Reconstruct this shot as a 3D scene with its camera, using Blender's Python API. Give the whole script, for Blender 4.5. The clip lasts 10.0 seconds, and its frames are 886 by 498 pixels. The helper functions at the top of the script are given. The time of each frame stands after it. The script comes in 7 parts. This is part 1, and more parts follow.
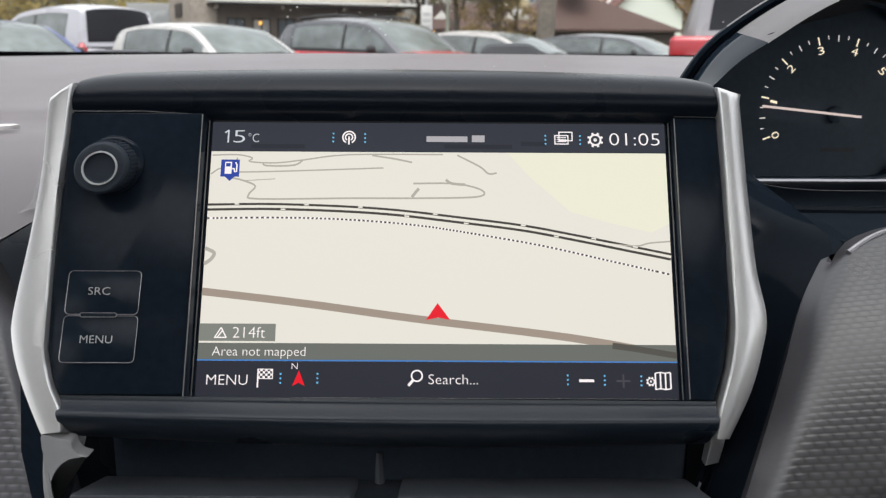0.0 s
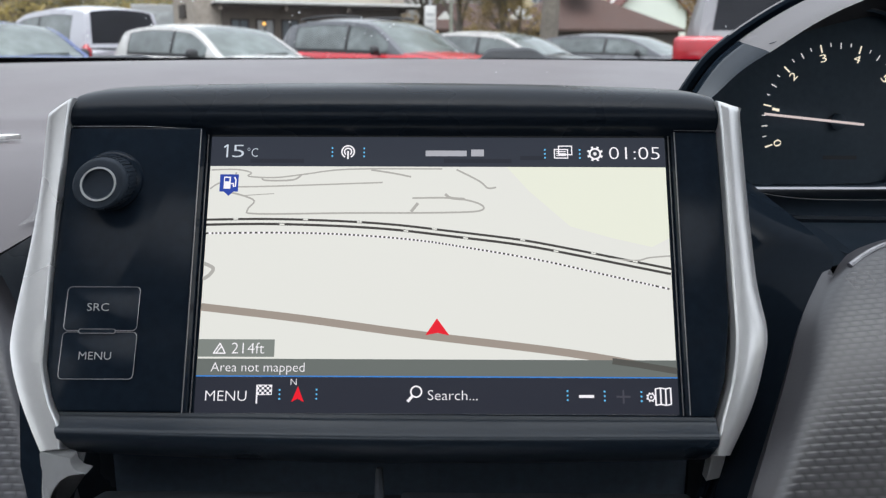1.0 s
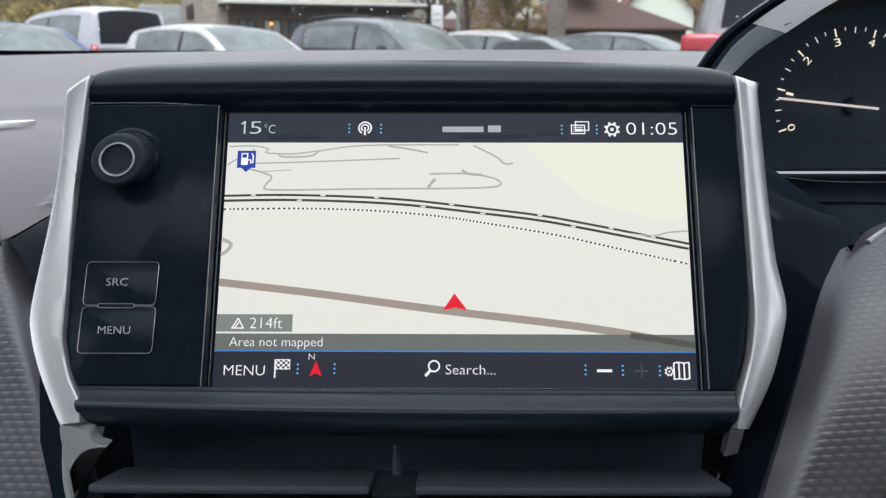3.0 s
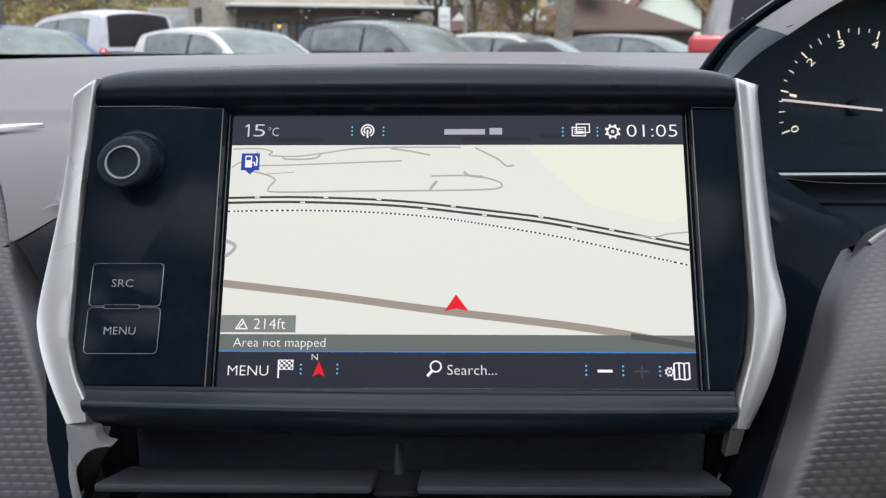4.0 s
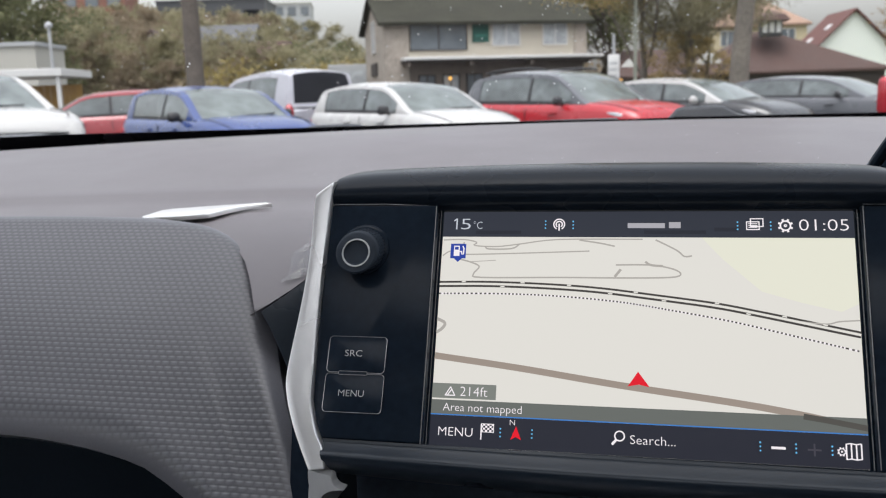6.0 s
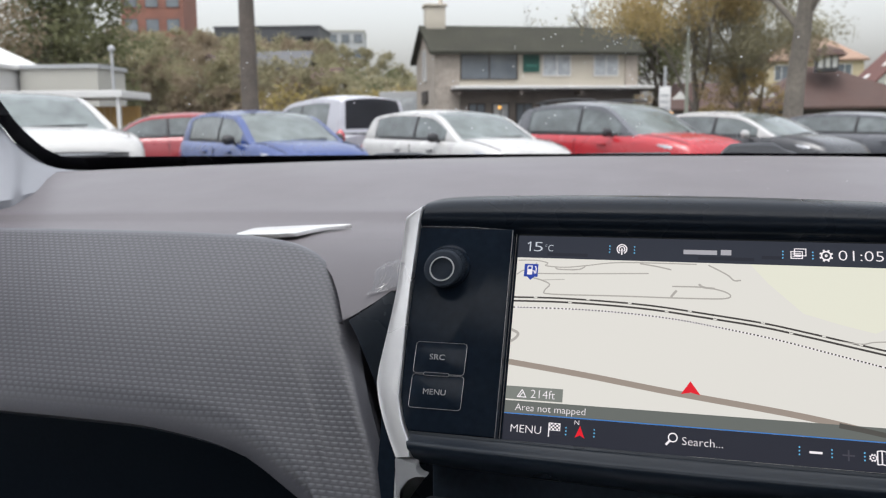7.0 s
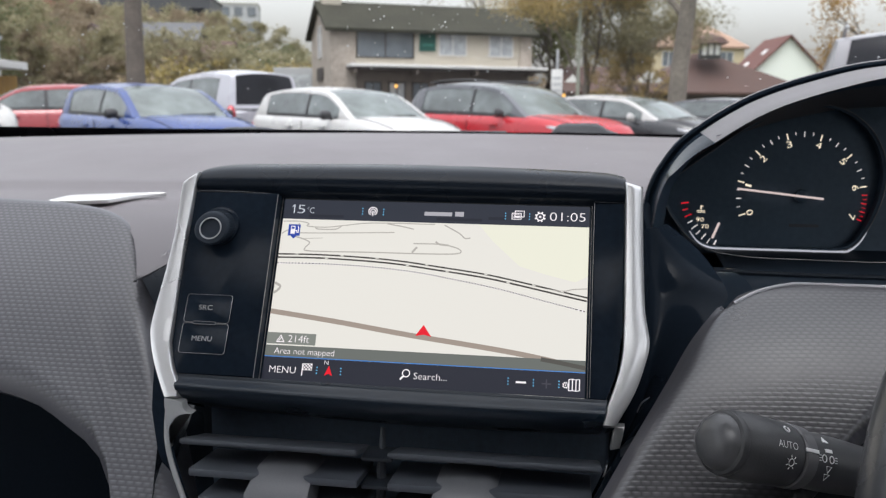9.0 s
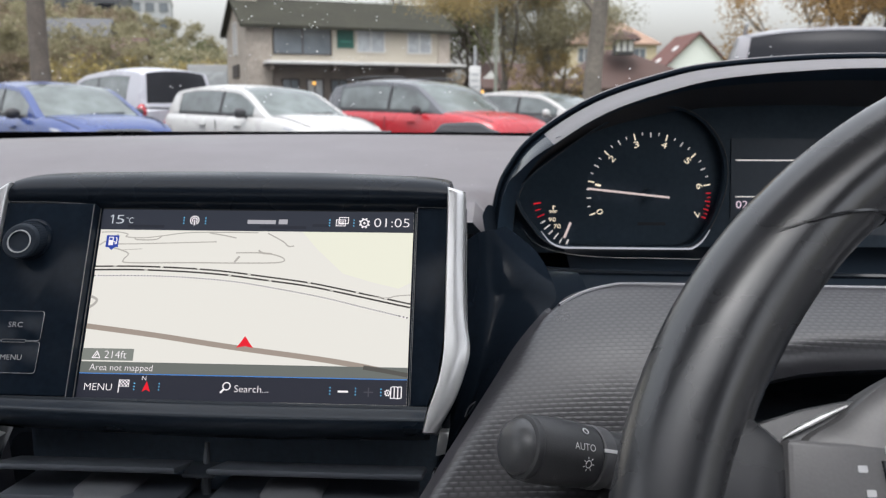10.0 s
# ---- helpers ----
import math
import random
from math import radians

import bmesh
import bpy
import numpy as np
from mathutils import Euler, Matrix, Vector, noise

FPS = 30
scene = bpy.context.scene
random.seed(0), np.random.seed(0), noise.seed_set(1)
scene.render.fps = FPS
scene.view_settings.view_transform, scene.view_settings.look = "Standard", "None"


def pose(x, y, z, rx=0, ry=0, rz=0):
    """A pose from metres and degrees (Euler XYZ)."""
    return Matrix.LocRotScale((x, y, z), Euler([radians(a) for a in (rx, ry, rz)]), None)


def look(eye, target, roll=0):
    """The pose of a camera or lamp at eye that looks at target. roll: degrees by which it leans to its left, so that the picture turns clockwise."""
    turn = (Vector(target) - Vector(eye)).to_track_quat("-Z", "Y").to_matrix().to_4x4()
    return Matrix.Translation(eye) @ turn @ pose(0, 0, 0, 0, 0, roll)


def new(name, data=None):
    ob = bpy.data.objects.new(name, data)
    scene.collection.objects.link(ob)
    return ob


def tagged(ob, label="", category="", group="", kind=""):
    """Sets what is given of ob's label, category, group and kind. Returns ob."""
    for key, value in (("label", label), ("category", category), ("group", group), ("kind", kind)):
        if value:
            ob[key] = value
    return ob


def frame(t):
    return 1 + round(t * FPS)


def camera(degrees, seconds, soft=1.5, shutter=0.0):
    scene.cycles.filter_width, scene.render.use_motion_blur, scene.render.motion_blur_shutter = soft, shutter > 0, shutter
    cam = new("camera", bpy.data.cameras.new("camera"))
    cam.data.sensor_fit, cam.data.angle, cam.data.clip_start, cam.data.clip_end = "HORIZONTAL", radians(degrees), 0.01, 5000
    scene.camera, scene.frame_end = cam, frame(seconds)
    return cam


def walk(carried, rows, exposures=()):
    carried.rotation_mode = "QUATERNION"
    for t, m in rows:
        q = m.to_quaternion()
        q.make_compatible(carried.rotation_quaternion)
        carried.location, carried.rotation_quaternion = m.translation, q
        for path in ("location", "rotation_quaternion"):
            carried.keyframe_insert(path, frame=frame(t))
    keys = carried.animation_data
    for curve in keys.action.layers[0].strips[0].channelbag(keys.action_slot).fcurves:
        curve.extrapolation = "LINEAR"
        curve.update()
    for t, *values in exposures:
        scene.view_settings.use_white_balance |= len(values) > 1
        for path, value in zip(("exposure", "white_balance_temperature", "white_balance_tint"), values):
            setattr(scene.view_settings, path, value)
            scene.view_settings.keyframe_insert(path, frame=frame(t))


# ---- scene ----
cam = camera(54.8, 10.0, soft=1.15)
PATH = [
    (0, (-0.00002, 0.00064, 1.12052), (0.0013, 1.9471, 0.6609), 0.31),
    (0.5, (0.00421, 0.00220, 1.12398), (0.0013, 1.9486, 0.6642), 0.26),
    (1, (0.00150, 0.00248, 1.12505), (-0.0065, 1.9490, 0.6658), 0.15),
    (1.5, (-0.00037, 0.00200, 1.12311), (-0.0110, 1.9489, 0.6656), 0.04),
    (2, (-0.00039, 0.00044, 1.12354), (-0.0157, 1.9475, 0.6667), -0.09),
    (2.5, (-0.00074, 0.00030, 1.12081), (-0.0203, 1.9473, 0.6640), -0.06),
    (3, (-0.00177, 0.00055, 1.11734), (-0.0267, 1.9467, 0.6571), -0.06),
    (4.5, (0.00478, -0.00627, 1.11864), (-0.0767, 1.9419, 0.6737), -0.60),
    (5, (0.01362, -0.01524, 1.13120), (-0.1665, 1.9337, 0.7197), -1.04),
    (5.5, (0.00310, -0.02958, 1.13349), (-0.3135, 1.9096, 0.7604), -1.41),
    (6, (-0.00473, -0.04199, 1.13973), (-0.4319, 1.8817, 0.7976), -1.80),
    (6.2, (-0.00987, -0.05283, 1.14310), (-0.4668, 1.8640, 0.8012), -1.78),
    (7.3, (-0.00488, -0.11056, 1.14419), (-0.5417, 1.7980, 0.8810), -0.35),
    (7.5, (0.01250, -0.12490, 1.15450), (-0.5009, 1.7878, 0.8753), 0.03),
    (8, (0.03110, -0.13100, 1.15150), (-0.4063, 1.7990, 0.8623), 0.56),
    (8.5, (0.04780, -0.13010, 1.14520), (-0.3230, 1.8107, 0.8358), 0.57),
    (9, (0.06610, -0.12410, 1.14180), (-0.2277, 1.8274, 0.8170), 0.55),
    (9.5, (0.08920, -0.11880, 1.14520), (-0.1196, 1.8424, 0.8134), 0.38),
    (10, (0.11280, -0.11380, 1.14610), (-0.0030, 1.8552, 0.8149), 0.17),
]
walk(cam, [(t, look(eye, target, roll)) for t, eye, target, roll in PATH],
     exposures=[(0.0, 0.0, 6560.0, 11.0), (0.4, 0.0, 6160.0, 10.0), (3.0, 0.03, 6160.0, 10.0), (4.5, 0.03, 6190.0, 11.0), (6.0, -0.10, 6320.0, 12.5), (7.5, -0.08, 6320.0, 12.5), (9.0, 0.03, 6330.0, 12.5), (10.0, 0.03, 6330.0, 12.5)])
# focus on the dashboard, so that the car park falls a little out of focus
cam.data.dof.use_dof = True
cam.data.dof.focus_distance = 0.33
cam.data.dof.aperture_fstop = 26.0

# ---- overcast sky ----
world = bpy.data.worlds.new("overcast")
scene.world = world
world.use_nodes = True
wn, wl = world.node_tree.nodes, world.node_tree.links
sky = wn.new("ShaderNodeTexSky")
sky.sky_type = "NISHITA"
sky.sun_disc = False
sky.sun_elevation = radians(76)
sky.sun_rotation = radians(180)
sky.air_density, sky.dust_density, sky.ozone_density = 1.6, 6.0, 1.0
pale = wn.new("ShaderNodeHueSaturation")
pale.inputs["Saturation"].default_value = 0.22
wl.new(sky.outputs[0], pale.inputs["Color"])
# an overcast sky is about three times as bright overhead as at the horizon
way = wn.new("ShaderNodeTexCoord")
sep = wn.new("ShaderNodeSeparateXYZ")
wl.new(way.outputs["Generated"], sep.inputs[0])
dome = wn.new("ShaderNodeMapRange")
dome.inputs["From Min"].default_value, dome.inputs["From Max"].default_value = 0.0, 1.0
dome.inputs["To Min"].default_value, dome.inputs["To Max"].default_value = 2.75, 2.6
wl.new(sep.outputs["Z"], dome.inputs["Value"])
grade = wn.new("ShaderNodeVectorMath")
grade.operation = "SCALE"
wl.new(pale.outputs[0], grade.inputs[0])
wl.new(dome.outputs[0], grade.inputs["Scale"])
wl.new(grade.outputs[0], wn["Background"].inputs["Color"])
wn["Background"].inputs["Strength"].default_value = 0.14

sun = new("sun", bpy.data.lights.new("sun", "SUN"))
sun.data.energy = 0.8
sun.data.angle = radians(30)
sun.data.color = (1.0, 0.99, 0.98)
sun.matrix_world = look((0.0, -2.75, 11.0), (0, 0, 0))


# ---- materials ----
def srgb(r, g, b):
    return tuple((c / 255 / 12.92) if c / 255 <= 0.04045 else ((c / 255 + 0.055) / 1.055) ** 2.4 for c in (r, g, b))


def mat(name, col, rough=0.5, metal=0.0, var=0.12, scale=12.0, bump=0.0, bscale=300.0, spec=0.5, coat=0.0, rvar=0.08, rand=0.0):
    """Base colour with a slow and a fine variation, uneven gloss and fine relief; sizes in metres."""
    m = bpy.data.materials.new(name)
    m.use_nodes = True
    n, k = m.node_tree.nodes, m.node_tree.links
    b = n["Principled BSDF"]
    geo = n.new("ShaderNodeTexCoord")
    slow = n.new("ShaderNodeTexNoise")
    slow.inputs["Scale"].default_value = scale
    slow.inputs["Detail"].default_value = 4
    fine = n.new("ShaderNodeTexNoise")
    fine.inputs["Scale"].default_value = bscale
    fine.inputs["Detail"].default_value = 2
    for t in (slow, fine):
        k.new(geo.outputs["Object"], t.inputs["Vector"])
    add = n.new("ShaderNodeMath")
    add.operation = "ADD"
    k.new(slow.outputs["Fac"], add.inputs[0])
    k.new(fine.outputs["Fac"], add.inputs[1])
    last = add
    if rand:
        oi = n.new("ShaderNodeObjectInfo")
        a2 = n.new("ShaderNodeMath")
        a2.operation = "MULTIPLY_ADD"
        a2.inputs[1].default_value = rand
        k.new(oi.outputs["Random"], a2.inputs[0])
        k.new(add.outputs[0], a2.inputs[2])
        last = a2
    ramp = n.new("ShaderNodeMapRange")
    ramp.inputs["From Min"].default_value, ramp.inputs["From Max"].default_value = 0.6, 1.4 + rand
    ramp.inputs["To Min"].default_value, ramp.inputs["To Max"].default_value = 1 - var, 1 + var
    k.new(last.outputs[0], ramp.inputs["Value"])
    mul = n.new("ShaderNodeVectorMath")
    mul.operation = "SCALE"
    mul.inputs[0].default_value = col
    k.new(ramp.outputs[0], mul.inputs["Scale"])
    k.new(mul.outputs[0], b.inputs["Base Color"])
    rr = n.new("ShaderNodeMapRange")
    rr.inputs["From Min"].default_value, rr.inputs["From Max"].default_value = 0.3, 0.7
    rr.inputs["To Min"].default_value, rr.inputs["To Max"].default_value = max(0.02, rough - rvar), min(1, rough + rvar)
    k.new(slow.outputs["Fac"], rr.inputs["Value"])
    k.new(rr.outputs[0], b.inputs["Roughness"])
    b.inputs["Metallic"].default_value = metal
    b.inputs["Specular IOR Level"].default_value = spec
    b.inputs["Coat Weight"].default_value = coat
    b.inputs["Coat Roughness"].default_value = 0.04
    if bump:
        bp = n.new("ShaderNodeBump")
        bp.inputs["Strength"].default_value = bump
        bp.inputs["Distance"].default_value = 0.3 / bscale
        k.new(fine.outputs["Fac"], bp.inputs["Height"])
        k.new(bp.outputs[0], b.inputs["Normal"])
    return m


def glow(name, rgb, power=1.0, rough=0.35):
    """A lit part of a display; rgb is the colour it shows, 0 to 255."""
    m = bpy.data.materials.new(name)
    m.use_nodes = True
    b = m.node_tree.nodes["Principled BSDF"]
    b.inputs["Base Color"].default_value = (0.004, 0.004, 0.004, 1)
    b.inputs["Roughness"].default_value = rough
    b.inputs["Specular IOR Level"].default_value = 0.25
    b.inputs["Emission Color"].default_value = (*srgb(*rgb), 1)
    b.inputs["Emission Strength"].default_value = power
    return m


def glass(name, gloss=0.08, tint=(1, 1, 1)):
    m = bpy.data.materials.new(name)
    m.use_nodes = True
    n, k = m.node_tree.nodes, m.node_tree.links
    n.remove(n["Principled BSDF"])
    tr, gl, mix, fr = n.new("ShaderNodeBsdfTransparent"), n.new("ShaderNodeBsdfGlossy"), n.new("ShaderNodeMixShader"), n.new("ShaderNodeFresnel")
    tr.inputs["Color"].default_value = (*tint, 1)
    gl.inputs["Roughness"].default_value = 0.03
    fr.inputs["IOR"].default_value = 1.0 + gloss * 5
    k.new(fr.outputs[0], mix.inputs[0])
    k.new(tr.outputs[0], mix.inputs[1])
    k.new(gl.outputs[0], mix.inputs[2])
    k.new(mix.outputs[0], n["Material Output"].inputs["Surface"])
    return m


def weave(name, col, pu=0.0034, pv=0.0050, depth=0.00028, rough=0.42, low=0.62):
    """Moulded cover with staggered rows of small scales, laid by the mesh's own coordinates in metres."""
    m = mat(name, col, rough, var=0.10, scale=9, bscale=900, spec=0.45)
    n, k = m.node_tree.nodes, m.node_tree.links
    b = n["Principled BSDF"]
    uvn = n.new("ShaderNodeUVMap")
    sep = n.new("ShaderNodeSeparateXYZ")
    k.new(uvn.outputs[0], sep.inputs[0])

    def op(o, a, c=None):
        x = n.new("ShaderNodeMath")
        x.operation = o
        for i, v in enumerate((a, c)):
            if v is None:
                continue
            if isinstance(v, (int, float)):
                x.inputs[i].default_value = v
            else:
                k.new(v, x.inputs[i])
        return x.outputs[0]
    # rows of short overlapping scales, each row shifted by half a scale
    v = op("DIVIDE", sep.outputs[1], pv)
    row, fv = op("FLOOR", v), op("FRACT", v)
    fu = op("FRACT", op("ADD", op("DIVIDE", sep.outputs[0], pu), op("MULTIPLY", row, 0.5)))
    hump = op("POWER", op("SINE", op("MULTIPLY", fu, math.pi)), 1.0)
    drop = n.new("ShaderNodeMapRange")
    drop.interpolation_type = "SMOOTHSTEP"
    drop.inputs["From Min"].default_value, drop.inputs["From Max"].default_value = 0.62, 1.0
    drop.inputs["To Min"].default_value, drop.inputs["To Max"].default_value = 1.0, 0.0
    k.new(fv, drop.inputs["Value"])
    scale_h = op("MULTIPLY", op("MULTIPLY", op("POWER", fv, 0.8), drop.outputs[0]), op("MULTIPLY", hump, 1.5))
    # the moulded edge of the cover is plain
    plain = n.new("ShaderNodeAttribute")
    plain.attribute_name = "cells"
    h = op("SUBTRACT", 1.0, op("MULTIPLY", op("SUBTRACT", 1.0, scale_h), plain.outputs["Fac"]))
    bp = n.new("ShaderNodeBump")
    bp.inputs["Strength"].default_value = 1.0
    bp.inputs["Distance"].default_value = abs(depth)
    bp.invert = depth < 0
    k.new(h, bp.inputs["Height"])
    k.new(bp.outputs[0], b.inputs["Normal"])
    # shade in the dimples is put into the colour: their floors turn darker
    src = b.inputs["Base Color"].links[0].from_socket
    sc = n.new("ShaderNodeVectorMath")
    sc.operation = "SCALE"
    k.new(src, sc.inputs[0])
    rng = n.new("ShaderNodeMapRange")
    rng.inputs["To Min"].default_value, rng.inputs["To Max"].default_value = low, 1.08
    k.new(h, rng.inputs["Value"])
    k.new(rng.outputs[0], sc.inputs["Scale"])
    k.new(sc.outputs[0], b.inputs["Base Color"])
    return m


DASH = mat("dash_soft_plastic", (0.100, 0.0905, 0.097), 0.42, var=0.05, scale=5, bump=0.25, bscale=1400, spec=0.5)
COWL = mat("cowl_soft_plastic", (0.009, 0.014, 0.022), 0.30, var=0.08, scale=14, bump=0.10, bscale=1600, spec=0.13)
LIPSKIN = mat("lip_soft_plastic", (0.012, 0.019, 0.029), 0.32, var=0.08, scale=14, bump=0.10, bscale=1600, spec=0.36)
DARK = mat("dark_plastic", (0.028, 0.034, 0.043), 0.5, var=0.15, scale=20, bump=0.2, bscale=1200, spec=0.4)
SLAT = mat("vent_plastic", (0.080, 0.090, 0.107), 0.5, var=0.10, scale=20, bump=0.2, bscale=1500)
PIANO = mat("piano_black", (0.013, 0.020, 0.031), 0.17, var=0.2, scale=8, spec=0.10, rvar=0.03)
GLOSSB = mat("gloss_black_trim", (0.009, 0.014, 0.021), 0.10, var=0.15, scale=8, spec=0.09, rvar=0.02)
FLANKB = mat("deep_gloss_black", (0.008, 0.012, 0.018), 0.08, var=0.15, scale=8, spec=0.02, rvar=0.02)
FLANKG = mat("satin_dark_grey", (0.018, 0.024, 0.032), 0.30, var=0.15, scale=12, spec=0.5)
GLINT = mat("gloss_black_edge", (0.010, 0.013, 0.018), 0.05, var=0.1, spec=0.8, rvar=0.02)
SEAMG = mat("seam_gloss", (0.24, 0.24, 0.25), 0.22, var=0.1, spec=0.6)
FILM = mat("clear_film", (0.16, 0.16, 0.17), 0.10, var=0.1, spec=0.8)
FILM.node_tree.nodes["Principled BSDF"].inputs["Alpha"].default_value = 0.45
SATIN = mat("satin_silver", (0.80, 0.795, 0.785), 0.30, metal=0.78, var=0.03, scale=9, rvar=0.03)
SURROUND = mat("satin_grey_surround", (0.52, 0.53, 0.54), 0.38, metal=0.25, var=0.05, scale=20)
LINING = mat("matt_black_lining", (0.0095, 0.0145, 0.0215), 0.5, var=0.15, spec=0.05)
# black lifted to blue-grey, in place of the haze under the hood
HOODLINE = mat("hood_lining_plastic", (0.050, 0.084, 0.125), 0.6, var=0.15, spec=0.06)
CHROME = mat("chrome", (0.75, 0.76, 0.78), 0.10, metal=1.0, var=0.04)
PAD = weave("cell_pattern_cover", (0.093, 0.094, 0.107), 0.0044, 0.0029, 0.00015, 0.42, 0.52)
# the same cover on the driver's side, base colour darkened to stand for shade
PAD_SHADED = weave("cell_pattern_cover_shaded", (0.052, 0.051, 0.057), 0.0040, 0.0024, 0.00007, 0.30, 0.36)
PAD_SHADED.node_tree.nodes["Principled BSDF"].inputs["Specular IOR Level"].default_value = 0.8
SATINBLACK = mat("satin_black", (0.010, 0.012, 0.015), 0.22, var=0.2, scale=10, spec=0.22)
LEATHER = mat("leather", (0.014, 0.015, 0.018), 0.27, var=0.10, scale=30, bump=0.05, bscale=900, spec=0.85)
LEATHER.node_tree.nodes["Principled BSDF"].inputs["Coat Weight"].default_value = 0.15
LEATHER.node_tree.nodes["Principled BSDF"].inputs["Coat Roughness"].default_value = 0.26
LEATHER.node_tree.nodes["Principled BSDF"].inputs["Sheen Weight"].default_value = 0.02
RUBBER = mat("rubber", (0.021, 0.031, 0.046), 0.6, var=0.2, spec=0.3)
HOODSKIN = mat("hood_soft_skin", (0.115, 0.109, 0.114), 0.42, var=0.06, scale=8, bump=0.3, bscale=1300)
FRIT = mat("black_frit", (0.006, 0.006, 0.008), 0.25, var=0.2)
PILLAR = mat("pillar_trim", (0.20, 0.208, 0.228), 0.6, var=0.05, scale=8, bump=0.15, bscale=900)
LINER = mat("roof_lining", (0.52, 0.51, 0.50), 0.9, var=0.06, scale=15, bump=0.3, bscale=600)
CABIN = mat("cabin_trim", (0.14, 0.14, 0.145), 0.65, var=0.15, scale=6, bump=0.2)
MARK = mat("printed_grey", (0.55, 0.56, 0.57), 0.5, var=0.03)
WSGLASS = glass("windscreen_glass", 0.05, (0.97, 0.985, 0.975))
DROP = mat("rain_drop", (0.75, 0.77, 0.78), 0.08, var=0.05, spec=0.8)


# ---- mesh helpers ----
def part(name, bm, material, parent=None, label="", smooth=True, face=None):
    """Links a bmesh as one mesh object, under its thing or part."""
    me = bpy.data.meshes.new(name)
    bmesh.ops.recalc_face_normals(bm, faces=bm.faces)
    if face and sum(f.normal.dot(Vector(face)) * f.calc_area() for f in bm.faces) < 0:
        bmesh.ops.reverse_faces(bm, faces=bm.faces)
    for f in bm.faces:
        f.smooth = smooth
    bm.to_mesh(me)
    bm.free()
    ob = new(name, me)
    mats = material if isinstance(material, (list, tuple)) else [material]
    for x in mats:
        me.materials.append(x)
    if smooth:
        me.set_sharp_from_angle(angle=radians(38))
    if parent:
        ob.parent = parent
        ob.matrix_parent_inverse = parent.matrix_world.inverted()
    if label:
        ob["label"] = label
    return ob


def thing(name, label, category, at=(0, 0, 0), group="", kind=""):
    ob = new(name)
    ob.empty_display_size = 0.02
    ob.matrix_world = Matrix.Translation(at)
    return tagged(ob, label, category, group, kind)


def grid(rows, closed=False, cap=False, bm=None, uvs=None):
    """Skin over rows of points."""
    bm = bm or bmesh.new()
    vs = [[bm.verts.new(p) for p in r] for r in rows]
    lay = bm.loops.layers.uv.new("UVMap") if uvs else None
    n = len(rows[0])
    for i in range(len(rows) - 1):
        for j in range(n if closed else n - 1):
            a, b = (i, j), (i, (j + 1) % n)
            c, d = (i + 1, (j + 1) % n), (i + 1, j)
            try:
                f = bm.faces.new([vs[p][q] for p, q in (a, b, c, d)])
            except ValueError:
                continue
            if uvs:
                for lp, (p, q) in zip(f.loops, (a, b, c, d)):
                    lp[lay].uv = uvs[p][q]
    if cap:
        for r in (vs[0], vs[-1]):
            try:
                bm.faces.new(r)
            except ValueError:
                pass
    return bm


def box(x0, x1, y0, y1, z0, z1, bev=0.0, seg=2, f=None, bm=None):
    """A bevelled block; f maps its own axes to the world."""
    b2 = bmesh.new()
    bmesh.ops.create_cube(b2, size=1)
    for v in b2.verts:
        v.co = Vector(((x0 + x1) / 2 + v.co.x * (x1 - x0), (y0 + y1) / 2 + v.co.y * (y1 - y0), (z0 + z1) / 2 + v.co.z * (z1 - z0)))
    if bev:
        bmesh.ops.bevel(b2, geom=b2.edges[:], offset=bev, segments=seg, affect="EDGES", profile=0.5)
    if f:
        for v in b2.verts:
            v.co = Vector(f(*v.co))
    return b2 if bm is None else merge(bm, b2)


def merge(bm, b2):
    t = bpy.data.meshes.new("t")
    b2.to_mesh(t)
    b2.free()
    bm.from_mesh(t)
    bpy.data.meshes.remove(t)
    return bm


def tube(pts, r, n=10, closed=False, bm=None):
    """A round bar along points; r is one radius or one for each point."""
    pts = [Vector(p) for p in pts]
    rs = r if isinstance(r, (list, tuple)) else [r] * len(pts)
    rows = []
    up = Vector((0.13, 0.21, 0.97))
    for i, p in enumerate(pts):
        a = pts[i - 1] if (i or closed) else p
        b = pts[(i + 1) % len(pts)] if (i < len(pts) - 1 or closed) else p
        d = (b - a).normalized()
        s = d.cross(up)
        s = s.normalized() if s.length > 1e-4 else Vector((1, 0, 0))
        w = s.cross(d)
        rows.append([p + rs[i] * (math.cos(2 * math.pi * k / n) * s + math.sin(2 * math.pi * k / n) * w) for k in range(n)])
    if closed:
        rows.append(rows[0])
    b2 = grid(rows, closed=True, cap=not closed)
    if closed:
        bmesh.ops.remove_doubles(b2, verts=b2.verts, dist=1e-6)
    return b2 if bm is None else merge(bm, b2)


def smoothline(pts, n=8, closed=False):
    """Catmull-Rom through the points."""
    P = [Vector(p) for p in pts]
    out = []
    m = len(P)
    for i in range(m if closed else m - 1):
        a = P[(i - 1) % m] if (closed or i) else P[0]
        b, c = P[i], P[(i + 1) % m]
        d = P[(i + 2) % m] if (closed or i + 2 < m) else P[-1]
        for k in range(n):
            t = k / n
            out.append(0.5 * ((2 * b) + (c - a) * t + (2 * a - 5 * b + 4 * c - d) * t * t + (3 * b - a - 3 * c + d) * t ** 3))
    if not closed:
        out.append(P[-1])
    return out


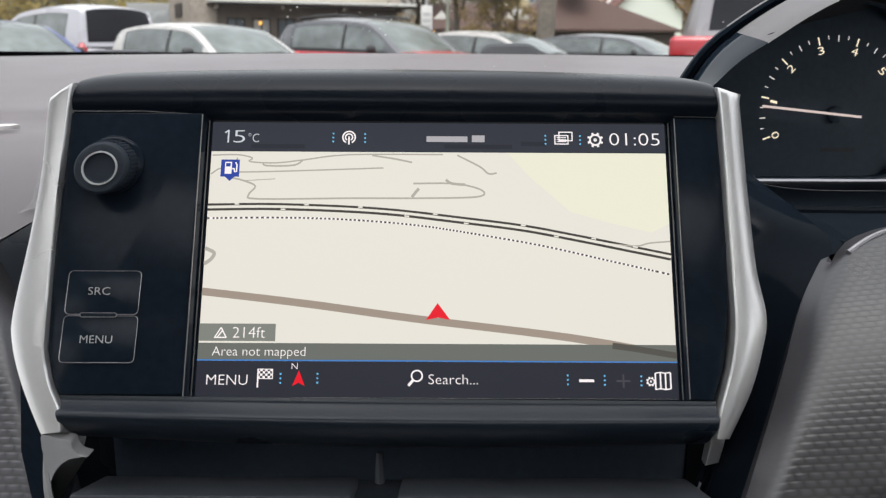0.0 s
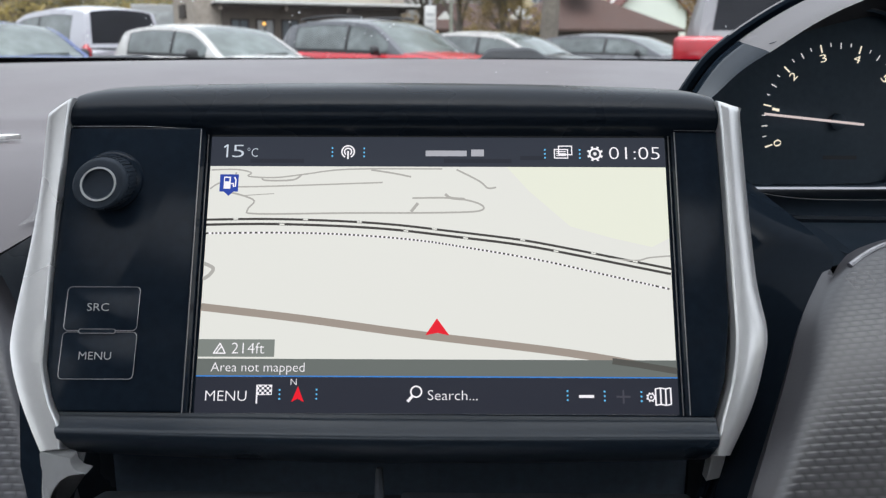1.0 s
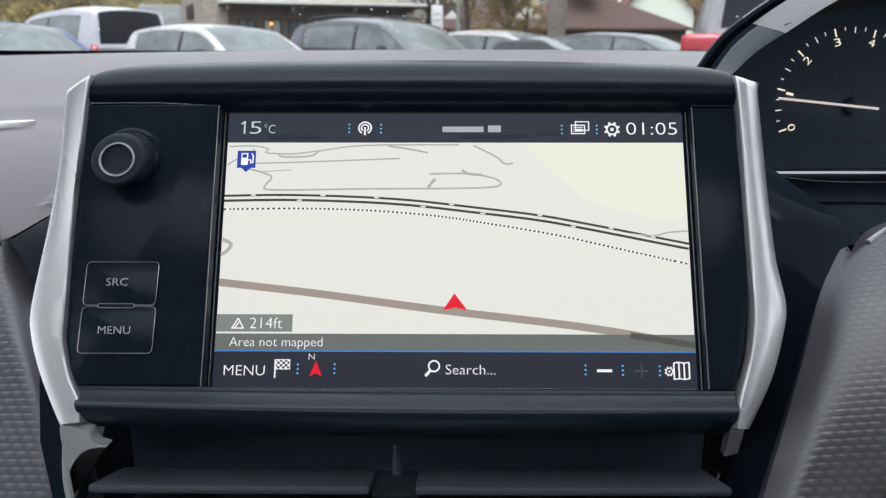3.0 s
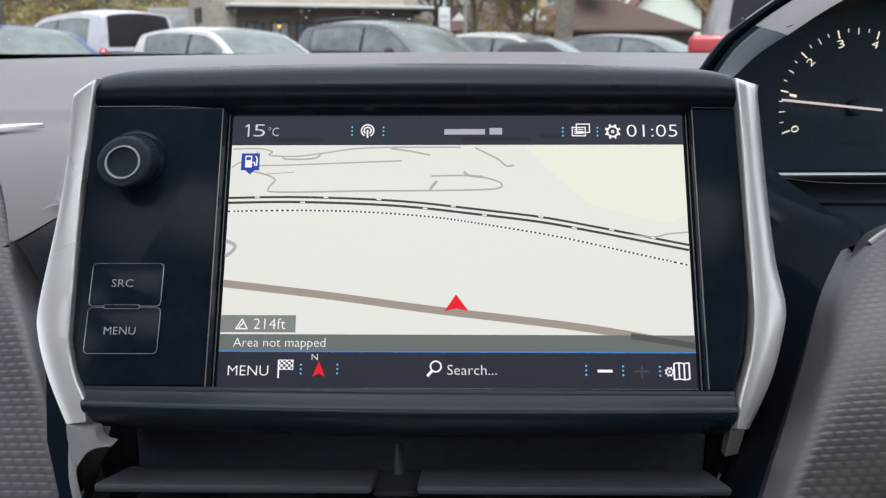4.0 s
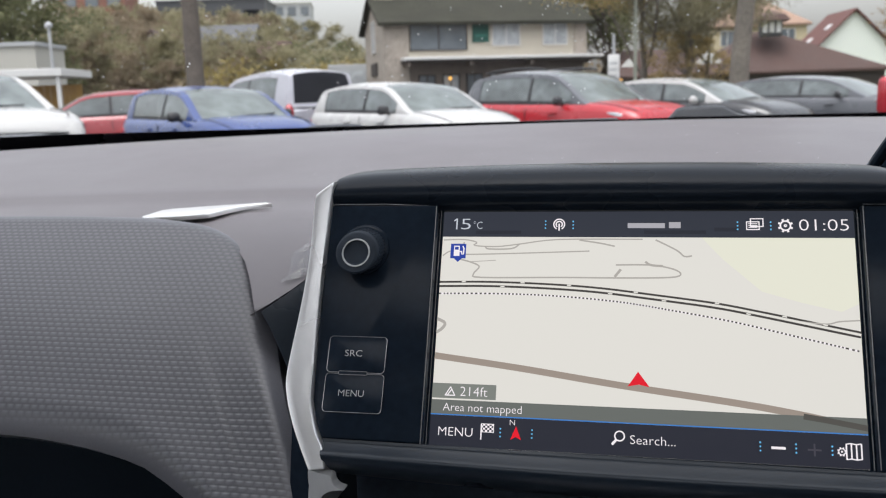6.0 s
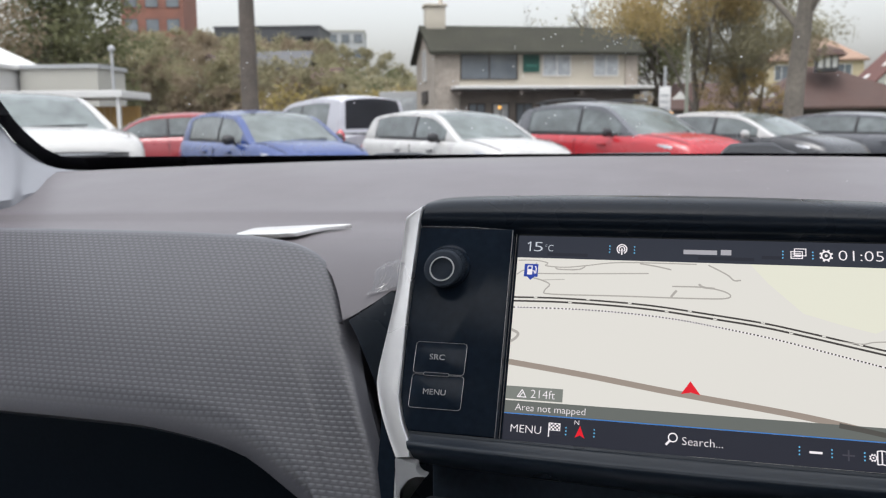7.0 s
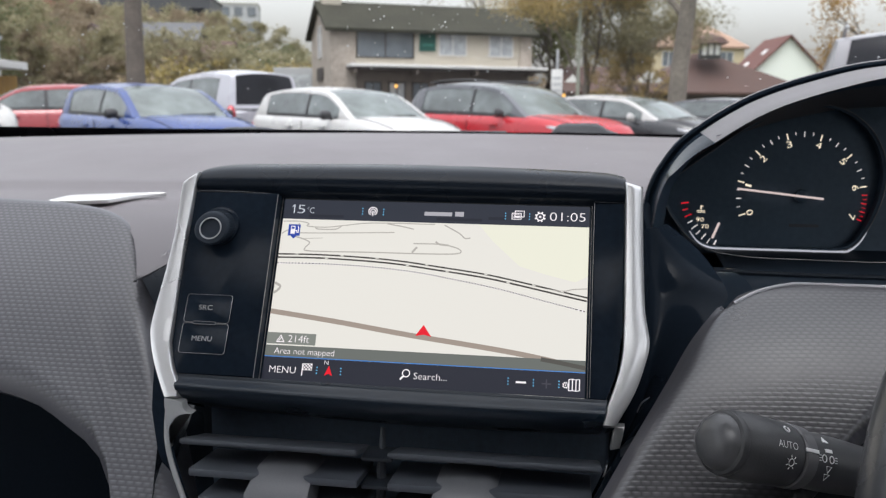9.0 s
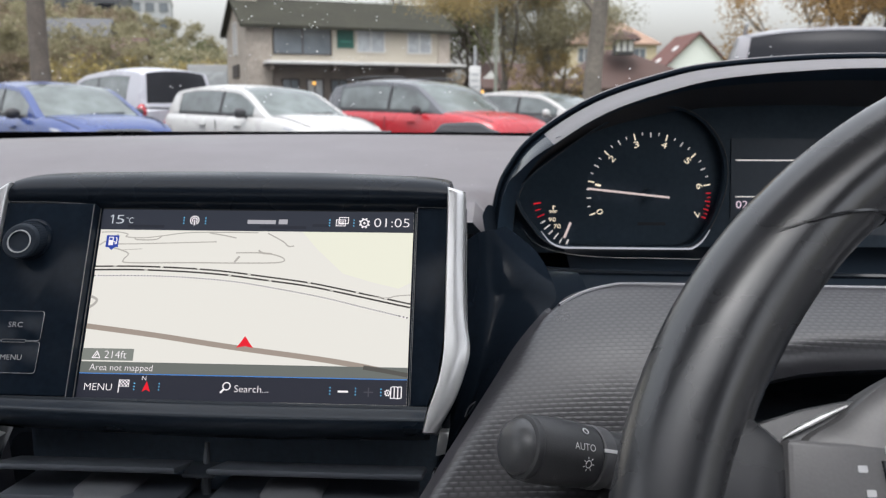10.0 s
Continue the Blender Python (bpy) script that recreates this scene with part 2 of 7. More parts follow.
def plate(outline, f, n0, n1, bev=0.0, bm=None):
    """A flat plate with that outline (2D), from depth n0 to n1, placed by f(u, v, n)."""
    b2 = bmesh.new()
    vs = [b2.verts.new((u, v, n0)) for u, v in outline]
    face = b2.faces.new(vs)
    up = bmesh.ops.extrude_face_region(b2, geom=[face])
    top = [v for v in up["geom"] if isinstance(v, bmesh.types.BMVert)]
    for v in top:
        v.co.z = n1
    if bev:
        es = [e for e in b2.edges if all(v in top for v in e.verts)]
        bmesh.ops.bevel(b2, geom=es, offset=bev, segments=2, affect="EDGES", profile=0.5)
    for v in b2.verts:
        v.co = Vector(f(*v.co))
    return b2 if bm is None else merge(bm, b2)


def lathe(profile, n, f, cap=True):
    """A turned body: profile of (radius, height), placed by f(x, y, h)."""
    rows = [[f(r * math.cos(2 * math.pi * k / n), r * math.sin(2 * math.pi * k / n), h) for k in range(n)] for r, h in profile]
    return grid(rows, closed=True, cap=cap)


def ribbon(pts, w, f, n, bm=None):
    """A flat band of width w along 2D points."""
    P = [Vector((*p, 0)) for p in pts]
    a, b = [], []
    for i, p in enumerate(P):
        d = (P[min(i + 1, len(P) - 1)] - P[max(i - 1, 0)]).normalized()
        s = Vector((-d.y, d.x, 0)) * w / 2
        a.append(f(p.x + s.x, p.y + s.y, n))
        b.append(f(p.x - s.x, p.y - s.y, n))
    b2 = grid([a, b])
    return b2 if bm is None else merge(bm, b2)


def words(text, name, material, parent, f, u0, v0, height, n, width=None, turn=0.0, label="", thin=-0.008):
    """Lettering in the built-in font: lower left corner at (u0, v0), capitals that high, fitted to a width if given."""
    cu = bpy.data.curves.new("t", "FONT")
    cu.body = text
    cu.resolution_u = 3
    cu.offset = thin
    ob = bpy.data.objects.new("t", cu)
    me = bpy.data.meshes.new_from_object(ob)
    bpy.data.objects.remove(ob)
    bpy.data.curves.remove(cu)
    xs = [v.co.x for v in me.vertices]
    sy = height / 0.70
    sx = width / (max(xs) - min(xs)) if width else sy
    c, s = math.cos(turn), math.sin(turn)
    x0 = min(xs)
    for v in me.vertices:
        x, y = (v.co.x - x0) * sx, v.co.y * sy
        v.co = Vector(f(u0 + x * c - y * s, v0 + x * s + y * c, n))
    me.name = name
    o = new(name, me)
    me.materials.append(material)
    o.parent = parent
    o.matrix_parent_inverse = parent.matrix_world.inverted()
    if label:
        o["label"] = label
    return o


def rrect(u0, u1, v0, v1, r, n=4):
    out = []
    for cx, cy, a0 in ((u1 - r, v1 - r, 0), (u0 + r, v1 - r, 90), (u0 + r, v0 + r, 180), (u1 - r, v0 + r, 270)):
        for k in range(n + 1):
            a = radians(a0 + 90 * k / n)
            out.append((cx + r * math.cos(a), cy + r * math.sin(a)))
    return out


def lerp(x, table):
    """A smooth line through a short table of (x, y)."""
    if x <= table[0][0]:
        return table[0][1]
    if x >= table[-1][0]:
        return table[-1][1]
    i = max(k for k in range(len(table)) if table[k][0] <= x)
    (x0, y0), (x1, y1) = table[i], table[i + 1]

    def slope(k):
        if k in (0, len(table) - 1):
            return (table[min(k + 1, len(table) - 1)][1] - table[max(k - 1, 0)][1]) / (table[min(k + 1, len(table) - 1)][0] - table[max(k - 1, 0)][0])
        l = (table[k][1] - table[k - 1][1]) / (table[k][0] - table[k - 1][0])
        r = (table[k + 1][1] - table[k][1]) / (table[k + 1][0] - table[k][0])
        return 0.0 if l * r <= 0 else 2 * l * r / (l + r)
    w = x1 - x0
    t = (x - x0) / w
    return (2 * t ** 3 - 3 * t * t + 1) * y0 + (t ** 3 - 2 * t * t + t) * w * slope(i) + (3 * t * t - 2 * t ** 3) * y1 + (t ** 3 - t * t) * w * slope(i + 1)


# ---- the car's cabin: shell, windscreen, dashboard ----
LEANBACK = radians(26)
CX = -0.01  # centre line of the car


def S(u, v, n):
    """The leaning plane of the touchscreen: u right, v up along it, n towards the seats."""
    return (u, 0.257 + v * math.sin(LEANBACK) - n * math.cos(LEANBACK), 1.022 + v * math.cos(LEANBACK) + n * math.sin(LEANBACK))


def base_y(x):
    return 0.965 - 0.37 * (x - CX) ** 2


def base_z(x):
    return 1.113 - 0.042 * (x - CX) ** 2


RAKE = 0.53


def pane(x, h, out=0.0):
    """A point on the windscreen: h metres along y from its lower edge."""
    k = 1 - 0.10 * h
    xx = CX + (x - CX) * k
    return (xx, base_y(x) - h + out * 0.47, base_z(x) + RAKE * h + out * 0.88)


XS = [CX + 0.74 * (i / 24 - 1) for i in range(49)]
wind = thing("window_1", "clear raked windscreen with black border and rain specks", "windscreen", (CX, 0.96, 1.11), kind="structure")
part("pane", grid([[pane(x, 0.70 * j / 10) for x in XS] for j in range(11)]), WSGLASS, wind, "clear windscreen glass", face=(0, -1, -0.5)).visible_shadow = False
border = bmesh.new()
INNER = [(-0.620, 0.70), (-0.640, 0.42), (-0.655, 0.25), (-0.6694, 0.1687), (-0.6802, 0.1259), (-0.6855, 0.0846), (-0.682, 0.0585), (-0.667, 0.0495), (-0.602, 0.0430), (-0.54, 0.0360), (-0.48, 0.0300), (-0.385, 0.0220), (-0.26, 0.0150), (-0.13, 0.0105), (0.0, 0.0080)]
OUTER = [(-0.652, 0.70), (-0.668, 0.42), (-0.682, 0.25), (-0.690, 0.1687), (-0.6950, 0.1270), (-0.7049, 0.0844), (-0.707, 0.0482), (-0.695, 0.0240), (-0.664, 0.0100), (-0.60, -0.004), (-0.54, -0.010), (-0.48, -0.012), (-0.385, -0.015), (-0.26, -0.017), (-0.13, -0.018), (0.0, -0.018)]


def edge_line(table):
    p = [(q.x, q.y) for q in smoothline([(*q, 0) for q in table], 5)]
    return [pane(CX + x, h, -0.005) for x, h in p + [(-x, h) for x, h in reversed(p[:-1])]]


merge(border, grid([edge_line(INNER), edge_line(OUTER)]))
part("border", border, FRIT, wind, "black ceramic border")
rng = random.Random(4)
drops = bmesh.new()
for i in range(150):
    x, h, r = rng.uniform(-0.62, 0.5), rng.uniform(0.03, 0.22), rng.choice((0.0005, 0.0006, 0.0008, 0.0011))
    merge(drops, lathe([(r * 0.95, 0), (r * 0.7, r * 0.4), (r * 0.2, r * 0.6)], 7, lambda a, b, c: tuple(Vector(pane(x, h, 0.001 + c)) + Vector((a, -b * 0.88, b * 0.47)))))
for i in range(75):
    x, h, r = rng.gauss(-0.08, 0.045), rng.uniform(0.13, 0.27), rng.choice((0.0005, 0.0006, 0.0008, 0.0010))
    merge(drops, lathe([(r * 0.95, 0), (r * 0.7, r * 0.4), (r * 0.2, r * 0.6)], 7, lambda a, b, c: tuple(Vector(pane(x, h, 0.001 + c)) + Vector((a, -b * 0.88, b * 0.47)))))
tagged(part("rain_drops", drops, DROP, wind, "small rain specks on the glass"), kind="stuff")

# cabin shell: plain walls that close the car round the camera
shell = thing("wall_cabin", "plain dark car cabin shell with pale roof lining", "car cabin", (CX, -0.5, 0.35), kind="structure")
head = lambda x, y: (x, y, 1.455 - 0.05 * abs((x - CX) / 0.66) ** 3 - 0.03 * max(0, -1.0 - y))
RX = [CX + 0.66 * k for k in (-1, -0.84, -0.66, -0.33, 0, 0.33, 0.66, 0.84, 1)]
RY = [-0.04, -0.28, -0.52, -0.80, -1.2, -1.72]
part("roof_lining", grid([[(pane(x, 0.70)[0], pane(x, 0.70)[1] + 0.01, pane(x, 0.70)[2] + 0.006) for x in RX], [head(x, -0.04) for x in RX]]), LINER, shell, "pale grey fabric roof lining")
part("roof_lining", grid([[head(x, y) for x in RX] for y in RY[3:]]), LINER, shell, "pale grey fabric roof lining")
for xs in (RX[:3], RX[6:]):
    part("roof_lining", grid([[head(x, y) for x in xs] for y in RY[:4]]), LINER, shell, "pale grey fabric roof lining")
# unseen roof opening, added so that sky light reaches the dashboard from above
part("roof_pane", grid([[(x, y, head(x, y)[2] + 0.012) for x in RX[2:7]] for y in RY[:4]]), WSGLASS, shell, "unseen glass roof panel, added to let sky light in").visible_shadow = False
for sx in (-1, 1):
    part("door_panel", box(min(sx * 0.70, sx * 0.76) + CX, max(sx * 0.70, sx * 0.76) + CX, -1.6, 0.80, 0.30, 0.90, 0.02), CABIN, shell)
    part("centre_pillar", box(min(sx * 0.66, sx * 0.72) + CX, max(sx * 0.66, sx * 0.72) + CX, -0.62, -0.48, 0.97, 1.44, 0.015), CABIN, shell)
    part("rear_pillar", box(min(sx * 0.60, sx * 0.70) + CX, max(sx * 0.60, sx * 0.70) + CX, -1.75, -1.40, 0.97, 1.42, 0.02), CABIN, shell)
    part("front_pillar", grid([[tuple(Vector(pane(CX + sx * 0.70, h, 0.0)) + Vector((sx * dx, dy, dz))) for dx, dy, dz in
                                ((0.004, 0.004, -0.010), (0.0, -0.025, -0.018), (0.016, -0.055, -0.032), (0.05, -0.075, -0.05), (0.075, -0.04, -0.045), (0.08, 0.03, -0.02))]
                               for h in [0.72 * j / 12 - 0.02 for j in range(13)]]), PILLAR, shell, "light grey textured pillar trim")
# unseen panels up to the roof, added to block light from behind
part("rear_blocker", box(CX - 0.68, CX + 0.68, -1.80, -1.72, 0.30, 1.42, 0.02), CABIN, shell)
for sx in (-1, 1):
    part("side_blocker", box(min(sx * 0.665, sx * 0.725) + CX, max(sx * 0.665, sx * 0.725) + CX, -1.72, -0.42, 0.95, 1.42, 0.02), CABIN, shell)
part("cabin_floor", box(CX - 0.76, CX + 0.76, -1.75, 1.0, 0.26, 0.32, 0.0), CABIN, shell)
part("bulkhead", box(CX - 0.76, CX + 0.76, 0.62, 0.66, 0.30, 1.03, 0.0), CABIN, shell)
# corner trim at the foot of the front pillars
FOOT_LOW = [(-0.80, 0.20, 1.09), (-0.72, 0.34, 1.087), (-0.64, 0.46, 1.085), (-0.588, 0.53, 1.085), (-0.594, 0.565, 1.087), (-0.610, 0.612, 1.089), (-0.650, 0.69, 1.092), (-0.690, 0.800, 1.0945)]
for sx in (-1, 1):
    rows = []
    for (x, h), q in zip(OUTER[1:9], FOOT_LOW):
        p, q = Vector(pane(CX + x, h, -0.006)), Vector((CX + (q[0] - CX), q[1], q[2]))
        row = [p.lerp(q, k / 8) + Vector((0.0, 0.010, 0.006)) * math.sin(math.pi * k / 8) for k in range(9)] + [q + Vector((0.0, 0.0, -0.02))]
        rows.append([(CX + (v.x - CX) * -sx, v.y, v.z) for v in row])
    sm = [[tuple(v) for v in smoothline([r[j] for r in rows], 4)] for j in range(10)]
    part("pillar_foot", grid(sm), PILLAR, shell, "light grey trim at the pillar's foot")

# scuttle and wipers in front of the windscreen
scut = thing("scuttle", "black plastic scuttle below the windscreen", "car part", (CX, 1.05, 1.05), kind="structure")
part("scuttle_panel", grid([[(x, base_y(x) + dy, base_z(x) + dz) for x in XS] for dy, dz in ((-0.004, -0.012), (0.03, -0.014), (0.09, -0.030), (0.16, -0.045), (0.5, -0.09), (1.0, -0.22), (1.1, -0.5), (1.1, -0.95))]), RUBBER, scut)


WIPERCAP = mat("wiper_cap_plastic", (0.013, 0.015, 0.019), 0.45, var=0.15, scale=30)


def wiper(x0, x1, cap, label, kx=0.8, kz=1.15):
    w = thing("wiper", label, "wiper", (x0, base_y(x0) + 0.03, base_z(x0)), group="windscreen wipers")
    n = 14
    line = [(x0 + (x1 - x0) * i / n, base_y(x0 + (x1 - x0) * i / n) + 0.016, base_z(x0 + (x1 - x0) * i / n) - 0.008) for i in range(n + 1)]
    part("blade", tube(line, 0.0035, 6), RUBBER, w)
    part("arm", tube([(p[0], p[1] + 0.012, p[2] + 0.001) for p in line[2:]], [0.006 + 0.002 * i / n for i in range(n - 1)], 8), WIPERCAP, w)
    hx = cap
    hz, hy = base_z(hx), base_y(hx) + 0.012
    rows = []
    for p in smoothline([(a * kx, c * kz, 0) for a, c in ((-0.050, -0.002), (-0.043, 0.006), (-0.034, 0.0135), (-0.010, 0.0150), (0.018, 0.0155), (0.030, 0.0130), (0.042, 0.0060), (0.058, 0.0010))], 3):
        rows.append([(hx + p.x, hy + dy, hz - 0.008 + (p.y + 0.008) * k) for dy, k in ((-0.014, 0.0), (-0.0135, 0.50), (-0.0115, 0.86), (-0.007, 0.98), (0.0, 1.0), (0.007, 0.97), (0.012, 0.80), (0.014, 0.0))])
    part("pivot_cap", grid(rows, cap=True), WIPERCAP, w, "black rubber pivot cap")
    return w


wiper(0.10, 0.58, 0.075, "black wiper arm with a square pivot cap", 0.78, 0.80)
wiper(-0.50, -0.02, -0.345, "black wiper arm resting at the windscreen's foot", 0.9, 0.5)

# dashboard
dash = thing("dashboard", "grey soft dashboard with cell-patterned cover pads", "dashboard", (CX, 0.6, 0.9))
PROF = [(1.00, 1.099), (0.95, 1.1065), (0.90, 1.1112), (0.84, 1.1142), (0.78, 1.1150), (0.70, 1.1095), (0.62, 1.0995), (0.56, 1.0910), (0.525, 1.0866), (0.510, 1.0858), (0.503, 1.0840), (0.496, 1.0805), (0.485, 1.0785),
        (0.46, 1.0770), (0.44, 1.0760), (0.42, 1.0738), (0.40, 1.0705), (0.38, 1.0655), (0.36, 1.0590), (0.34, 1.0510), (0.32, 1.0420), (0.30, 1.0320), (0.285, 1.022), (0.283, 0.99)]
rows = []
for y, z in [q for q in PROF if q[0] > 0.415]:
    row = []
    for i in range(76):
        x = -0.76 + 1.5 * i / 75
        yy = y - max(0, y - 0.55) / 0.45 * (0.965 + 0.005 - base_y(x))
        sink = min(1, max(0, (x - 0.116) / 0.015)) * min(1, max(0, (0.515 - y) / 0.02))
        row.append((x, yy, z - 0.030 * (x - CX) ** 2 - 0.08 * sink))
    rows.append(row)
part("top_panel", grid(rows), DASH, dash, "light grey grained top panel")
EDGE = [(0.15, -0.070), (0.241, -0.1225), (0.266, -0.138), (0.309, -0.1655), (0.345, -0.1845), (0.371, -0.200), (0.386, -0.210), (0.405, -0.223)]
rows = []
for y, z in [(0.43, 1.0750), (0.42, 1.0738), (0.405, 1.0714), (0.395, 1.0694), (0.38, 1.0655), (0.366, 1.0610), (0.352, 1.0560), (0.341, 1.0514), (0.331, 1.0470), (0.3225, 1.0432)]:
    x0 = lerp(y, EDGE) - 0.005 - lerp(y, [(0.366, 0.0), (0.38, 0.002), (0.395, 0.006), (0.405, 0.05), (0.43, 0.09)])
    x1 = 0.06 if y > 0.362 else lerp(y, [(0.322, -0.181), (0.327, -0.177), (0.337, -0.169), (0.353, -0.160), (0.362, -0.148)])
    rows.append([(x0 + (x1 - x0) * i / 16, y, z - 0.030 * (x0 + (x1 - x0) * i / 16 - CX) ** 2) for i in range(17)])
part("gap_panel", grid(rows), DASH, dash, "light grey panel between pad and screen")

rng = random.Random(15)
dust = bmesh.new()
for i in range(26):
    x, y = rng.uniform(-0.55, 0.12), rng.uniform(0.53, 0.74)
    z = lerp(y, [(a, b) for a, b in reversed(PROF) if a > 0.5]) - 0.030 * (x - CX) ** 2
    merge(dust, lathe([(rng.uniform(0.0003, 0.0006), 0.0), (0.0001, 0.0004)], 5, lambda a, b, c: (x + a, y + b, z + c)))
tagged(part("dust_specks", dust, MARK, dash, "pale dust specks"), kind="stuff")

# passenger pad: a sloping cover with a leg that runs down beside the screen
PITCH = 0.73


def pad(y0, z0, sign, edge, cut, top, wmax, name, label, skin, crown=0.0):
    """edge: (y, x) of the side towards the screen; cut: (distance from that edge, lowest y); top: (distance, highest y)."""
    rows, uvs, cells = [], [], []
    cols = [-0.0062, -0.0048, -0.0022, 0.0, 0.002, 0.006, 0.011, 0.017, 0.0195] + [0.022 + (wmax - 0.022) * (i / 40) ** 1.35 for i in range(41)]
    nq = 90
    for w in cols:
        ya = lerp(max(w, 0), top)
        yb = lerp(max(w, 0), cut)
        r, q = [], []
        for j in range(nq + 1):
            y = ya + (yb - ya) * (j / nq)
            z = z0 + PITCH * (y - y0)
            # rounded edges: side, top and bottom
            ds = max(0, 0.006 - max(w, 0)) / 0.006
            dt = max(0, 0.009 - (ya - y)) / 0.009
            db = max(0, 0.016 - (y - yb)) / 0.016
            drop = 0.0028 * ds ** 2.2 + 0.0045 * dt ** 2.4 + 0.009 * db ** 2.4
            if w < 0:
                drop = 0.0028 + (0.0042 * (-w / 0.0048) if w > -0.005 else 0.035)
            q0 = min(1, max(0, (ya - y) / 0.12))
            bulge = 0.004 * (math.sin(math.pi * q0) if q0 < 0.5 else 0.5 - 0.5 * math.cos(2 * math.pi * q0))
            g = (ya - y) / 0.05
            bulge += crown * (g * (2 - g) if g < 1 else 1 - 0.12 * (g - 1) ** 2) * (1 - (1 - min(1, max(w, 0) / 0.08)) ** 2)
            nz, ny = 0.81, -0.59
            e = lerp(y, edge)
            r.append((e + sign * w, y + (bulge - drop) * ny, z + (bulge - drop) * nz))
            q.append((e + sign * w, y / 0.81))
            cells.append(min(1, max(0, w / 0.005)) * min(1, max(0, (ya - y - 0.003) / 0.006)) * min(1, max(0, (y - yb - 0.003) / 0.006)))
        # tuck the lower edge under
        last = r[-1]
        r.append((last[0], last[1] + 0.006, last[2] - 0.004))
        r.append((last[0], last[1] + 0.06, last[2] - 0.002))
        q += [q[-1], q[-1]]
        cells += [0.0, 0.0]
        rows.append(r)
        uvs.append(q)
    ob = part(name, grid(rows, uvs=uvs), skin, dash, label)
    at = ob.data.attributes.new("cells", "FLOAT", "POINT")
    for i, c in enumerate(cells):
        at.data[i].value = c
    return ob


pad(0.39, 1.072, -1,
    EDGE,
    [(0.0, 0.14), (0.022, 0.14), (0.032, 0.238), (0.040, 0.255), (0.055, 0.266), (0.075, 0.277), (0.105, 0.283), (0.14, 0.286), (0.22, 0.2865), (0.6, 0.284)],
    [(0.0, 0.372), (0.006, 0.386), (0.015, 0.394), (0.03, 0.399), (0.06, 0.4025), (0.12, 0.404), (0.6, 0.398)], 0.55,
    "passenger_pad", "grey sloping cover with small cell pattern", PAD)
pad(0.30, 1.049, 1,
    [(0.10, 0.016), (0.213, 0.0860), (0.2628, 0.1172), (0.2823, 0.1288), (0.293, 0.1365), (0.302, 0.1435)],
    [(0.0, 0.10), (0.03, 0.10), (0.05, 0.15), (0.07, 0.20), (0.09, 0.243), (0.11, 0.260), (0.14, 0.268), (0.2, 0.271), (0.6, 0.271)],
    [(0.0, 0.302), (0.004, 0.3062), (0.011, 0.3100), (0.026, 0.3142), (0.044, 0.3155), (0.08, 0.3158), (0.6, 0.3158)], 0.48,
    "driver_pad", "grey sloping cover with small cell pattern, darkened for shade", PAD_SHADED, 0.008)
# glossy seam that edges the driver's pad, its highlight painted as a pale colour
SEAM = smoothline([(0.1461, 0.3000, 1.0492), (0.1575, 0.3063, 1.0538), (0.1724, 0.3107, 1.0570), (0.1905, 0.3116, 1.0577), (0.30, 0.3117, 1.0577), (0.5, 0.3117, 1.0577)], 6)
part("pad_seam", tube(SEAM, 0.0011, 8), mat("seam_highlight", (0.36, 0.36, 0.38), 0.38, metal=0.2, var=0.08), dash, "glossy seam round the pad, its highlight painted pale")
# shade behind the pads and in the glovebox recess, painted as near-black filler; lower dash
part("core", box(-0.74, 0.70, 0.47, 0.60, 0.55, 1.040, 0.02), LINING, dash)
part("glovebox_recess", box(-0.70, -0.13, 0.44, 0.46, 0.55, 1.05, 0.012), LINING, dash, "glovebox recess, its shade painted near-black")
part("lower_dash", box(-0.12, 0.09, 0.30, 0.36, 0.60, 1.0, 0.01), DARK, dash)
part("lower_dash_driver", box(0.10, 0.62, 0.27, 0.34, 0.60, 1.0, 0.02), DARK, dash)
# bright speaker trim blade on the top panel
blade = plate([(-0.2905, -0.001), (-0.2890, 0.019), (-0.284, 0.0240), (-0.2600, 0.0345), (-0.2325, 0.0440), (-0.2262, 0.0428), (-0.2390, 0.0350), (-0.2450, 0.0235), (-0.2510, 0.0070), (-0.262, 0.0005), (-0.2865, -0.006)],
              lambda a, b, c: (a, 0.417 + b, 1.0759 + 0.055 * b + c), -0.0015, 0.0012, 0.0005)
part("trim_blade", blade, SATIN, dash, "bright satin trim blade")
# gloss flank between pad leg and screen, passenger side
part("flank", grid([[(-0.150 + 0.025 * i / 4 + 0.5 * (0.305 - y) * 0.66 * (1 - i / 4), y + 0.006 * math.sin(math.pi * i / 4), 1.043 - (0.33 - y) * 0.86 - 0.012 * i / 4) for i in range(5)] for y in (0.305, 0.29, 0.27, 0.25, 0.22, 0.18)]),
     FLANKG, dash, "satin dark grey flank")
part("gap_flank", grid([[(x + dx, y + dy, z + dz) for x, y, z in ((-0.176, 0.3255, 1.0435), (-0.168, 0.337, 1.049), (-0.160, 0.353, 1.0555), (-0.148, 0.362, 1.0590), (-0.125, 0.368, 1.0605))] for dx, dy, dz in ((0, 0, 0), (0.005, -0.002, -0.007), (0.013, -0.006, -0.022), (0.027, -0.012, -0.052), (0.032, -0.02, -0.11))]), FLANKG, dash, "satin dark grey flank")
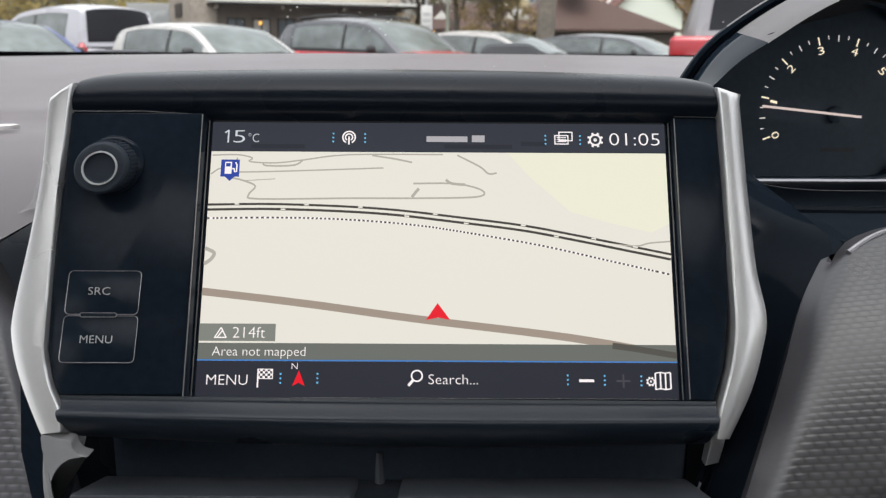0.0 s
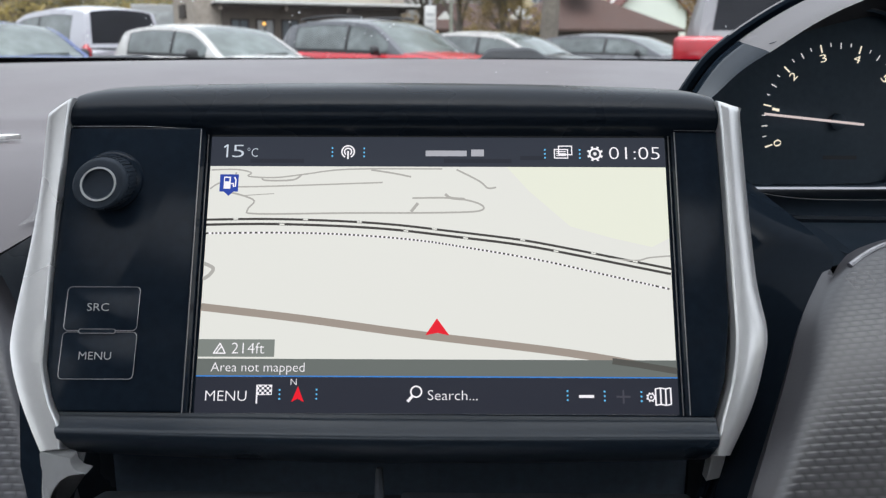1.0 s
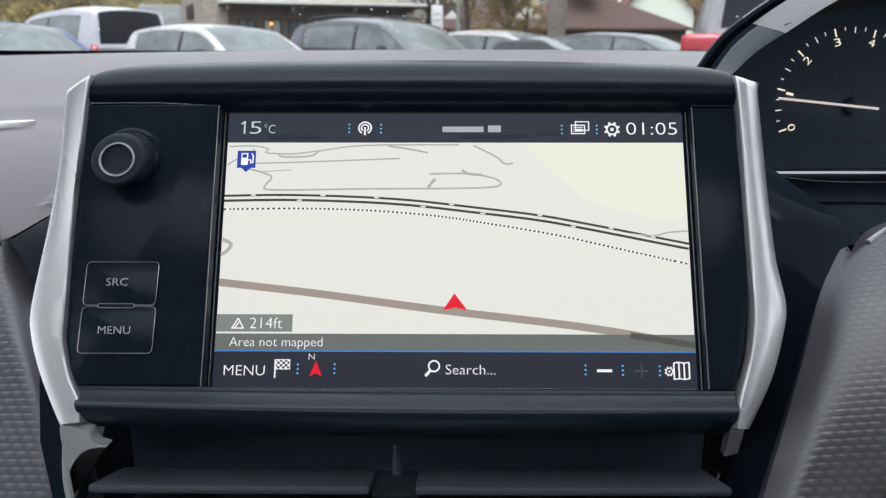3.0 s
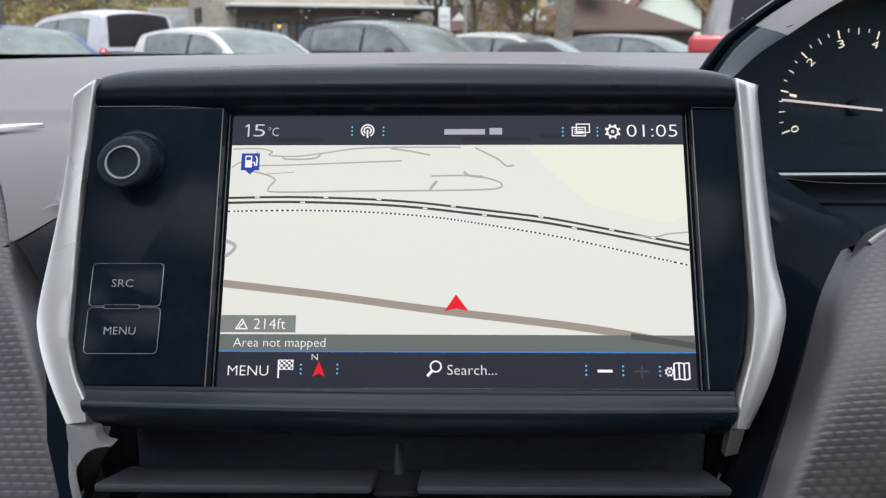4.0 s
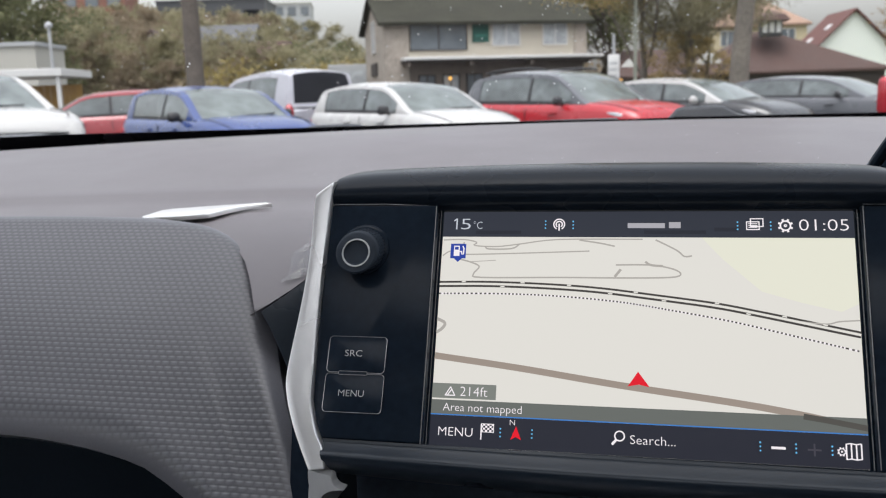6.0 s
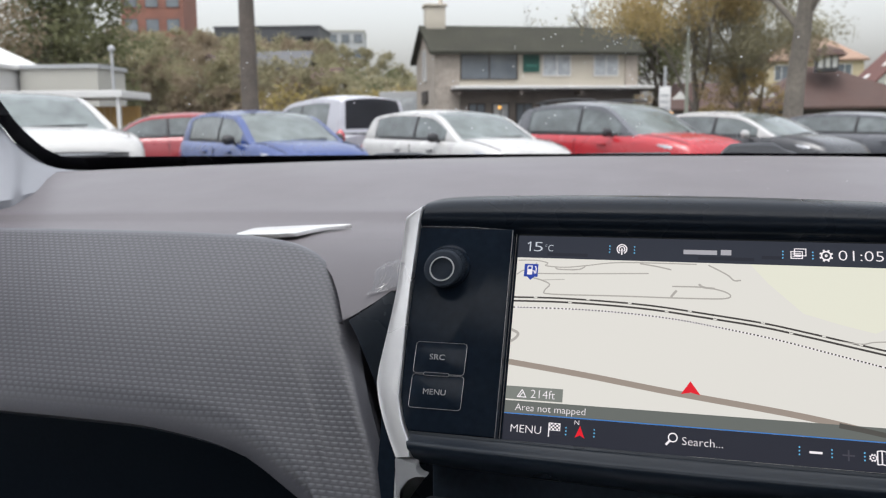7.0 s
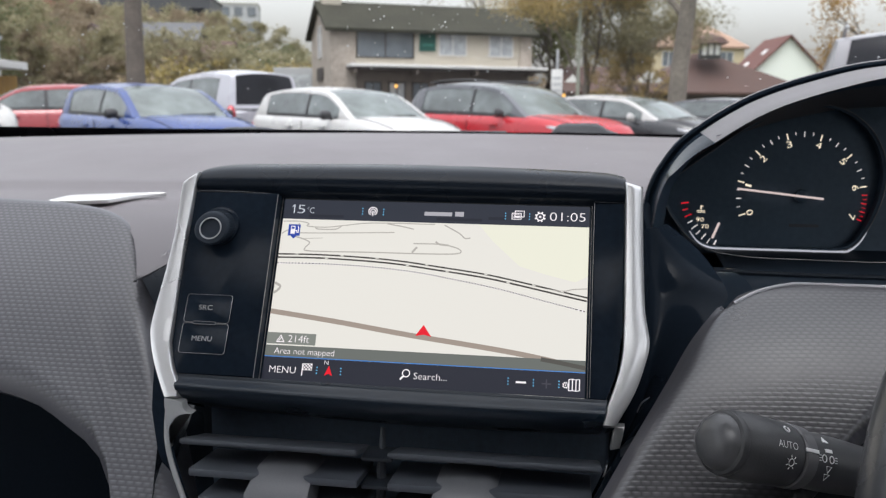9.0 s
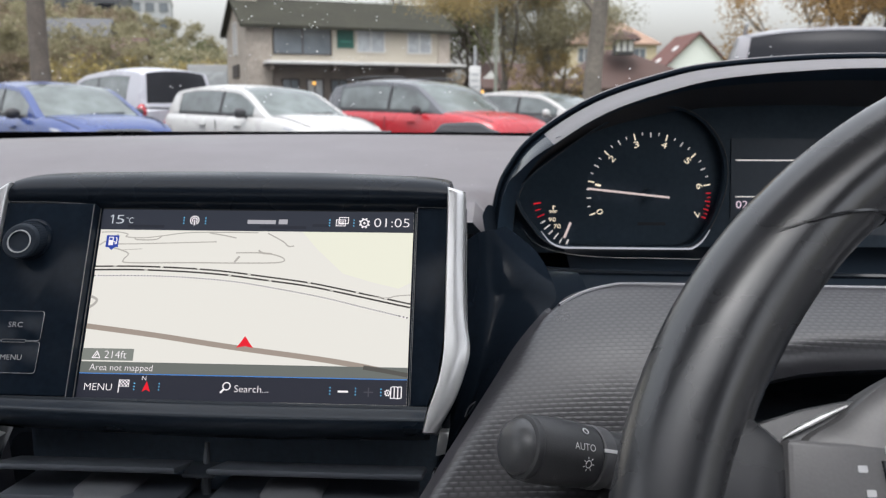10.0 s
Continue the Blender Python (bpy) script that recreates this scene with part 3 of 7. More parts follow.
# crinkled film at the unit's side
GAPZ = [(0.3225, 1.0432), (0.331, 1.0470), (0.341, 1.0514), (0.352, 1.0560), (0.366, 1.0610), (0.38, 1.0655), (0.395, 1.0694), (0.405, 1.0714)]
rows = []
for j in range(19):
    t = j / 18
    xa, ya = -0.1735 - 0.001 * t + 0.002 * math.sin(7 * t), 0.3435 + 0.038 * t
    row = []
    for i in range(15):
        r = i / 14
        x, y = xa + 0.026 * r, ya + 0.016 * r - 0.004 * r * t
        row.append((x, y, lerp(y, GAPZ) + 0.0004 + 0.0030 * abs(noise.noise((x * 230 + y * 160, y * 190 - x * 60, 3.1)))))
    rows.append(row)
part("crinkled_film", grid(rows), FILM, dash, "crinkled silvery film", smooth=False)
# gloss flank on the driver's side
FL = [(1.078, 0.1000, 0.318, 0.108, 0.352, 0.120, 0.372), (1.064, 0.1003, 0.312, 0.111, 0.346, 0.138, 0.366), (1.052, 0.1006, 0.306, 0.114, 0.338, 0.1455, 0.318), (1.045, 0.1008, 0.302, 0.115, 0.332, 0.1405, 0.303), (1.036, 0.1010, 0.297, 0.114, 0.320, 0.1300, 0.288), (1.0218, 0.1006, 0.289, 0.110, 0.303, 0.1182, 0.269),
      (1.004, 0.0968, 0.279, 0.104, 0.286, 0.1030, 0.243), (0.9855, 0.0905, 0.270, 0.094, 0.271, 0.0876, 0.218), (0.960, 0.078, 0.258, 0.079, 0.252, 0.067, 0.183), (0.930, 0.058, 0.246, 0.058, 0.235, 0.042, 0.143)]
rows = []
for z, xa, ya, xm, ym, xb, yb in FL:
    rows.append([(p.x, p.y, z) for p in smoothline([(xa, ya, 0), ((xa + xm) / 2, ya + 0.72 * (ym - ya), 0), (xm, ym, 0), ((xm + xb) / 2, yb + 0.72 * (ym - yb), 0), (xb, yb, 0)], 5)])
part("flank_driver", grid([[tuple(v) for v in smoothline([r[j] for r in rows], 4)] for j in range(len(rows[0]))]), FLANKB, dash, "gloss black hollow flank")
part("flank_bead", tube(smoothline([(0.1005, 0.2770, 0.9990), (0.1025, 0.2765, 1.0040), (0.1060, 0.2745, 1.0075), (0.1110, 0.2720, 1.0095), (0.1150, 0.2695, 1.0098)], 5), 0.0003, 6), SEAMG, dash, "thin chrome bead")

# ---- touchscreen unit ----
unit = thing("touchscreen_unit", "gloss black touchscreen unit with satin side trims, lit map display", "car display", S(0, -0.02, -0.02))
RIGHT_EDGE = [(0.0912, 0.0822), (0.0915, 0.045), (0.0912, 0.0200), (0.0885, 0.0), (0.0845, -0.0111)]
LEFT_EDGE = [(-0.1184, -0.0103), (-0.1208, -0.0055), (-0.1232, 0.004), (-0.1237, 0.03), (-0.1236, 0.0825)]
part("back_case", plate([(-0.118, -0.018), (0.083, -0.018), (0.088, 0.0), (0.088, 0.086), (-0.1205, 0.086), (-0.1205, 0.0)], S, -0.075, -0.004), DARK, unit)
part("control_panel", plate([(-0.0796, -0.0104)] + [(-0.0796, 0.0825)] + LEFT_EDGE[::-1], S, -0.01, 0.0065, 0.0008), PIANO, unit, "gloss black control panel")
part("side_panel", plate([(0.0768, 0.0822)] + RIGHT_EDGE + [(0.0768, -0.0110)], S, -0.01, 0.0050, 0.0008), PIANO, unit, "gloss black side panel")
part("screen_frame", plate([(-0.0796, -0.0112), (0.0768, -0.0114), (0.0768, 0.0835), (-0.0796, 0.0835)], S, -0.01, -0.0006), PIANO, unit)
for u, n1 in ((-0.0798, 0.0068), (-0.0789, 0.0012), (0.0760, 0.0012), (0.0770, 0.0054)):
    part("edge_strip", plate([(u - 0.00012, -0.0106), (u + 0.00012, -0.0106), (u + 0.00012, 0.0818), (u - 0.00012, 0.0818)], S, n1 - 0.0006, n1), SEAMG, unit, "thin grey edge strip")
part("panel_line", tube([S(-0.1232, 0.0827, 0.0066), S(-0.10, 0.0828, 0.0066), S(-0.082, 0.0826, 0.005)], 0.0001, 5), SEAMG, unit, "hairline grey edge")
part("panel_line", tube([S(0.0770, 0.0826, 0.0048), S(0.0910, 0.0824, 0.0048)], 0.0001, 5), SEAMG, unit, "hairline grey edge")

# soft cowl above the screen
us = [-0.1016 - 0.0220 * (1 - i / 10) ** 1.5 for i in range(10)] + [-0.1016 + 0.1712 * i / 30 for i in range(31)] + [0.0696 + 0.0220 * (i / 10) ** 0.66 for i in range(1, 11)]


def cowl_drop(u):
    e = min(u + 0.1240, 0.0920 - u)
    return 0.0024 * ((u + 0.02) / 0.11) ** 2 + 0.0020 * math.exp(-e / 0.0050)


rows = []
for u in us:
    d = cowl_drop(u)
    sec = [(0.0805, -0.004), (0.0826, 0.0030), (0.0840, 0.0062), (0.0868, 0.0072), (0.0905, 0.0068), (0.0945, 0.0049), (0.0985, 0.0016), (0.1022, -0.0034), (0.1056, -0.0096), (0.1085, -0.0170), (0.1110, -0.0255), (0.1128, -0.0350), (0.1132, -0.050), (0.104, -0.075), (0.085, -0.10)]
    rows.append([S(u, v - d * min(1, max(0, (v - 0.084) / 0.020)), n) for v, n, _ in smoothline([(v, n, 0) for v, n in sec], 3)])
part("cowl", grid(rows, cap=True), COWL, unit, "dark soft rounded cowl")

# lip below the screen
rows = []
for i in range(41):
    s = i / 40
    ut, ub = -0.1186 + 0.2034 * s, -0.1152 + 0.1984 * s
    vb = -0.0224 - 0.0022 * math.sin(math.pi * s) - 0.0014 * s
    vt = -0.0103 - 0.0009 * s
    pr = [(0.0, -0.006), (0.0, 0.0042), (0.02, 0.0054), (0.12, 0.0058), (0.30, 0.0079), (0.45, 0.0099), (0.55, 0.0102), (0.68, 0.0092), (0.85, 0.0054), (1.0, -0.002), (0.99, -0.008), (0.95, -0.02), (0.9, -0.05)]
    rows.append([S(ut + (ub - ut) * k, vt + (vb - vt) * k, n) for k, n, _ in smoothline([(k, n, 0) for k, n in pr], 3)])
part("lip", grid(rows, cap=True), LIPSKIN, unit, "dark soft lower lip")


def side_trim(inner, outer, fall, label):
    """A satin blade down the side of the unit, cut on a slant at the top; inner and outer edges as (u, v)."""
    a = smoothline([(*p, 0) for p in inner], 6)
    b = smoothline([(*p, 0) for p in outer], 6)
    sg = 1 if b[0].x > a[0].x else -1
    rows = []
    for k, (p, q) in enumerate(zip(a, b)):
        ease = 1.0 if k > 2 else (0.0, 0.55, 0.88)[k]
        at = lambda w, n: S(p.x + (q.x - p.x) * w, p.y + (q.y - p.y) * w, n if n < 0.003 else 0.0062 + (n - 0.0062) * ease)
        rows.append([at(0, -0.004), at(0.0, 0.0076), at(0.02, 0.0086), at(0.08, 0.0091), at(0.35, 0.0091 - 0.0001 * fall), at(0.62, 0.0091 - 0.0007 * fall), at(0.86, 0.0091 - 0.0017 * fall), at(0.955, 0.0090 - 0.0022 * fall), at(0.99, 0.0078 - 0.0020 * fall), at(1.0, 0.0042), at(1.0, 0.0)])
    t = part("side_trim", grid(rows, cap=True), SATIN, unit, label)
    wall = [[S(q.x - sg * 0.0002, q.y, 0.0002), S(q.x + sg * 0.0001, q.y, -0.006), S(q.x - sg * 0.0006, q.y, -0.018), S(q.x - sg * 0.003, q.y, -0.034)] for q in b]
    part("side_wall", grid(wall), GLOSSB, t, "gloss black wall behind the trim")
    part("edge_bead", tube([S(q.x - sg * 0.0001, q.y, -0.0188) for q in b[:26]], 0.0004, 6), SEAMG, t, "thin grey edge")
    return t


side_trim([(-0.1230, 0.0930), (-0.1234, 0.0860), (-0.1236, 0.0595), (-0.1238, 0.0369), (-0.1233, 0.0097), (-0.1229, 0.0027), (-0.1198, -0.0077), (-0.1163, -0.0145), (-0.1150, -0.0215)],
          [(-0.1304, 0.0874), (-0.1306, 0.0812), (-0.1304, 0.0601), (-0.1318, 0.0400), (-0.1346, 0.0145), (-0.1336, 0.0048), (-0.1302, -0.0052), (-0.1260, -0.0142), (-0.1216, -0.0223)], 0.2, "bright satin silver side trim")
side_trim([(0.0911, 0.0926), (0.0913, 0.0850), (0.0914, 0.0600), (0.0914, 0.0478), (0.0915, 0.0257), (0.0912, 0.0114), (0.0891, -0.0008), (0.0850, -0.0137), (0.0831, -0.0226)],
          [(0.0996, 0.0900), (0.0997, 0.0821), (0.1000, 0.0600), (0.1003, 0.0489), (0.1011, 0.0302), (0.1031, 0.0156), (0.1010, 0.0049), (0.0964, -0.0082), (0.0886, -0.0226)], 1.75, "bright satin silver side trim")

# knob
KF = lambda a, b, c: S(-0.108 + a, 0.0597 + b + 0.42 * (0.0101 - c), 0.0066 + c)
part("knob_collar", lathe([(0.0104, 0.0), (0.0102, 0.0012), (0.0092, 0.0018), (0.0084, 0.0018)], 36, KF, False), PIANO, unit)
knob = part("volume_knob", lathe([(0.0088, 0.0), (0.0087, 0.0084), (0.0084, 0.0096), (0.0077, 0.0102), (0.0050, 0.0102), (0.0046, 0.0096)], 40, KF), RUBBER, unit, "black ribbed volume knob")
part("knob_ring", lathe([(0.0057, 0.0100), (0.0056, 0.0106), (0.0051, 0.0106), (0.0050, 0.0100)], 40, KF, False), MARK, knob, "bright ring")
for k in range(40):
    a = 2 * math.pi * k / 40
    part("grip_rib", box(-0.0002, 0.0002, -0.0003, 0.0003, 0.0010, 0.0080, 0.0, f=lambda x, y, z, a=a: KF((0.0088 + x) * math.cos(a) - y * math.sin(a), (0.0088 + x) * math.sin(a) + y * math.cos(a), z)), RUBBER, knob, smooth=False)

# two keys
KEYLINE = mat("key_outline", (0.42, 0.42, 0.44), 0.2, metal=0.4, var=0.15, scale=60, spec=0.6)
PF = lambda a, b, c: S(a, b, 0.0066 + c)


def key(u0, u1, v0, v1, text, tu, tv, tw, slant):
    o = [(u + slant * (v - v0) / (v1 - v0), v) for u, v in rrect(u0, u1, v0, v1, 0.0014)]
    k = part("button", plate(o, PF, -0.002, 0.0004, 0.0001), PIANO, unit, "gloss black key with a bright outline")
    part("outline", tube([PF(a, b, 0.0004) for a, b in o], 0.00014, 5, closed=True), KEYLINE, k, "hairline pale outline")
    words(text, "lettering", MARK, k, PF, tu, tv, 0.0025, 0.0006, tw)


key(-0.1187, -0.0957, 0.0147, 0.0286, "SRC", -0.1118, 0.0209, 0.0069, 0.0003)
key(-0.1190, -0.0957, -0.0004, 0.0142, "MENU", -0.1130, 0.0056, 0.0101, 0.0003)
part("indicator_groove", plate(rrect(-0.1136, -0.1022, 0.0138, 0.0151, 0.0005), PF, 0.0, 0.0008, 0.0002), PIANO, unit)
part("groove_line", tube([PF(a, b, 0.0008) for a, b in rrect(-0.1136, -0.1022, 0.0138, 0.0151, 0.0005)], 0.00014, 5, closed=True), KEYLINE, unit)

# ---- lit display ----
L, R, B, T = -0.0779, 0.0749, -0.0104, 0.0815
MAPC = glow("map_ground", (231, 228, 217))
PALE = glow("map_park", (235, 234, 213))
ROADC = glow("map_road", (160, 147, 134))
THIN = glow("map_lane", (178, 173, 164))
RAILC = glow("map_rail", (66, 62, 58))
WHITE = glow("display_white", (250, 243, 243))
BARC = glow("display_bar", (46, 50, 60))
FOOT = glow("display_footer", (40, 42, 52))
GREYB = glow("display_grey", (106, 110, 104))
GREYB2 = glow("display_grey_box", (128, 132, 124))
BLUE = glow("display_blue", (58, 128, 205))
DOTC = glow("display_dots", (110, 195, 240))
FUEL = glow("display_icon_blue", (38, 66, 160))
RED = glow("display_red", (232, 20, 40))
DIM = glow("display_dim", (72, 70, 78))
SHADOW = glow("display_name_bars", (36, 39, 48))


def quad(name, u0, u1, v0, v1, n, m, par, label=""):
    return part(name, grid([[S(u0, v0, n), S(u1, v0, n)], [S(u0, v1, n), S(u1, v1, n)]]), m, par, label, smooth=False)


disp = quad("display", L, R, B, T, 0.0, MAPC, unit, "lit map display")
pk = bmesh.new()
pk.faces.new([pk.verts.new(S(u, v, 0.0001)) for u, v in ((0.0216, 0.0712), (0.0290, 0.0628), (0.0424, 0.0507), (0.0560, 0.0468), (0.0690, 0.0438), (R, 0.0468), (R, 0.0712))])
part("park_area", pk, PALE, disp, "pale green map area")
rail = smoothline([(L, 0.0517, 0), (-0.0574, 0.0520, 0), (-0.0347, 0.0514, 0), (-0.0158, 0.0502, 0), (0.0034, 0.0480, 0), (0.0258, 0.0452, 0), (0.0422, 0.0422, 0), (0.0625, 0.0381, 0), (R, 0.0356, 0)], 6)
part("railway", ribbon([p.xy for p in rail], 0.0025, S, 0.0001), RAILC, disp, "dark railway line")
part("railway_gap", ribbon([p.xy for p in rail], 0.0009, S, 0.0002), MAPC, disp)
for i, off in ((3, .0009), (7, -.0009), (9, .0009), (14, .0009), (19, -.0009), (22, .0009), (25, -.0009), (30, .0009), (34, -.0009), (38, .0009), (42, .0009)):
    if i + 1 < len(rail):
        a, d = rail[i], (rail[i + 1] - rail[i]).normalized()
        part("railway_tick", ribbon([(a.x, a.y + off), (a.x + d.x * 0.0016, a.y + d.y * 0.0016 + off)], 0.0005, S, 0.00025), MAPC, disp)
dot = smoothline([(L, 0.0479, 0), (-0.0534, 0.0482, 0), (-0.0308, 0.0476, 0), (-0.0083, 0.0458, 0), (0.0105, 0.0430, 0), (0.0328, 0.0391, 0), (0.0549, 0.0341, 0), (0.0739, 0.0298, 0)], 16)
part("border_line", ribbon([p.xy for p in dot], 0.00062, S, 0.0001), WHITE, disp)
dash_bm = bmesh.new()
acc, step, on = 0.0, 0.00075, True
for a, b in zip(dot, dot[1:]):
    n = max(1, round((b - a).length / step))
    for k in range(n):
        if on:
            p, q = a.lerp(b, k / n), a.lerp(b, (k + 1) / n)
            ribbon([p.xy, q.xy], 0.0006, S, 0.0002, dash_bm)
        on = not on
tagged(part("border_dash_line", dash_bm, RAILC, disp, "dark dashes"), kind="stuff")
part("main_road", ribbon([p.xy for p in smoothline([(L, 0.0234, 0), (-0.0447, 0.0196, 0), (-0.0079, 0.0147, 0), (0.0412, 0.0089, 0), (R, 0.0031, 0)], 6)], 0.0025, S, 0.0001), ROADC, disp, "brown main road")
for pts, w in (([(-0.0713, 0.0621), (-0.0664, 0.0609), (-0.0625, 0.0590), (-0.0646, 0.0560), (-0.0613, 0.0546), (-0.0310, 0.0550), (-0.0102, 0.0551), (0.0067, 0.0554), (0.0128, 0.0560), (0.0137, 0.0574), (0.0105, 0.0590), (0.0030, 0.0603), (-0.0099, 0.0602)], 0.0006),
               ([(-0.0103, 0.0555), (-0.0080, 0.0585)], 0.0010), ([(0.0010, 0.0616), (0.0030, 0.0603), (0.0075, 0.0599)], 0.0009),
               ([(-0.0775, 0.0632), (-0.0745, 0.0652), (-0.0713, 0.0640), (-0.0561, 0.0642), (-0.0199, 0.0656)], 0.0005), ([(0.0048, 0.0702), (0.0124, 0.0662), (0.0152, 0.0638), (0.0180, 0.0640)], 0.0006),
               ([(-0.0774, 0.0698), (-0.0690, 0.0700), (-0.0640, 0.0689), (-0.0648, 0.0676), (-0.0560, 0.0672), (-0.0467, 0.0683), (-0.0315, 0.0702), (0.0, 0.0704)], 0.0005),
               ([(-0.0603, 0.0672), (-0.0590, 0.0662), (-0.0500, 0.0664), (-0.0470, 0.0683)], 0.0006), ([(-0.0238, 0.0700), (-0.0161, 0.0688), (-0.0104, 0.0676)], 0.0006),
               ([(-0.0700, 0.0640), (-0.0690, 0.0690)], 0.0005), ([(-0.0664, 0.0609), (-0.0560, 0.0616)], 0.0003), ([(L, 0.0378), (-0.0748, 0.0362), (-0.0758, 0.0340), (L, 0.0325)], 0.0012),
               ([(0.0500, 0.0404), (0.0630, 0.0392), (0.0680, 0.0402), (R, 0.0408)], 0.0005)):
    part("lane", ribbon([p.xy for p in smoothline([(*p, 0) for p in pts], 4)], w, S, 0.00015), THIN, disp, "thin grey lane")
# red position arrow
ar = bmesh.new()
ar.faces.new([ar.verts.new(S(u, v, 0.0004)) for u, v in ((-0.0015, 0.0199), (0.0026, 0.0144), (-0.0013, 0.0152), (-0.0052, 0.0144))])
part("position_arrow", ar, RED, disp, "red position arrow")
# bars
quad("status_bar", L, R, 0.0711, T, 0.0004, BARC, disp, "dark status bar")
for u0, u1, v0 in ((-0.0645, -0.0465, 0.0722), (0.0005, 0.0232, 0.0724), (0.0262, 0.0345, 0.0735)):
    quad("name_bar", u0, u1, v0, v0 + 0.0015, 0.0005, SHADOW, disp)
quad("footer_bar", L, R, B, 0.0010, 0.0004, FOOT, disp, "dark menu bar")
quad("notice_bar", L, R, 0.0014, 0.0067, 0.0004, GREYB, disp, "grey notice bar")
part("road_behind_bar", ribbon([(0.0545, 0.0064), (0.062, 0.0054), (R, 0.0033)], 0.0020, S, 0.00045), glow("display_road_dim", (84, 82, 76)), disp, "dim road behind the notice bar")
quad("footer_line", L, R, 0.0010, 0.0014, 0.0005, BLUE, disp, "thin blue line")
quad("altitude_box", L, -0.0534, 0.0073, 0.0129, 0.0004, GREYB2, disp, "grey altitude box")
G = 0.0007
W = lambda text, u, v, h, w, m=WHITE: words(text, "lettering", m, disp, S, u, v, h, G, w, thin=-0.012)
LIGHT = glow("display_soft_white", (205, 210, 216))
one = bmesh.new()
ribbon([(-0.07235, 0.0741), (-0.07235, 0.0786)], 0.00055, S, 0.0007, one)
ribbon([(-0.07235, 0.0785), (-0.07350, 0.0776)], 0.0005, S, 0.0007, one)
part("lettering", one, LIGHT, disp, smooth=False)
W("5", -0.0706, 0.0741, 0.0046, 0.0039, LIGHT)
W("\u00b0C", -0.0656, 0.0743, 0.0031, 0.0036, LIGHT)
W("01:05", 0.0560, 0.0738, 0.0045, 0.0170)
W("214ft", -0.0670, 0.0083, 0.0036, 0.0104)
W("Area not mapped", -0.0733, 0.0026, 0.0030, 0.0298)
W("MENU", -0.0745, -0.0066, 0.0033, 0.0130)
W("N", -0.0477, -0.0016, 0.0020, 0.0019)
W("Search...", -0.0042, -0.0061, 0.0032, 0.0157)
# the station's name as plain bars
NAMEC = glow("display_station_bar", (176, 174, 178))
quad("name_bar", -0.0056, 0.0082, 0.0747, 0.0767, G, NAMEC, disp, "plain bar for the station")
quad("name_bar", 0.0097, 0.0140, 0.0747, 0.0771, G, NAMEC, disp, "plain bar for the station")


def dots(u, v):
    b = bmesh.new()
    for k in (-1, 0, 1):
        merge(b, plate([(u + 0.00032 * math.cos(a * 1.047), v + k * 0.0014 + 0.00032 * math.sin(a * 1.047)) for a in range(6)], S, 0.0005, G))
    part("dot_column", b, DOTC, disp, "three small blue dots", smooth=False)


for u, v in ((-0.0370, 0.0761), (-0.0263, 0.0760), (0.0345, 0.0757), (0.0462, 0.0757), (-0.0511, -0.0045), (-0.0394, -0.0044), (0.0399, -0.0045), (0.0516, -0.0046), (0.0632, -0.0047)):
    dots(u, v)


def arc(u, v, r, a0, a1, w, bm, n=18):
    return ribbon([(u + r * math.cos(radians(a0 + (a1 - a0) * k / n)), v + r * math.sin(radians(a0 + (a1 - a0) * k / n))) for k in range(n + 1)], w, S, G, bm)


def rect(u0, u1, v0, v1, bm, n=G):
    return merge(bm, grid([[S(u0, v0, n), S(u1, v0, n)], [S(u0, v1, n), S(u1, v1, n)]]))


b = bmesh.new()
arc(-0.0317, 0.0762, 0.0021, -62, 242, 0.0005, b)
arc(-0.0317, 0.0762, 0.0012, -55, 235, 0.0005, b)
rect(-0.0320, -0.0314, 0.0736, 0.0765, b)
part("radio_icon", b, WHITE, disp, "white aerial icon", smooth=False)
b = bmesh.new()
for u0, v0 in ((0.0375, 0.0740), (0.0389, 0.0752)):
    for q in ((u0, u0 + 0.0048, v0, v0 + 0.0004), (u0, u0 + 0.0048, v0 + 0.0030, v0 + 0.0034), (u0, u0 + 0.0004, v0, v0 + 0.0034), (u0 + 0.0044, u0 + 0.0048, v0, v0 + 0.0034)):
        rect(*q, b)
for k in range(3):
    rect(0.0383, 0.0415, 0.0749 + 0.0007 * k, 0.0752 + 0.0007 * k, b)
part("pages_icon", b, WHITE, disp, "white pages icon", smooth=False)


def cog(u, v, r, bm):
    arc(u, v, r * 0.75, 0, 360, r * 0.26, bm)
    arc(u, v, r * 0.16, 0, 360, r * 0.2, bm, 8)
    for k in range(8):
        a = radians(45 * k + 22)
        ribbon([(u + r * 0.8 * math.cos(a), v + r * 0.8 * math.sin(a)), (u + r * 1.12 * math.cos(a), v + r * 1.12 * math.sin(a))], r * 0.32, S, G, bm)
    return bm


part("cog_icon", cog(0.0513, 0.0757, 0.0024, bmesh.new()), WHITE, disp, "white cog icon", smooth=False)
b = bmesh.new()
rect(-0.0743, -0.0681, 0.0622, 0.0682, b, 0.0004)
b.faces.new([b.verts.new(S(u, v, 0.0004)) for u, v in ((-0.0728, 0.0622), (-0.0712, 0.0607), (-0.0696, 0.0622))])
fi = part("fuel_icon", b, FUEL, disp, "blue fuel station marker", smooth=False)
b = bmesh.new()
rect(-0.0729, -0.0706, 0.0631, 0.0673, b)
for k in range(1):
    ribbon([(-0.0705, 0.0648), (-0.0698, 0.0650), (-0.0696, 0.0638), (-0.0690, 0.0638), (-0.0689, 0.0662), (-0.0694, 0.0672)], 0.0005, S, G, b)
pump = part("pump_symbol", b, WHITE, fi, "white pump symbol", smooth=False)
b = bmesh.new()
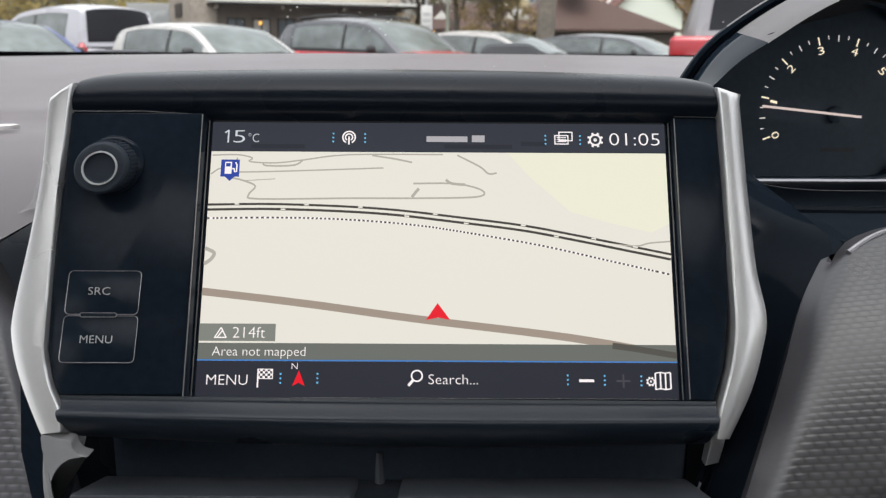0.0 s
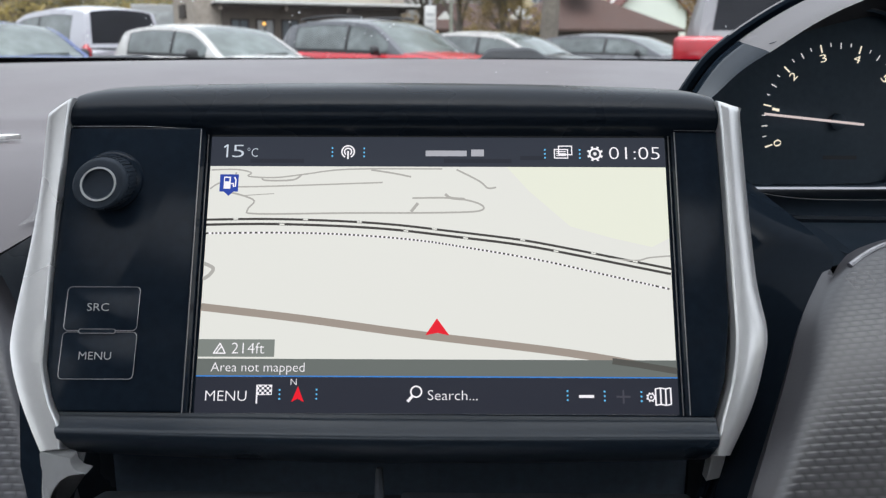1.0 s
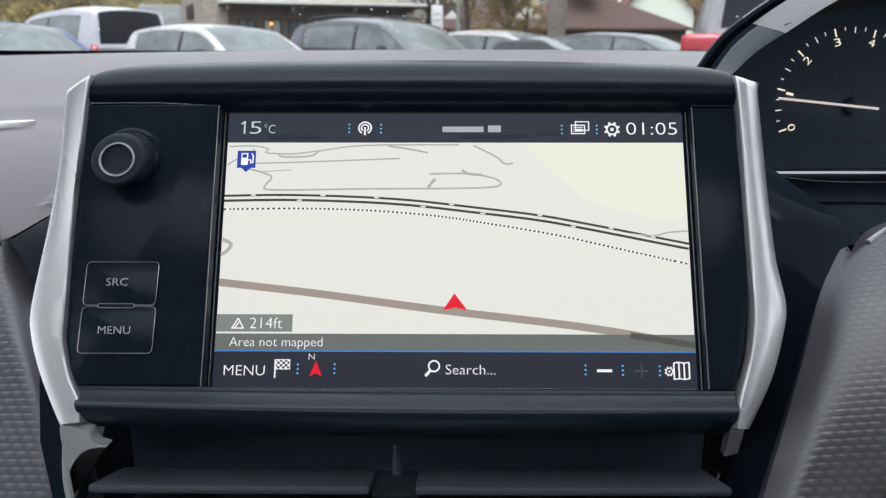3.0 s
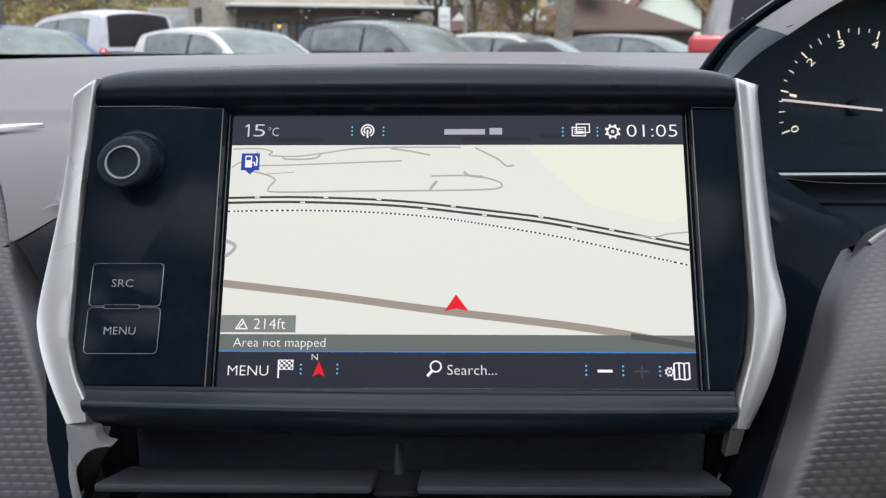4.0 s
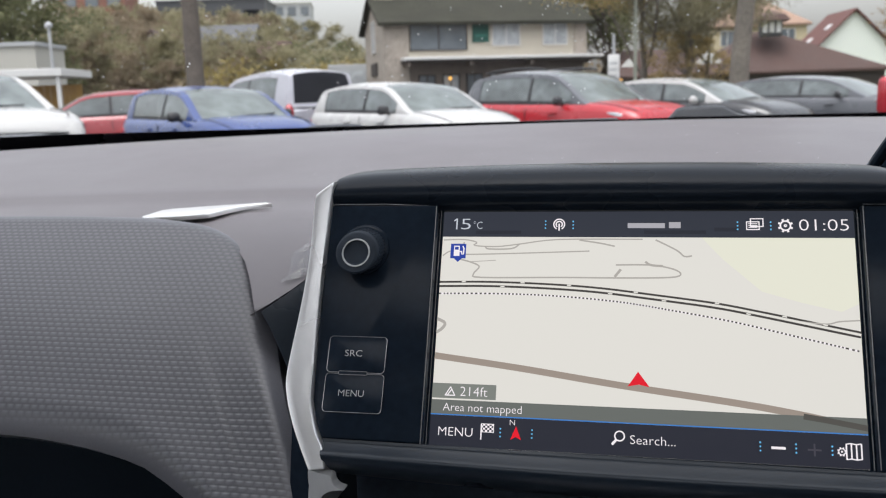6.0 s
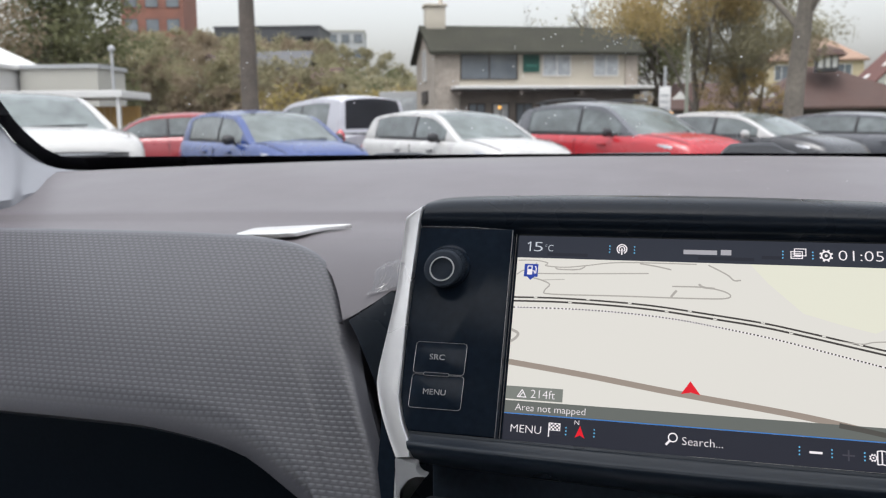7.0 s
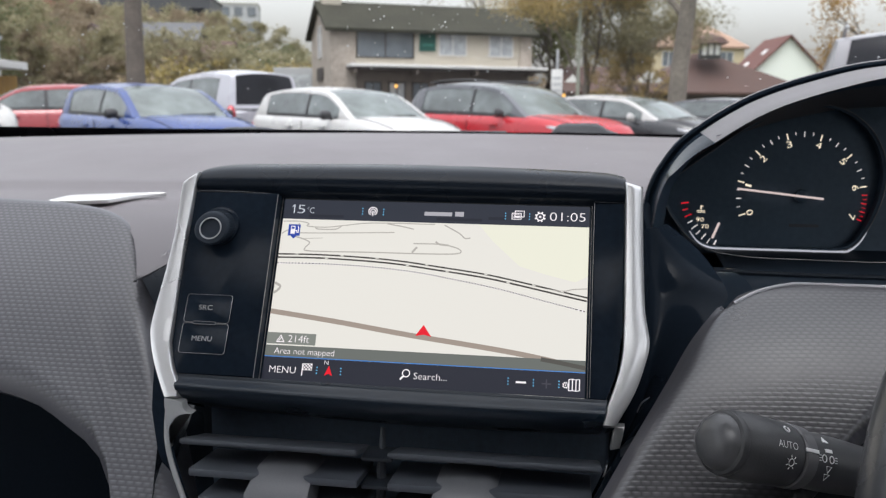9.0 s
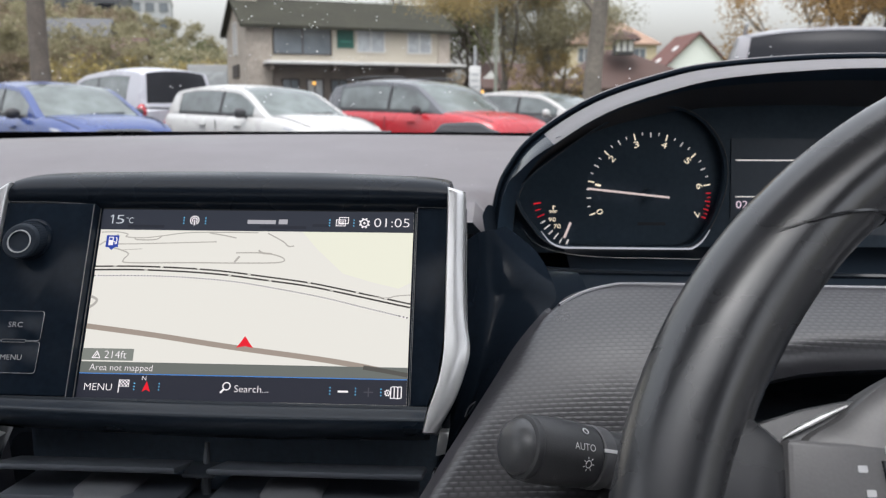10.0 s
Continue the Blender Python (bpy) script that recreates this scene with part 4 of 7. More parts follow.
rect(-0.0725, -0.0710, 0.0656, 0.0668, b, 0.0009)
part("pump_window", b, FUEL, fi, smooth=False)
b = bmesh.new()
for a, c in (((-0.0728, 0.0083), (-0.0708, 0.0116)), ((-0.0708, 0.0116), (-0.0690, 0.0083)), ((-0.0720, 0.0083), (-0.0702, 0.0108)), ((-0.0729, 0.0084), (-0.0689, 0.0084))):
    ribbon([a, c], 0.0004, S, G, b)
part("mountain_icon", b, WHITE, disp, "white mountain icon", smooth=False)
b = bmesh.new()
rect(-0.0585, -0.0580, -0.0074, -0.0016, b)
for i in range(6):
    for j in range(4):
        if (i + j) % 2 == 0:
            rect(-0.0584 + 0.0008 * i, -0.0576 + 0.0008 * i, -0.0045 + 0.00075 * j, -0.00375 + 0.00075 * j, b)
for q in ((-0.0584, -0.0536, -0.00175, -0.0015), (-0.0584, -0.0536, -0.00470, -0.00445), (-0.0538, -0.0535, -0.0047, -0.0015)):
    rect(*q, b)
part("flag_icon", b, WHITE, disp, "white chequered flag icon", smooth=False)
b = bmesh.new()
b.faces.new([b.verts.new(S(u, v, G)) for u, v in ((-0.0453, -0.0019), (-0.0433, -0.0069), (-0.0453, -0.0058), (-0.0473, -0.0069))])
part("compass_arrow", b, RED, disp, "red compass arrow")
b = bmesh.new()
arc(-0.0079, -0.0035, 0.0017, 0, 360, 0.0005, b)
ribbon([(-0.0091, -0.0049), (-0.0106, -0.0066)], 0.0009, S, G, b)
part("magnifier_icon", b, WHITE, disp, "white magnifier icon", smooth=False)
b = bmesh.new()
rect(0.0435, 0.0482, -0.0052, -0.0043, b)
part("minus_icon", b, WHITE, disp, smooth=False)
b = bmesh.new()
rect(0.0553, 0.0597, -0.0051, -0.0045, b)
rect(0.0572, 0.0578, -0.0069, -0.0027, b)
part("plus_icon", b, DIM, disp, "dim plus icon", smooth=False)
b = cog(0.0662, -0.0049, 0.0014, bmesh.new())
for k in range(4):
    rect(0.0674 + 0.0016 * k, 0.0679 + 0.0016 * k, -0.0075 + 0.0003 * (k % 2), -0.0023 + 0.0003 * (k % 2), b)
for k in range(3):
    for v in (-0.0023, -0.0074):
        ribbon([(0.0676 + 0.0016 * k, v + 0.0003 * (k % 2)), (0.0692 + 0.0016 * k, v + 0.0003 * ((k + 1) % 2))], 0.0004, S, G, b)
part("map_icon", b, WHITE, disp, "white map settings icon", smooth=False)


# ---- centre air vents ----
DUCT = mat("duct_plastic", (0.105, 0.140, 0.185), 0.7, var=0.2)
vent = thing("air_vent", "black centre air vents with horizontal slats and adjuster tabs", "air vent", (-0.016, 0.26, 0.93))
part("vent_duct", box(-0.118, 0.088, 0.280, 0.32, 0.86, 1.02, 0.004), DUCT, vent)
part("vent_roof", grid([[(x, y, z) for x in (-0.118, -0.06, -0.016, 0.04, 0.088)] for y, z in ((0.262, 1.003), (0.30, 1.001))]), DUCT, vent)
for x0, x1 in ((-0.1145, -0.0275), (-0.0135, 0.0835)):
    for k, z in enumerate((0.9794, 0.9664, 0.9525, 0.9385, 0.9245, 0.9105)):
        inset = 0.004 * k
        a, c = x0 + (inset if x0 < -0.1 else 0), x1 - (inset if x1 > 0 else 0)
        tip = 0.30 if k == 0 else 0.10
        z += 0.002
        part("slat", box(a, c, 0.238, 0.272 if k else 0.266, -0.0016 if k == 0 else -0.0021, 0.0016 if k == 0 else 0.0021, 0.0013, f=lambda x, y, w, z=z, tip=tip: (x, y, z + w - tip * (y - 0.25))), SLAT, vent, smooth=True)
part("centre_post", tube([(-0.0205, 0.262, 0.989), (-0.0205, 0.260, 0.981), (-0.0205, 0.258, 0.97), (-0.0205, 0.256, 0.94), (-0.0205, 0.256, 0.88)], [0.0012, 0.0017, 0.0024, 0.0024, 0.0024], 8), SLAT, vent)
for z in (0.9785, 0.9645, 0.9505, 0.936):
    part("post_bracket", box(-0.0280, -0.0130, 0.247, 0.262, z - 0.0010, z + 0.0010, 0.0007), DARK, vent)

TABG = mat("tab_plastic", (0.150, 0.155, 0.168), 0.5, var=0.08, scale=20, bump=0.2, bscale=1500)


def tab(x0, x1):
    f = lambda x, y, z: (x + (0.0025 if x > (x0 + x1) / 2 else -0.002) * (0.980 - z) / 0.02 * -1, y, z)
    rows = []
    for i in range(9):
        s = i / 8
        x = x0 + (x1 - x0) * s
        e = 0.0025 * max(0, 1 - min(s, 1 - s) / 0.15) ** 2
        rows.append([(x, 0.262, 0.9735 - e), (x, 0.246, 0.9740 - e), (x, 0.2385, 0.9715 - e), (x - 0.002 * (1 - s), 0.2325, 0.9635), (x - 0.002 * (1 - s), 0.2300 + e, 0.9570), (x - 0.002 * (1 - s), 0.2315 + e, 0.9530), (x, 0.245, 0.9520)])
    t = part("adjuster_tab", grid(rows, cap=True), TABG, vent, "grey adjuster tab")
    part("tab_line", tube([(x0 + 0.006, 0.2297, 0.9557), ((x0 + x1) / 2, 0.2293, 0.9553), (x1 - 0.003, 0.2297, 0.9557)], 0.0004, 5), CHROME, t, "thin chrome line")


tab(-0.0785, -0.0500)
tab(0.0085, 0.0370)
YZ = lambda y: (lambda a, b, c: (a, y - c, b))
part("surround", tube(smoothline([(-0.1212, 0.243, 1.000), (-0.1212, 0.240, 0.988), (-0.1192, 0.239, 0.975), (-0.1140, 0.238, 0.959), (-0.106, 0.236, 0.938), (-0.096, 0.235, 0.915)], 6), 0.0013, 8), SURROUND, vent, "satin vent surround")
HORN = [(-0.1216, 1.0052), (-0.117, 1.0042), (-0.1130, 1.0034), (-0.1123, 1.0009), (-0.1107, 0.9990), (-0.1081, 0.9980), (-0.1135, 0.9970), (-0.1173, 0.9941), (-0.1195, 0.9902), (-0.1203, 0.9860), (-0.1206, 0.9800), (-0.1216, 0.9800), (-0.1217, 0.9860), (-0.1217, 0.9922), (-0.1217, 0.9990)]
part("surround_corner", plate([(p.x, p.y) for p in smoothline([(*q, 0) for q in HORN], 4, True)], YZ(0.242), -0.003, 0.002, 0.0004), SURROUND, vent, "satin grey pointed corner of the surround")
part("surround", tube(smoothline([(0.0873, 0.262, 0.979), (0.0853, 0.262, 0.9715), (0.0810, 0.262, 0.9607), (0.0740, 0.260, 0.946)], 6), 0.0007, 6), CHROME, vent, "thin chrome surround")
part("surround_corner", plate([(0.0893, 0.9975), (0.0938, 0.9975), (0.0932, 0.9925), (0.0920, 0.9868), (0.0877, 0.9856), (0.0884, 0.9915)], YZ(0.262), -0.003, 0.002, 0.0006), SATIN, vent, "satin corner of the surround")
part("gloss_border", grid([[(xa, 0.247, z), (xa - 0.010, 0.250, z), (xa - 0.016, 0.27, z)] for xa, z in ((-0.121, 1.02), (-0.1235, 0.995), (-0.1215, 0.975), (-0.1165, 0.957), (-0.108, 0.936), (-0.098, 0.913))]), PIANO, vent)

# ---- instrument binnacle and cluster ----
HX = 0.345
ARCH = [(0.1135, 1.060), (0.1145, 1.075), (0.1170, 1.091), (0.1235, 1.106), (0.1390, 1.1255), (0.1760, 1.1495), (0.2230, 1.1655), (0.2560, 1.1715), (0.3060, 1.1755), (HX, 1.1765)]
half = smoothline([(x, z, 0) for x, z in ARCH], 6)
full = [(p.x, p.y) for p in half] + [(2 * HX - p.x, p.y) for p in reversed(half[:-1])]


def sweep(stations):
    """Sections of the hood: (inward shift or a rule for it, y, share of the height kept)."""
    rows = []
    for d0, y, k in stations:
        r = []
        for i, (x, z) in enumerate(full):
            a, b = full[max(i - 1, 0)], full[min(i + 1, len(full) - 1)]
            t = Vector((b[0] - a[0], b[1] - a[1])).normalized()
            d = d0(z) if callable(d0) else d0
            px, pz = x + d * t.y, z - d * t.x
            r.append((px, y, 1.06 + (pz - 1.06) * k))
        rows.append(r)
    return grid(rows)


def skin(bm, front):
    """The hood's foot, beside the dials, is gloss black up to a slanting joint; the rest is grey skin."""
    for f in bm.faces:
        q = f.calc_center_median()
        foot = 0.84 * (HX - abs(q.x - HX)) + 0.54 * q.z
        f.material_index = 1 if foot < 0.730 and q.y < front else 0
    return bm


def rim(share):
    """The padded rim narrows to nothing down the sides."""
    return lambda z: 0.0014 + share * 0.0072 * min(1, max(0, (z - 1.103) / 0.028)) ** 0.8


hood = thing("instrument_binnacle", "grey soft hood arched over a dark instrument cluster", "instrument binnacle", (HX, 0.46, 1.03))
part("hood_top", skin(sweep([(0.15, 0.80, 0.45), (0.105, 0.68, 0.7), (0.062, 0.58, 0.88), (0.024, 0.50, 0.97), (0.0065, 0.467, 0.995), (-0.0010, 0.452, 1.0), (-0.0024, 0.4465, 1.0), (-0.0029, 0.4445, 1.0), (-0.0023, 0.4430, 1.0)]), 0.475), [HOODSKIN, GLOSSB], hood, "grey grained hood skin")
part("hood_groove", sweep([(-0.0024, 0.4432, 1.0), (-0.0016, 0.4426, 1.0), (-0.0004, 0.4424, 1.0), (0.0006, 0.4430, 1.0), (0.0024, 0.4440, 1.0)]), GLOSSB, hood, "gloss black groove")
part("hood_rim", skin(sweep([(0.0028, 0.4385, 1.0), (0.0012, 0.4355, 1.0), (rim(0.22), 0.4260, 1.0), (rim(0.50), 0.4150, 1.0), (rim(0.75), 0.4060, 1.0), (rim(0.92), 0.4025, 1.0), (rim(1.0), 0.4040, 1.0)]), 0.60), [HOODSKIN, GLOSSB], hood, "grey padded rim")
part("hood_lining", sweep([(rim(0.97), 0.4045, 1.0), (rim(1.08), 0.4080, 1.0), (0.0120, 0.445, 1.0), (0.0140, 0.51, 1.0)]), HOODLINE, hood, "matt black lining with haze put into its colour")
part("hood_seam", tube([(0.1500, 0.4085, 1.1270), (0.1560, 0.4070, 1.1290), (0.1640, 0.4075, 1.1318)], 0.0002, 5), RUBBER, hood)
part("lower_shelf", grid([[(x, y, z) for x in (0.162, 0.18, 0.20, 0.30, 0.45, 0.58)] for y, z in ((0.325, 1.0445), (0.345, 1.0450), (0.38, 1.043), (0.42, 1.0445), (0.455, 1.0480), (0.50, 1.050))]), LINING, hood, "matt black shelf under the dials")
BACK = smoothline([(0.1140, 0.412, 1.084), (0.1150, 0.411, 1.072), (0.1185, 0.410, 1.0625), (0.1260, 0.409, 1.0540), (0.1360, 0.4085, 1.0490), (0.1480, 0.408, 1.0466), (0.165, 0.407, 1.0450)], 5)
FRONTL = smoothline([(0.1068, 0.372, 1.084), (0.1095, 0.362, 1.071), (0.1150, 0.356, 1.0565), (0.1212, 0.353, 1.0430), (0.1270, 0.351, 1.0338), (0.1345, 0.349, 1.0305), (0.165, 0.330, 1.0440)], 5)
rows = [BACK] + [[p.lerp(q, k / 6) + Vector((-0.10, -0.25, 0.5)) * 0.008 * math.sin(math.pi * k / 6) for p, q in zip(BACK, FRONTL)] for k in range(1, 6)] + [FRONTL, [p + Vector((0.002, 0.004, -0.002)) for p in FRONTL], [p + Vector((0.006, 0.05, -0.004)) for p in FRONTL]]
part("lower_lobe", grid([[tuple(p) for p in r] for r in rows]), LINING, hood, "matt black lobe at the binnacle's foot")
part("edge_line", tube(smoothline([(0.1310, 0.411, 1.072), (0.137, 0.410, 1.064), (0.150, 0.409, 1.058), (0.175, 0.409, 1.0545), (0.213, 0.409, 1.054), (0.251, 0.409, 1.054), (0.264, 0.409, 1.057), (0.271, 0.410, 1.061), (0.280, 0.411, 1.072)], 5), 0.00020, 6), FLANKG, hood, "thin dark edge below the dials")
part("shelf_lip", tube(smoothline([(0.118, 0.408, 1.062), (0.126, 0.408, 1.052), (0.145, 0.407, 1.0465), (0.19, 0.406, 1.0450), (0.30, 0.406, 1.0450), (0.45, 0.406, 1.045)], 5), 0.0022, 8), GLINT, hood, "gloss black lower edge")

# raised blue-grey base stands in for the veil that a cover glass reflects
FACE = mat("dial_face", (0.070, 0.104, 0.142), 0.42, var=0.15, scale=30, spec=0.2)
LIT = glow("dial_white", (238, 232, 226))
LITW = glow("dial_warm_white", (246, 230, 200), 1.15)
LITR = glow("dial_red", (214, 30, 44))
NEEDLE = glow("needle_white", (214, 196, 190))
PINK = glow("odometer_white", (246, 222, 234))
clus = thing("instrument_cluster", "dark dial cluster with lit rev counter and temperature gauge", "instrument cluster", (HX, 0.50, 1.05))
C = lambda a, b, c: (a, 0.4845 - c + 0.05 * (a - 0.20) + 0.17 * (b - 1.085), b)
part("rear_cover", box(0.25, 0.45, 0.555, 0.57, 1.0, 1.11, 0.0), RUBBER, clus)
inner = [(HX + (x - HX) * 0.955, 1.045 + (z - 1.045) * 0.93) for x, z in full if z > 1.07]
part("dial_face", plate([(inner[0][0], 1.045), (inner[-1][0], 1.045)] + inner[::-1], C, -0.012, -0.003), FACE, clus, "matt black dial face with haze put into its colour")
GL = [(0.1310, 1.0870), (0.1330, 1.0760), (0.1400, 1.0660), (0.1480, 1.0570), (0.1590, 1.0515), (0.1800, 1.0505), (0.2200, 1.0505), (0.2450, 1.0515), (0.2560, 1.0580), (0.2660, 1.0750), (0.2715, 1.0950), (0.2705, 1.1120), (0.2620, 1.1290), (0.2490, 1.1400), (0.2330, 1.1450), (0.2100, 1.1430), (0.1850, 1.1310), (0.1620, 1.1150), (0.1420, 1.1000)]
ol = [(p.x, p.y) for p in smoothline([(*p, 0) for p in GL], 4, True)]
part("dial_well", grid([[C(a, b, -0.003) for a, b in ol], [C(a, b, 0.004) for a, b in ol], [C(0.2 + (a - 0.2) * 1.03, 1.095 + (b - 1.095) * 1.03, 0.0045) for a, b in ol]], closed=True), FACE, clus, "dark dial surround")
part("dial_ring", tube([C(0.2 + (a - 0.2) * 1.03, 1.095 + (b - 1.095) * 1.03, 0.0050) for a, b in ol], 0.00028, 6, closed=True), SEAMG, clus, "thin grey ring")
part("dial_brightline", tube([C(p.x, p.y, 0.0056) for p in smoothline([(0.1462, 1.0610, 0), (0.1520, 1.0538, 0), (0.1600, 1.0502, 0), (0.172, 1.0497, 0), (0.210, 1.0495, 0), (0.2445, 1.0493, 0), (0.2515, 1.0505, 0), (0.2575, 1.0555, 0), (0.2620, 1.0625, 0)], 5)], [0.0002 + 0.0005 * min(1, 4 * min(k, 40 - k) / 40) for k in range(41)], 6), glow("dial_contour_light", (205, 208, 216), 0.8), clus, "thin lit contour under the dial")
TX, TZ = 0.2210, 1.0850
for i in range(29):
    v = i / 4
    a = radians(199 - 31.55 * v)
    if i % 4 == 0:
        r0, w, m = 0.0388, 0.00075, LITW
    elif i % 2 == 0:
        r0, w, m = 0.0398, 0.0005, LIT
    else:
        r0, w, m = 0.0412, 0.0004, LIT
    if v > 6.1:
        m = LITR
        r0 = 0.0395
        w = 0.0006
    r1 = 0.0432
    part("tick", ribbon([(TX + r0 * math.cos(a), TZ + r0 * math.sin(a)), (TX + r1 * math.cos(a), TZ + r1 * math.sin(a))], w, C, -0.0025), m, clus)
for v in (6.375, 6.625, 6.875):
    a = radians(199 - 31.55 * v)
    part("tick", ribbon([(TX + 0.0405 * math.cos(a), TZ + 0.0405 * math.sin(a)), (TX + 0.0430 * math.cos(a), TZ + 0.0430 * math.sin(a))], 0.0004, C, -0.0025), LITR, clus)
for i in range(8):
    a = radians(199 - 31.55 * i)
    t = a - math.pi / 2
    cx, cz = TX + 0.0358 * math.cos(a), TZ + 0.0358 * math.sin(a)
    du, dv = -0.0019, -0.0021
    words(str(i), "numeral", LITW, clus, C, cx + du * math.cos(t) - dv * math.sin(t), cz + du * math.sin(t) + dv * math.cos(t), 0.0043, -0.0024, 0.0014 if i == 1 else 0.0036, t)
na = radians(174)
b = bmesh.new()
tipx, tipz = TX + 0.0430 * math.cos(na), TZ + 0.0430 * math.sin(na)
tx2, tz2 = TX - 0.0140 * math.cos(na), TZ - 0.0140 * math.sin(na)
ribbon([(tipx, tipz), (TX, TZ), (tx2, tz2)], 0.0013, C, 0.0012, b)
ribbon([(tipx, tipz), (TX, TZ), (tx2, tz2)], 0.0013, C, 0.0004, b)
part("needle", b, NEEDLE, clus, "pale rev counter needle")
part("needle_hub", lathe([(0.0045, -0.003), (0.0045, 0.0), (0.0035, 0.0004)], 20, lambda x, y, h: C(TX + x, TZ + y, h)), FACE, clus)
quad_c = lambda a0, a1, b0, b1, n: grid([[C(a0, b0, n), C(a1, b0, n)], [C(a0, b1, n), C(a1, b1, n)]])
part("name_bar", quad_c(0.2135, 0.2330, 1.0640, 1.0662, -0.0026), mat("dim_print", (0.05, 0.055, 0.065), 0.5), clus, smooth=False)
for k in range(9):
    a = radians(190 + 6.9 * k)
    r0, r1 = (0.0345, 0.0395) if k % 2 == 0 else (0.0358, 0.0395)
    part("tick", ribbon([(0.1800 + r0 * math.cos(a), 1.0853 + r0 * math.sin(a)), (0.1800 + r1 * math.cos(a), 1.0853 + r1 * math.sin(a))], 0.0009 if k in (0, 8) else 0.0006, C, -0.0025), LITR if k < 3 else LIT, clus)
part("needle", ribbon([(0.1624, 1.0555), (0.1668, 1.0662)], 0.0016, C, 0.0), NEEDLE, clus, "short pale temperature needle")
words("90", "numeral", LITW, clus, C, 0.1516, 1.0664, 0.0028, -0.0024, 0.0050)
words("70", "numeral", LITW, clus, C, 0.1552, 1.0618, 0.0028, -0.0024, 0.0048)
b = bmesh.new()
ribbon([(0.1547, 1.0745), (0.1547, 1.0775)], 0.0007, C, -0.0024, b)
ribbon([(0.1547, 1.0768), (0.1562, 1.0768)], 0.0004, C, -0.0024, b)
ribbon([(0.1520, 1.0737), (0.1574, 1.0737)], 0.0005, C, -0.0024, b)
ribbon([(0.1520, 1.0727), (0.1574, 1.0727)], 0.0003, C, -0.0024, b)
part("temperature_icon", b, LITW, clus, smooth=False)
MIDP = mat("matrix_display", (0.060, 0.085, 0.120), 0.35, var=0.08)
part("matrix_display", plate([(0.278, 1.058), (0.410, 1.058), (0.410, 1.124), (0.278, 1.124)], C, -0.0028, -0.0022), MIDP, clus, "dark grey matrix display")
part("display_line", quad_c(0.281, 0.405, 1.1088, 1.1095, -0.0015), LIT, clus, smooth=False)
part("display_line", quad_c(0.281, 0.405, 1.0838, 1.0844, -0.0015), LIT, clus, smooth=False)
words("026881", "odometer", PINK, clus, C, 0.2815, 1.0762, 0.0052, -0.0014, 0.0240)
words("0", "speed", PINK, clus, C, 0.3150, 1.0905, 0.0105, -0.0014, 0.0085)
words("mi", "unit", PINK, clus, C, 0.3062, 1.0762, 0.0034, -0.0014, 0.0040)

# ---- steering wheel ----
WC, WR, WT = Vector((0.3266, 0.0883, 1.0037)), 0.1705, radians(27.5)


def WF(x, h, w):
    """Wheel axes: right, up along the rim's plane, towards the driver."""
    return (WC.x + x, WC.y + h * math.sin(WT) - w * math.cos(WT), WC.z + h * math.cos(WT) + w * math.sin(WT))


GREYSW = mat("grey_switch_plastic", (0.122, 0.120, 0.122), 0.4, var=0.08, scale=30, bump=0.15, bscale=1200)
wheel = thing("steering_wheel", "black leather steering wheel with thick rim and grey spokes", "steering wheel", tuple(WC))
rows = []
for i in range(121):
    a = 2 * math.pi * i / 120
    th = 0.0150 + 0.0014 * math.exp(-((math.degrees(a) - 150) / 16) ** 2) + 0.0014 * math.exp(-((math.degrees(a) - 30) / 16) ** 2)
    ry = WR * (1.0185 if math.sin(a) > -0.75 else 0.97)
    rows.append([WF((WR + th * math.cos(p)) * math.cos(a), (ry + th * math.cos(p)) * math.sin(a), th * 1.08 * math.sin(p)) for p in [2 * math.pi * k / 24 for k in range(24)]])
b = grid(rows, closed=True)
bmesh.ops.remove_doubles(b, verts=b.verts, dist=1e-5)
rim = part("rim", b, LEATHER, wheel, "black grained leather rim")
for ad in (138, 42):
    slant = 9 if ad > 90 else -9
    line = []
    for k in range(28):
        p = 2 * math.pi * k / 28
        a = radians(ad + slant * math.cos(p))
        line.append(WF((WR + 0.0154 * math.cos(p)) * math.cos(a), (WR * 1.0185 + 0.0154 * math.cos(p)) * math.sin(a), 0.0167 * math.sin(p)))
    part("stitch_seam", tube(line, 0.0007, 6, closed=True), LEATHER, rim, "raised leather seam")
ARMG = mat("spoke_plastic", (0.075, 0.076, 0.080), 0.4, var=0.1, scale=30, bump=0.15, bscale=1200)
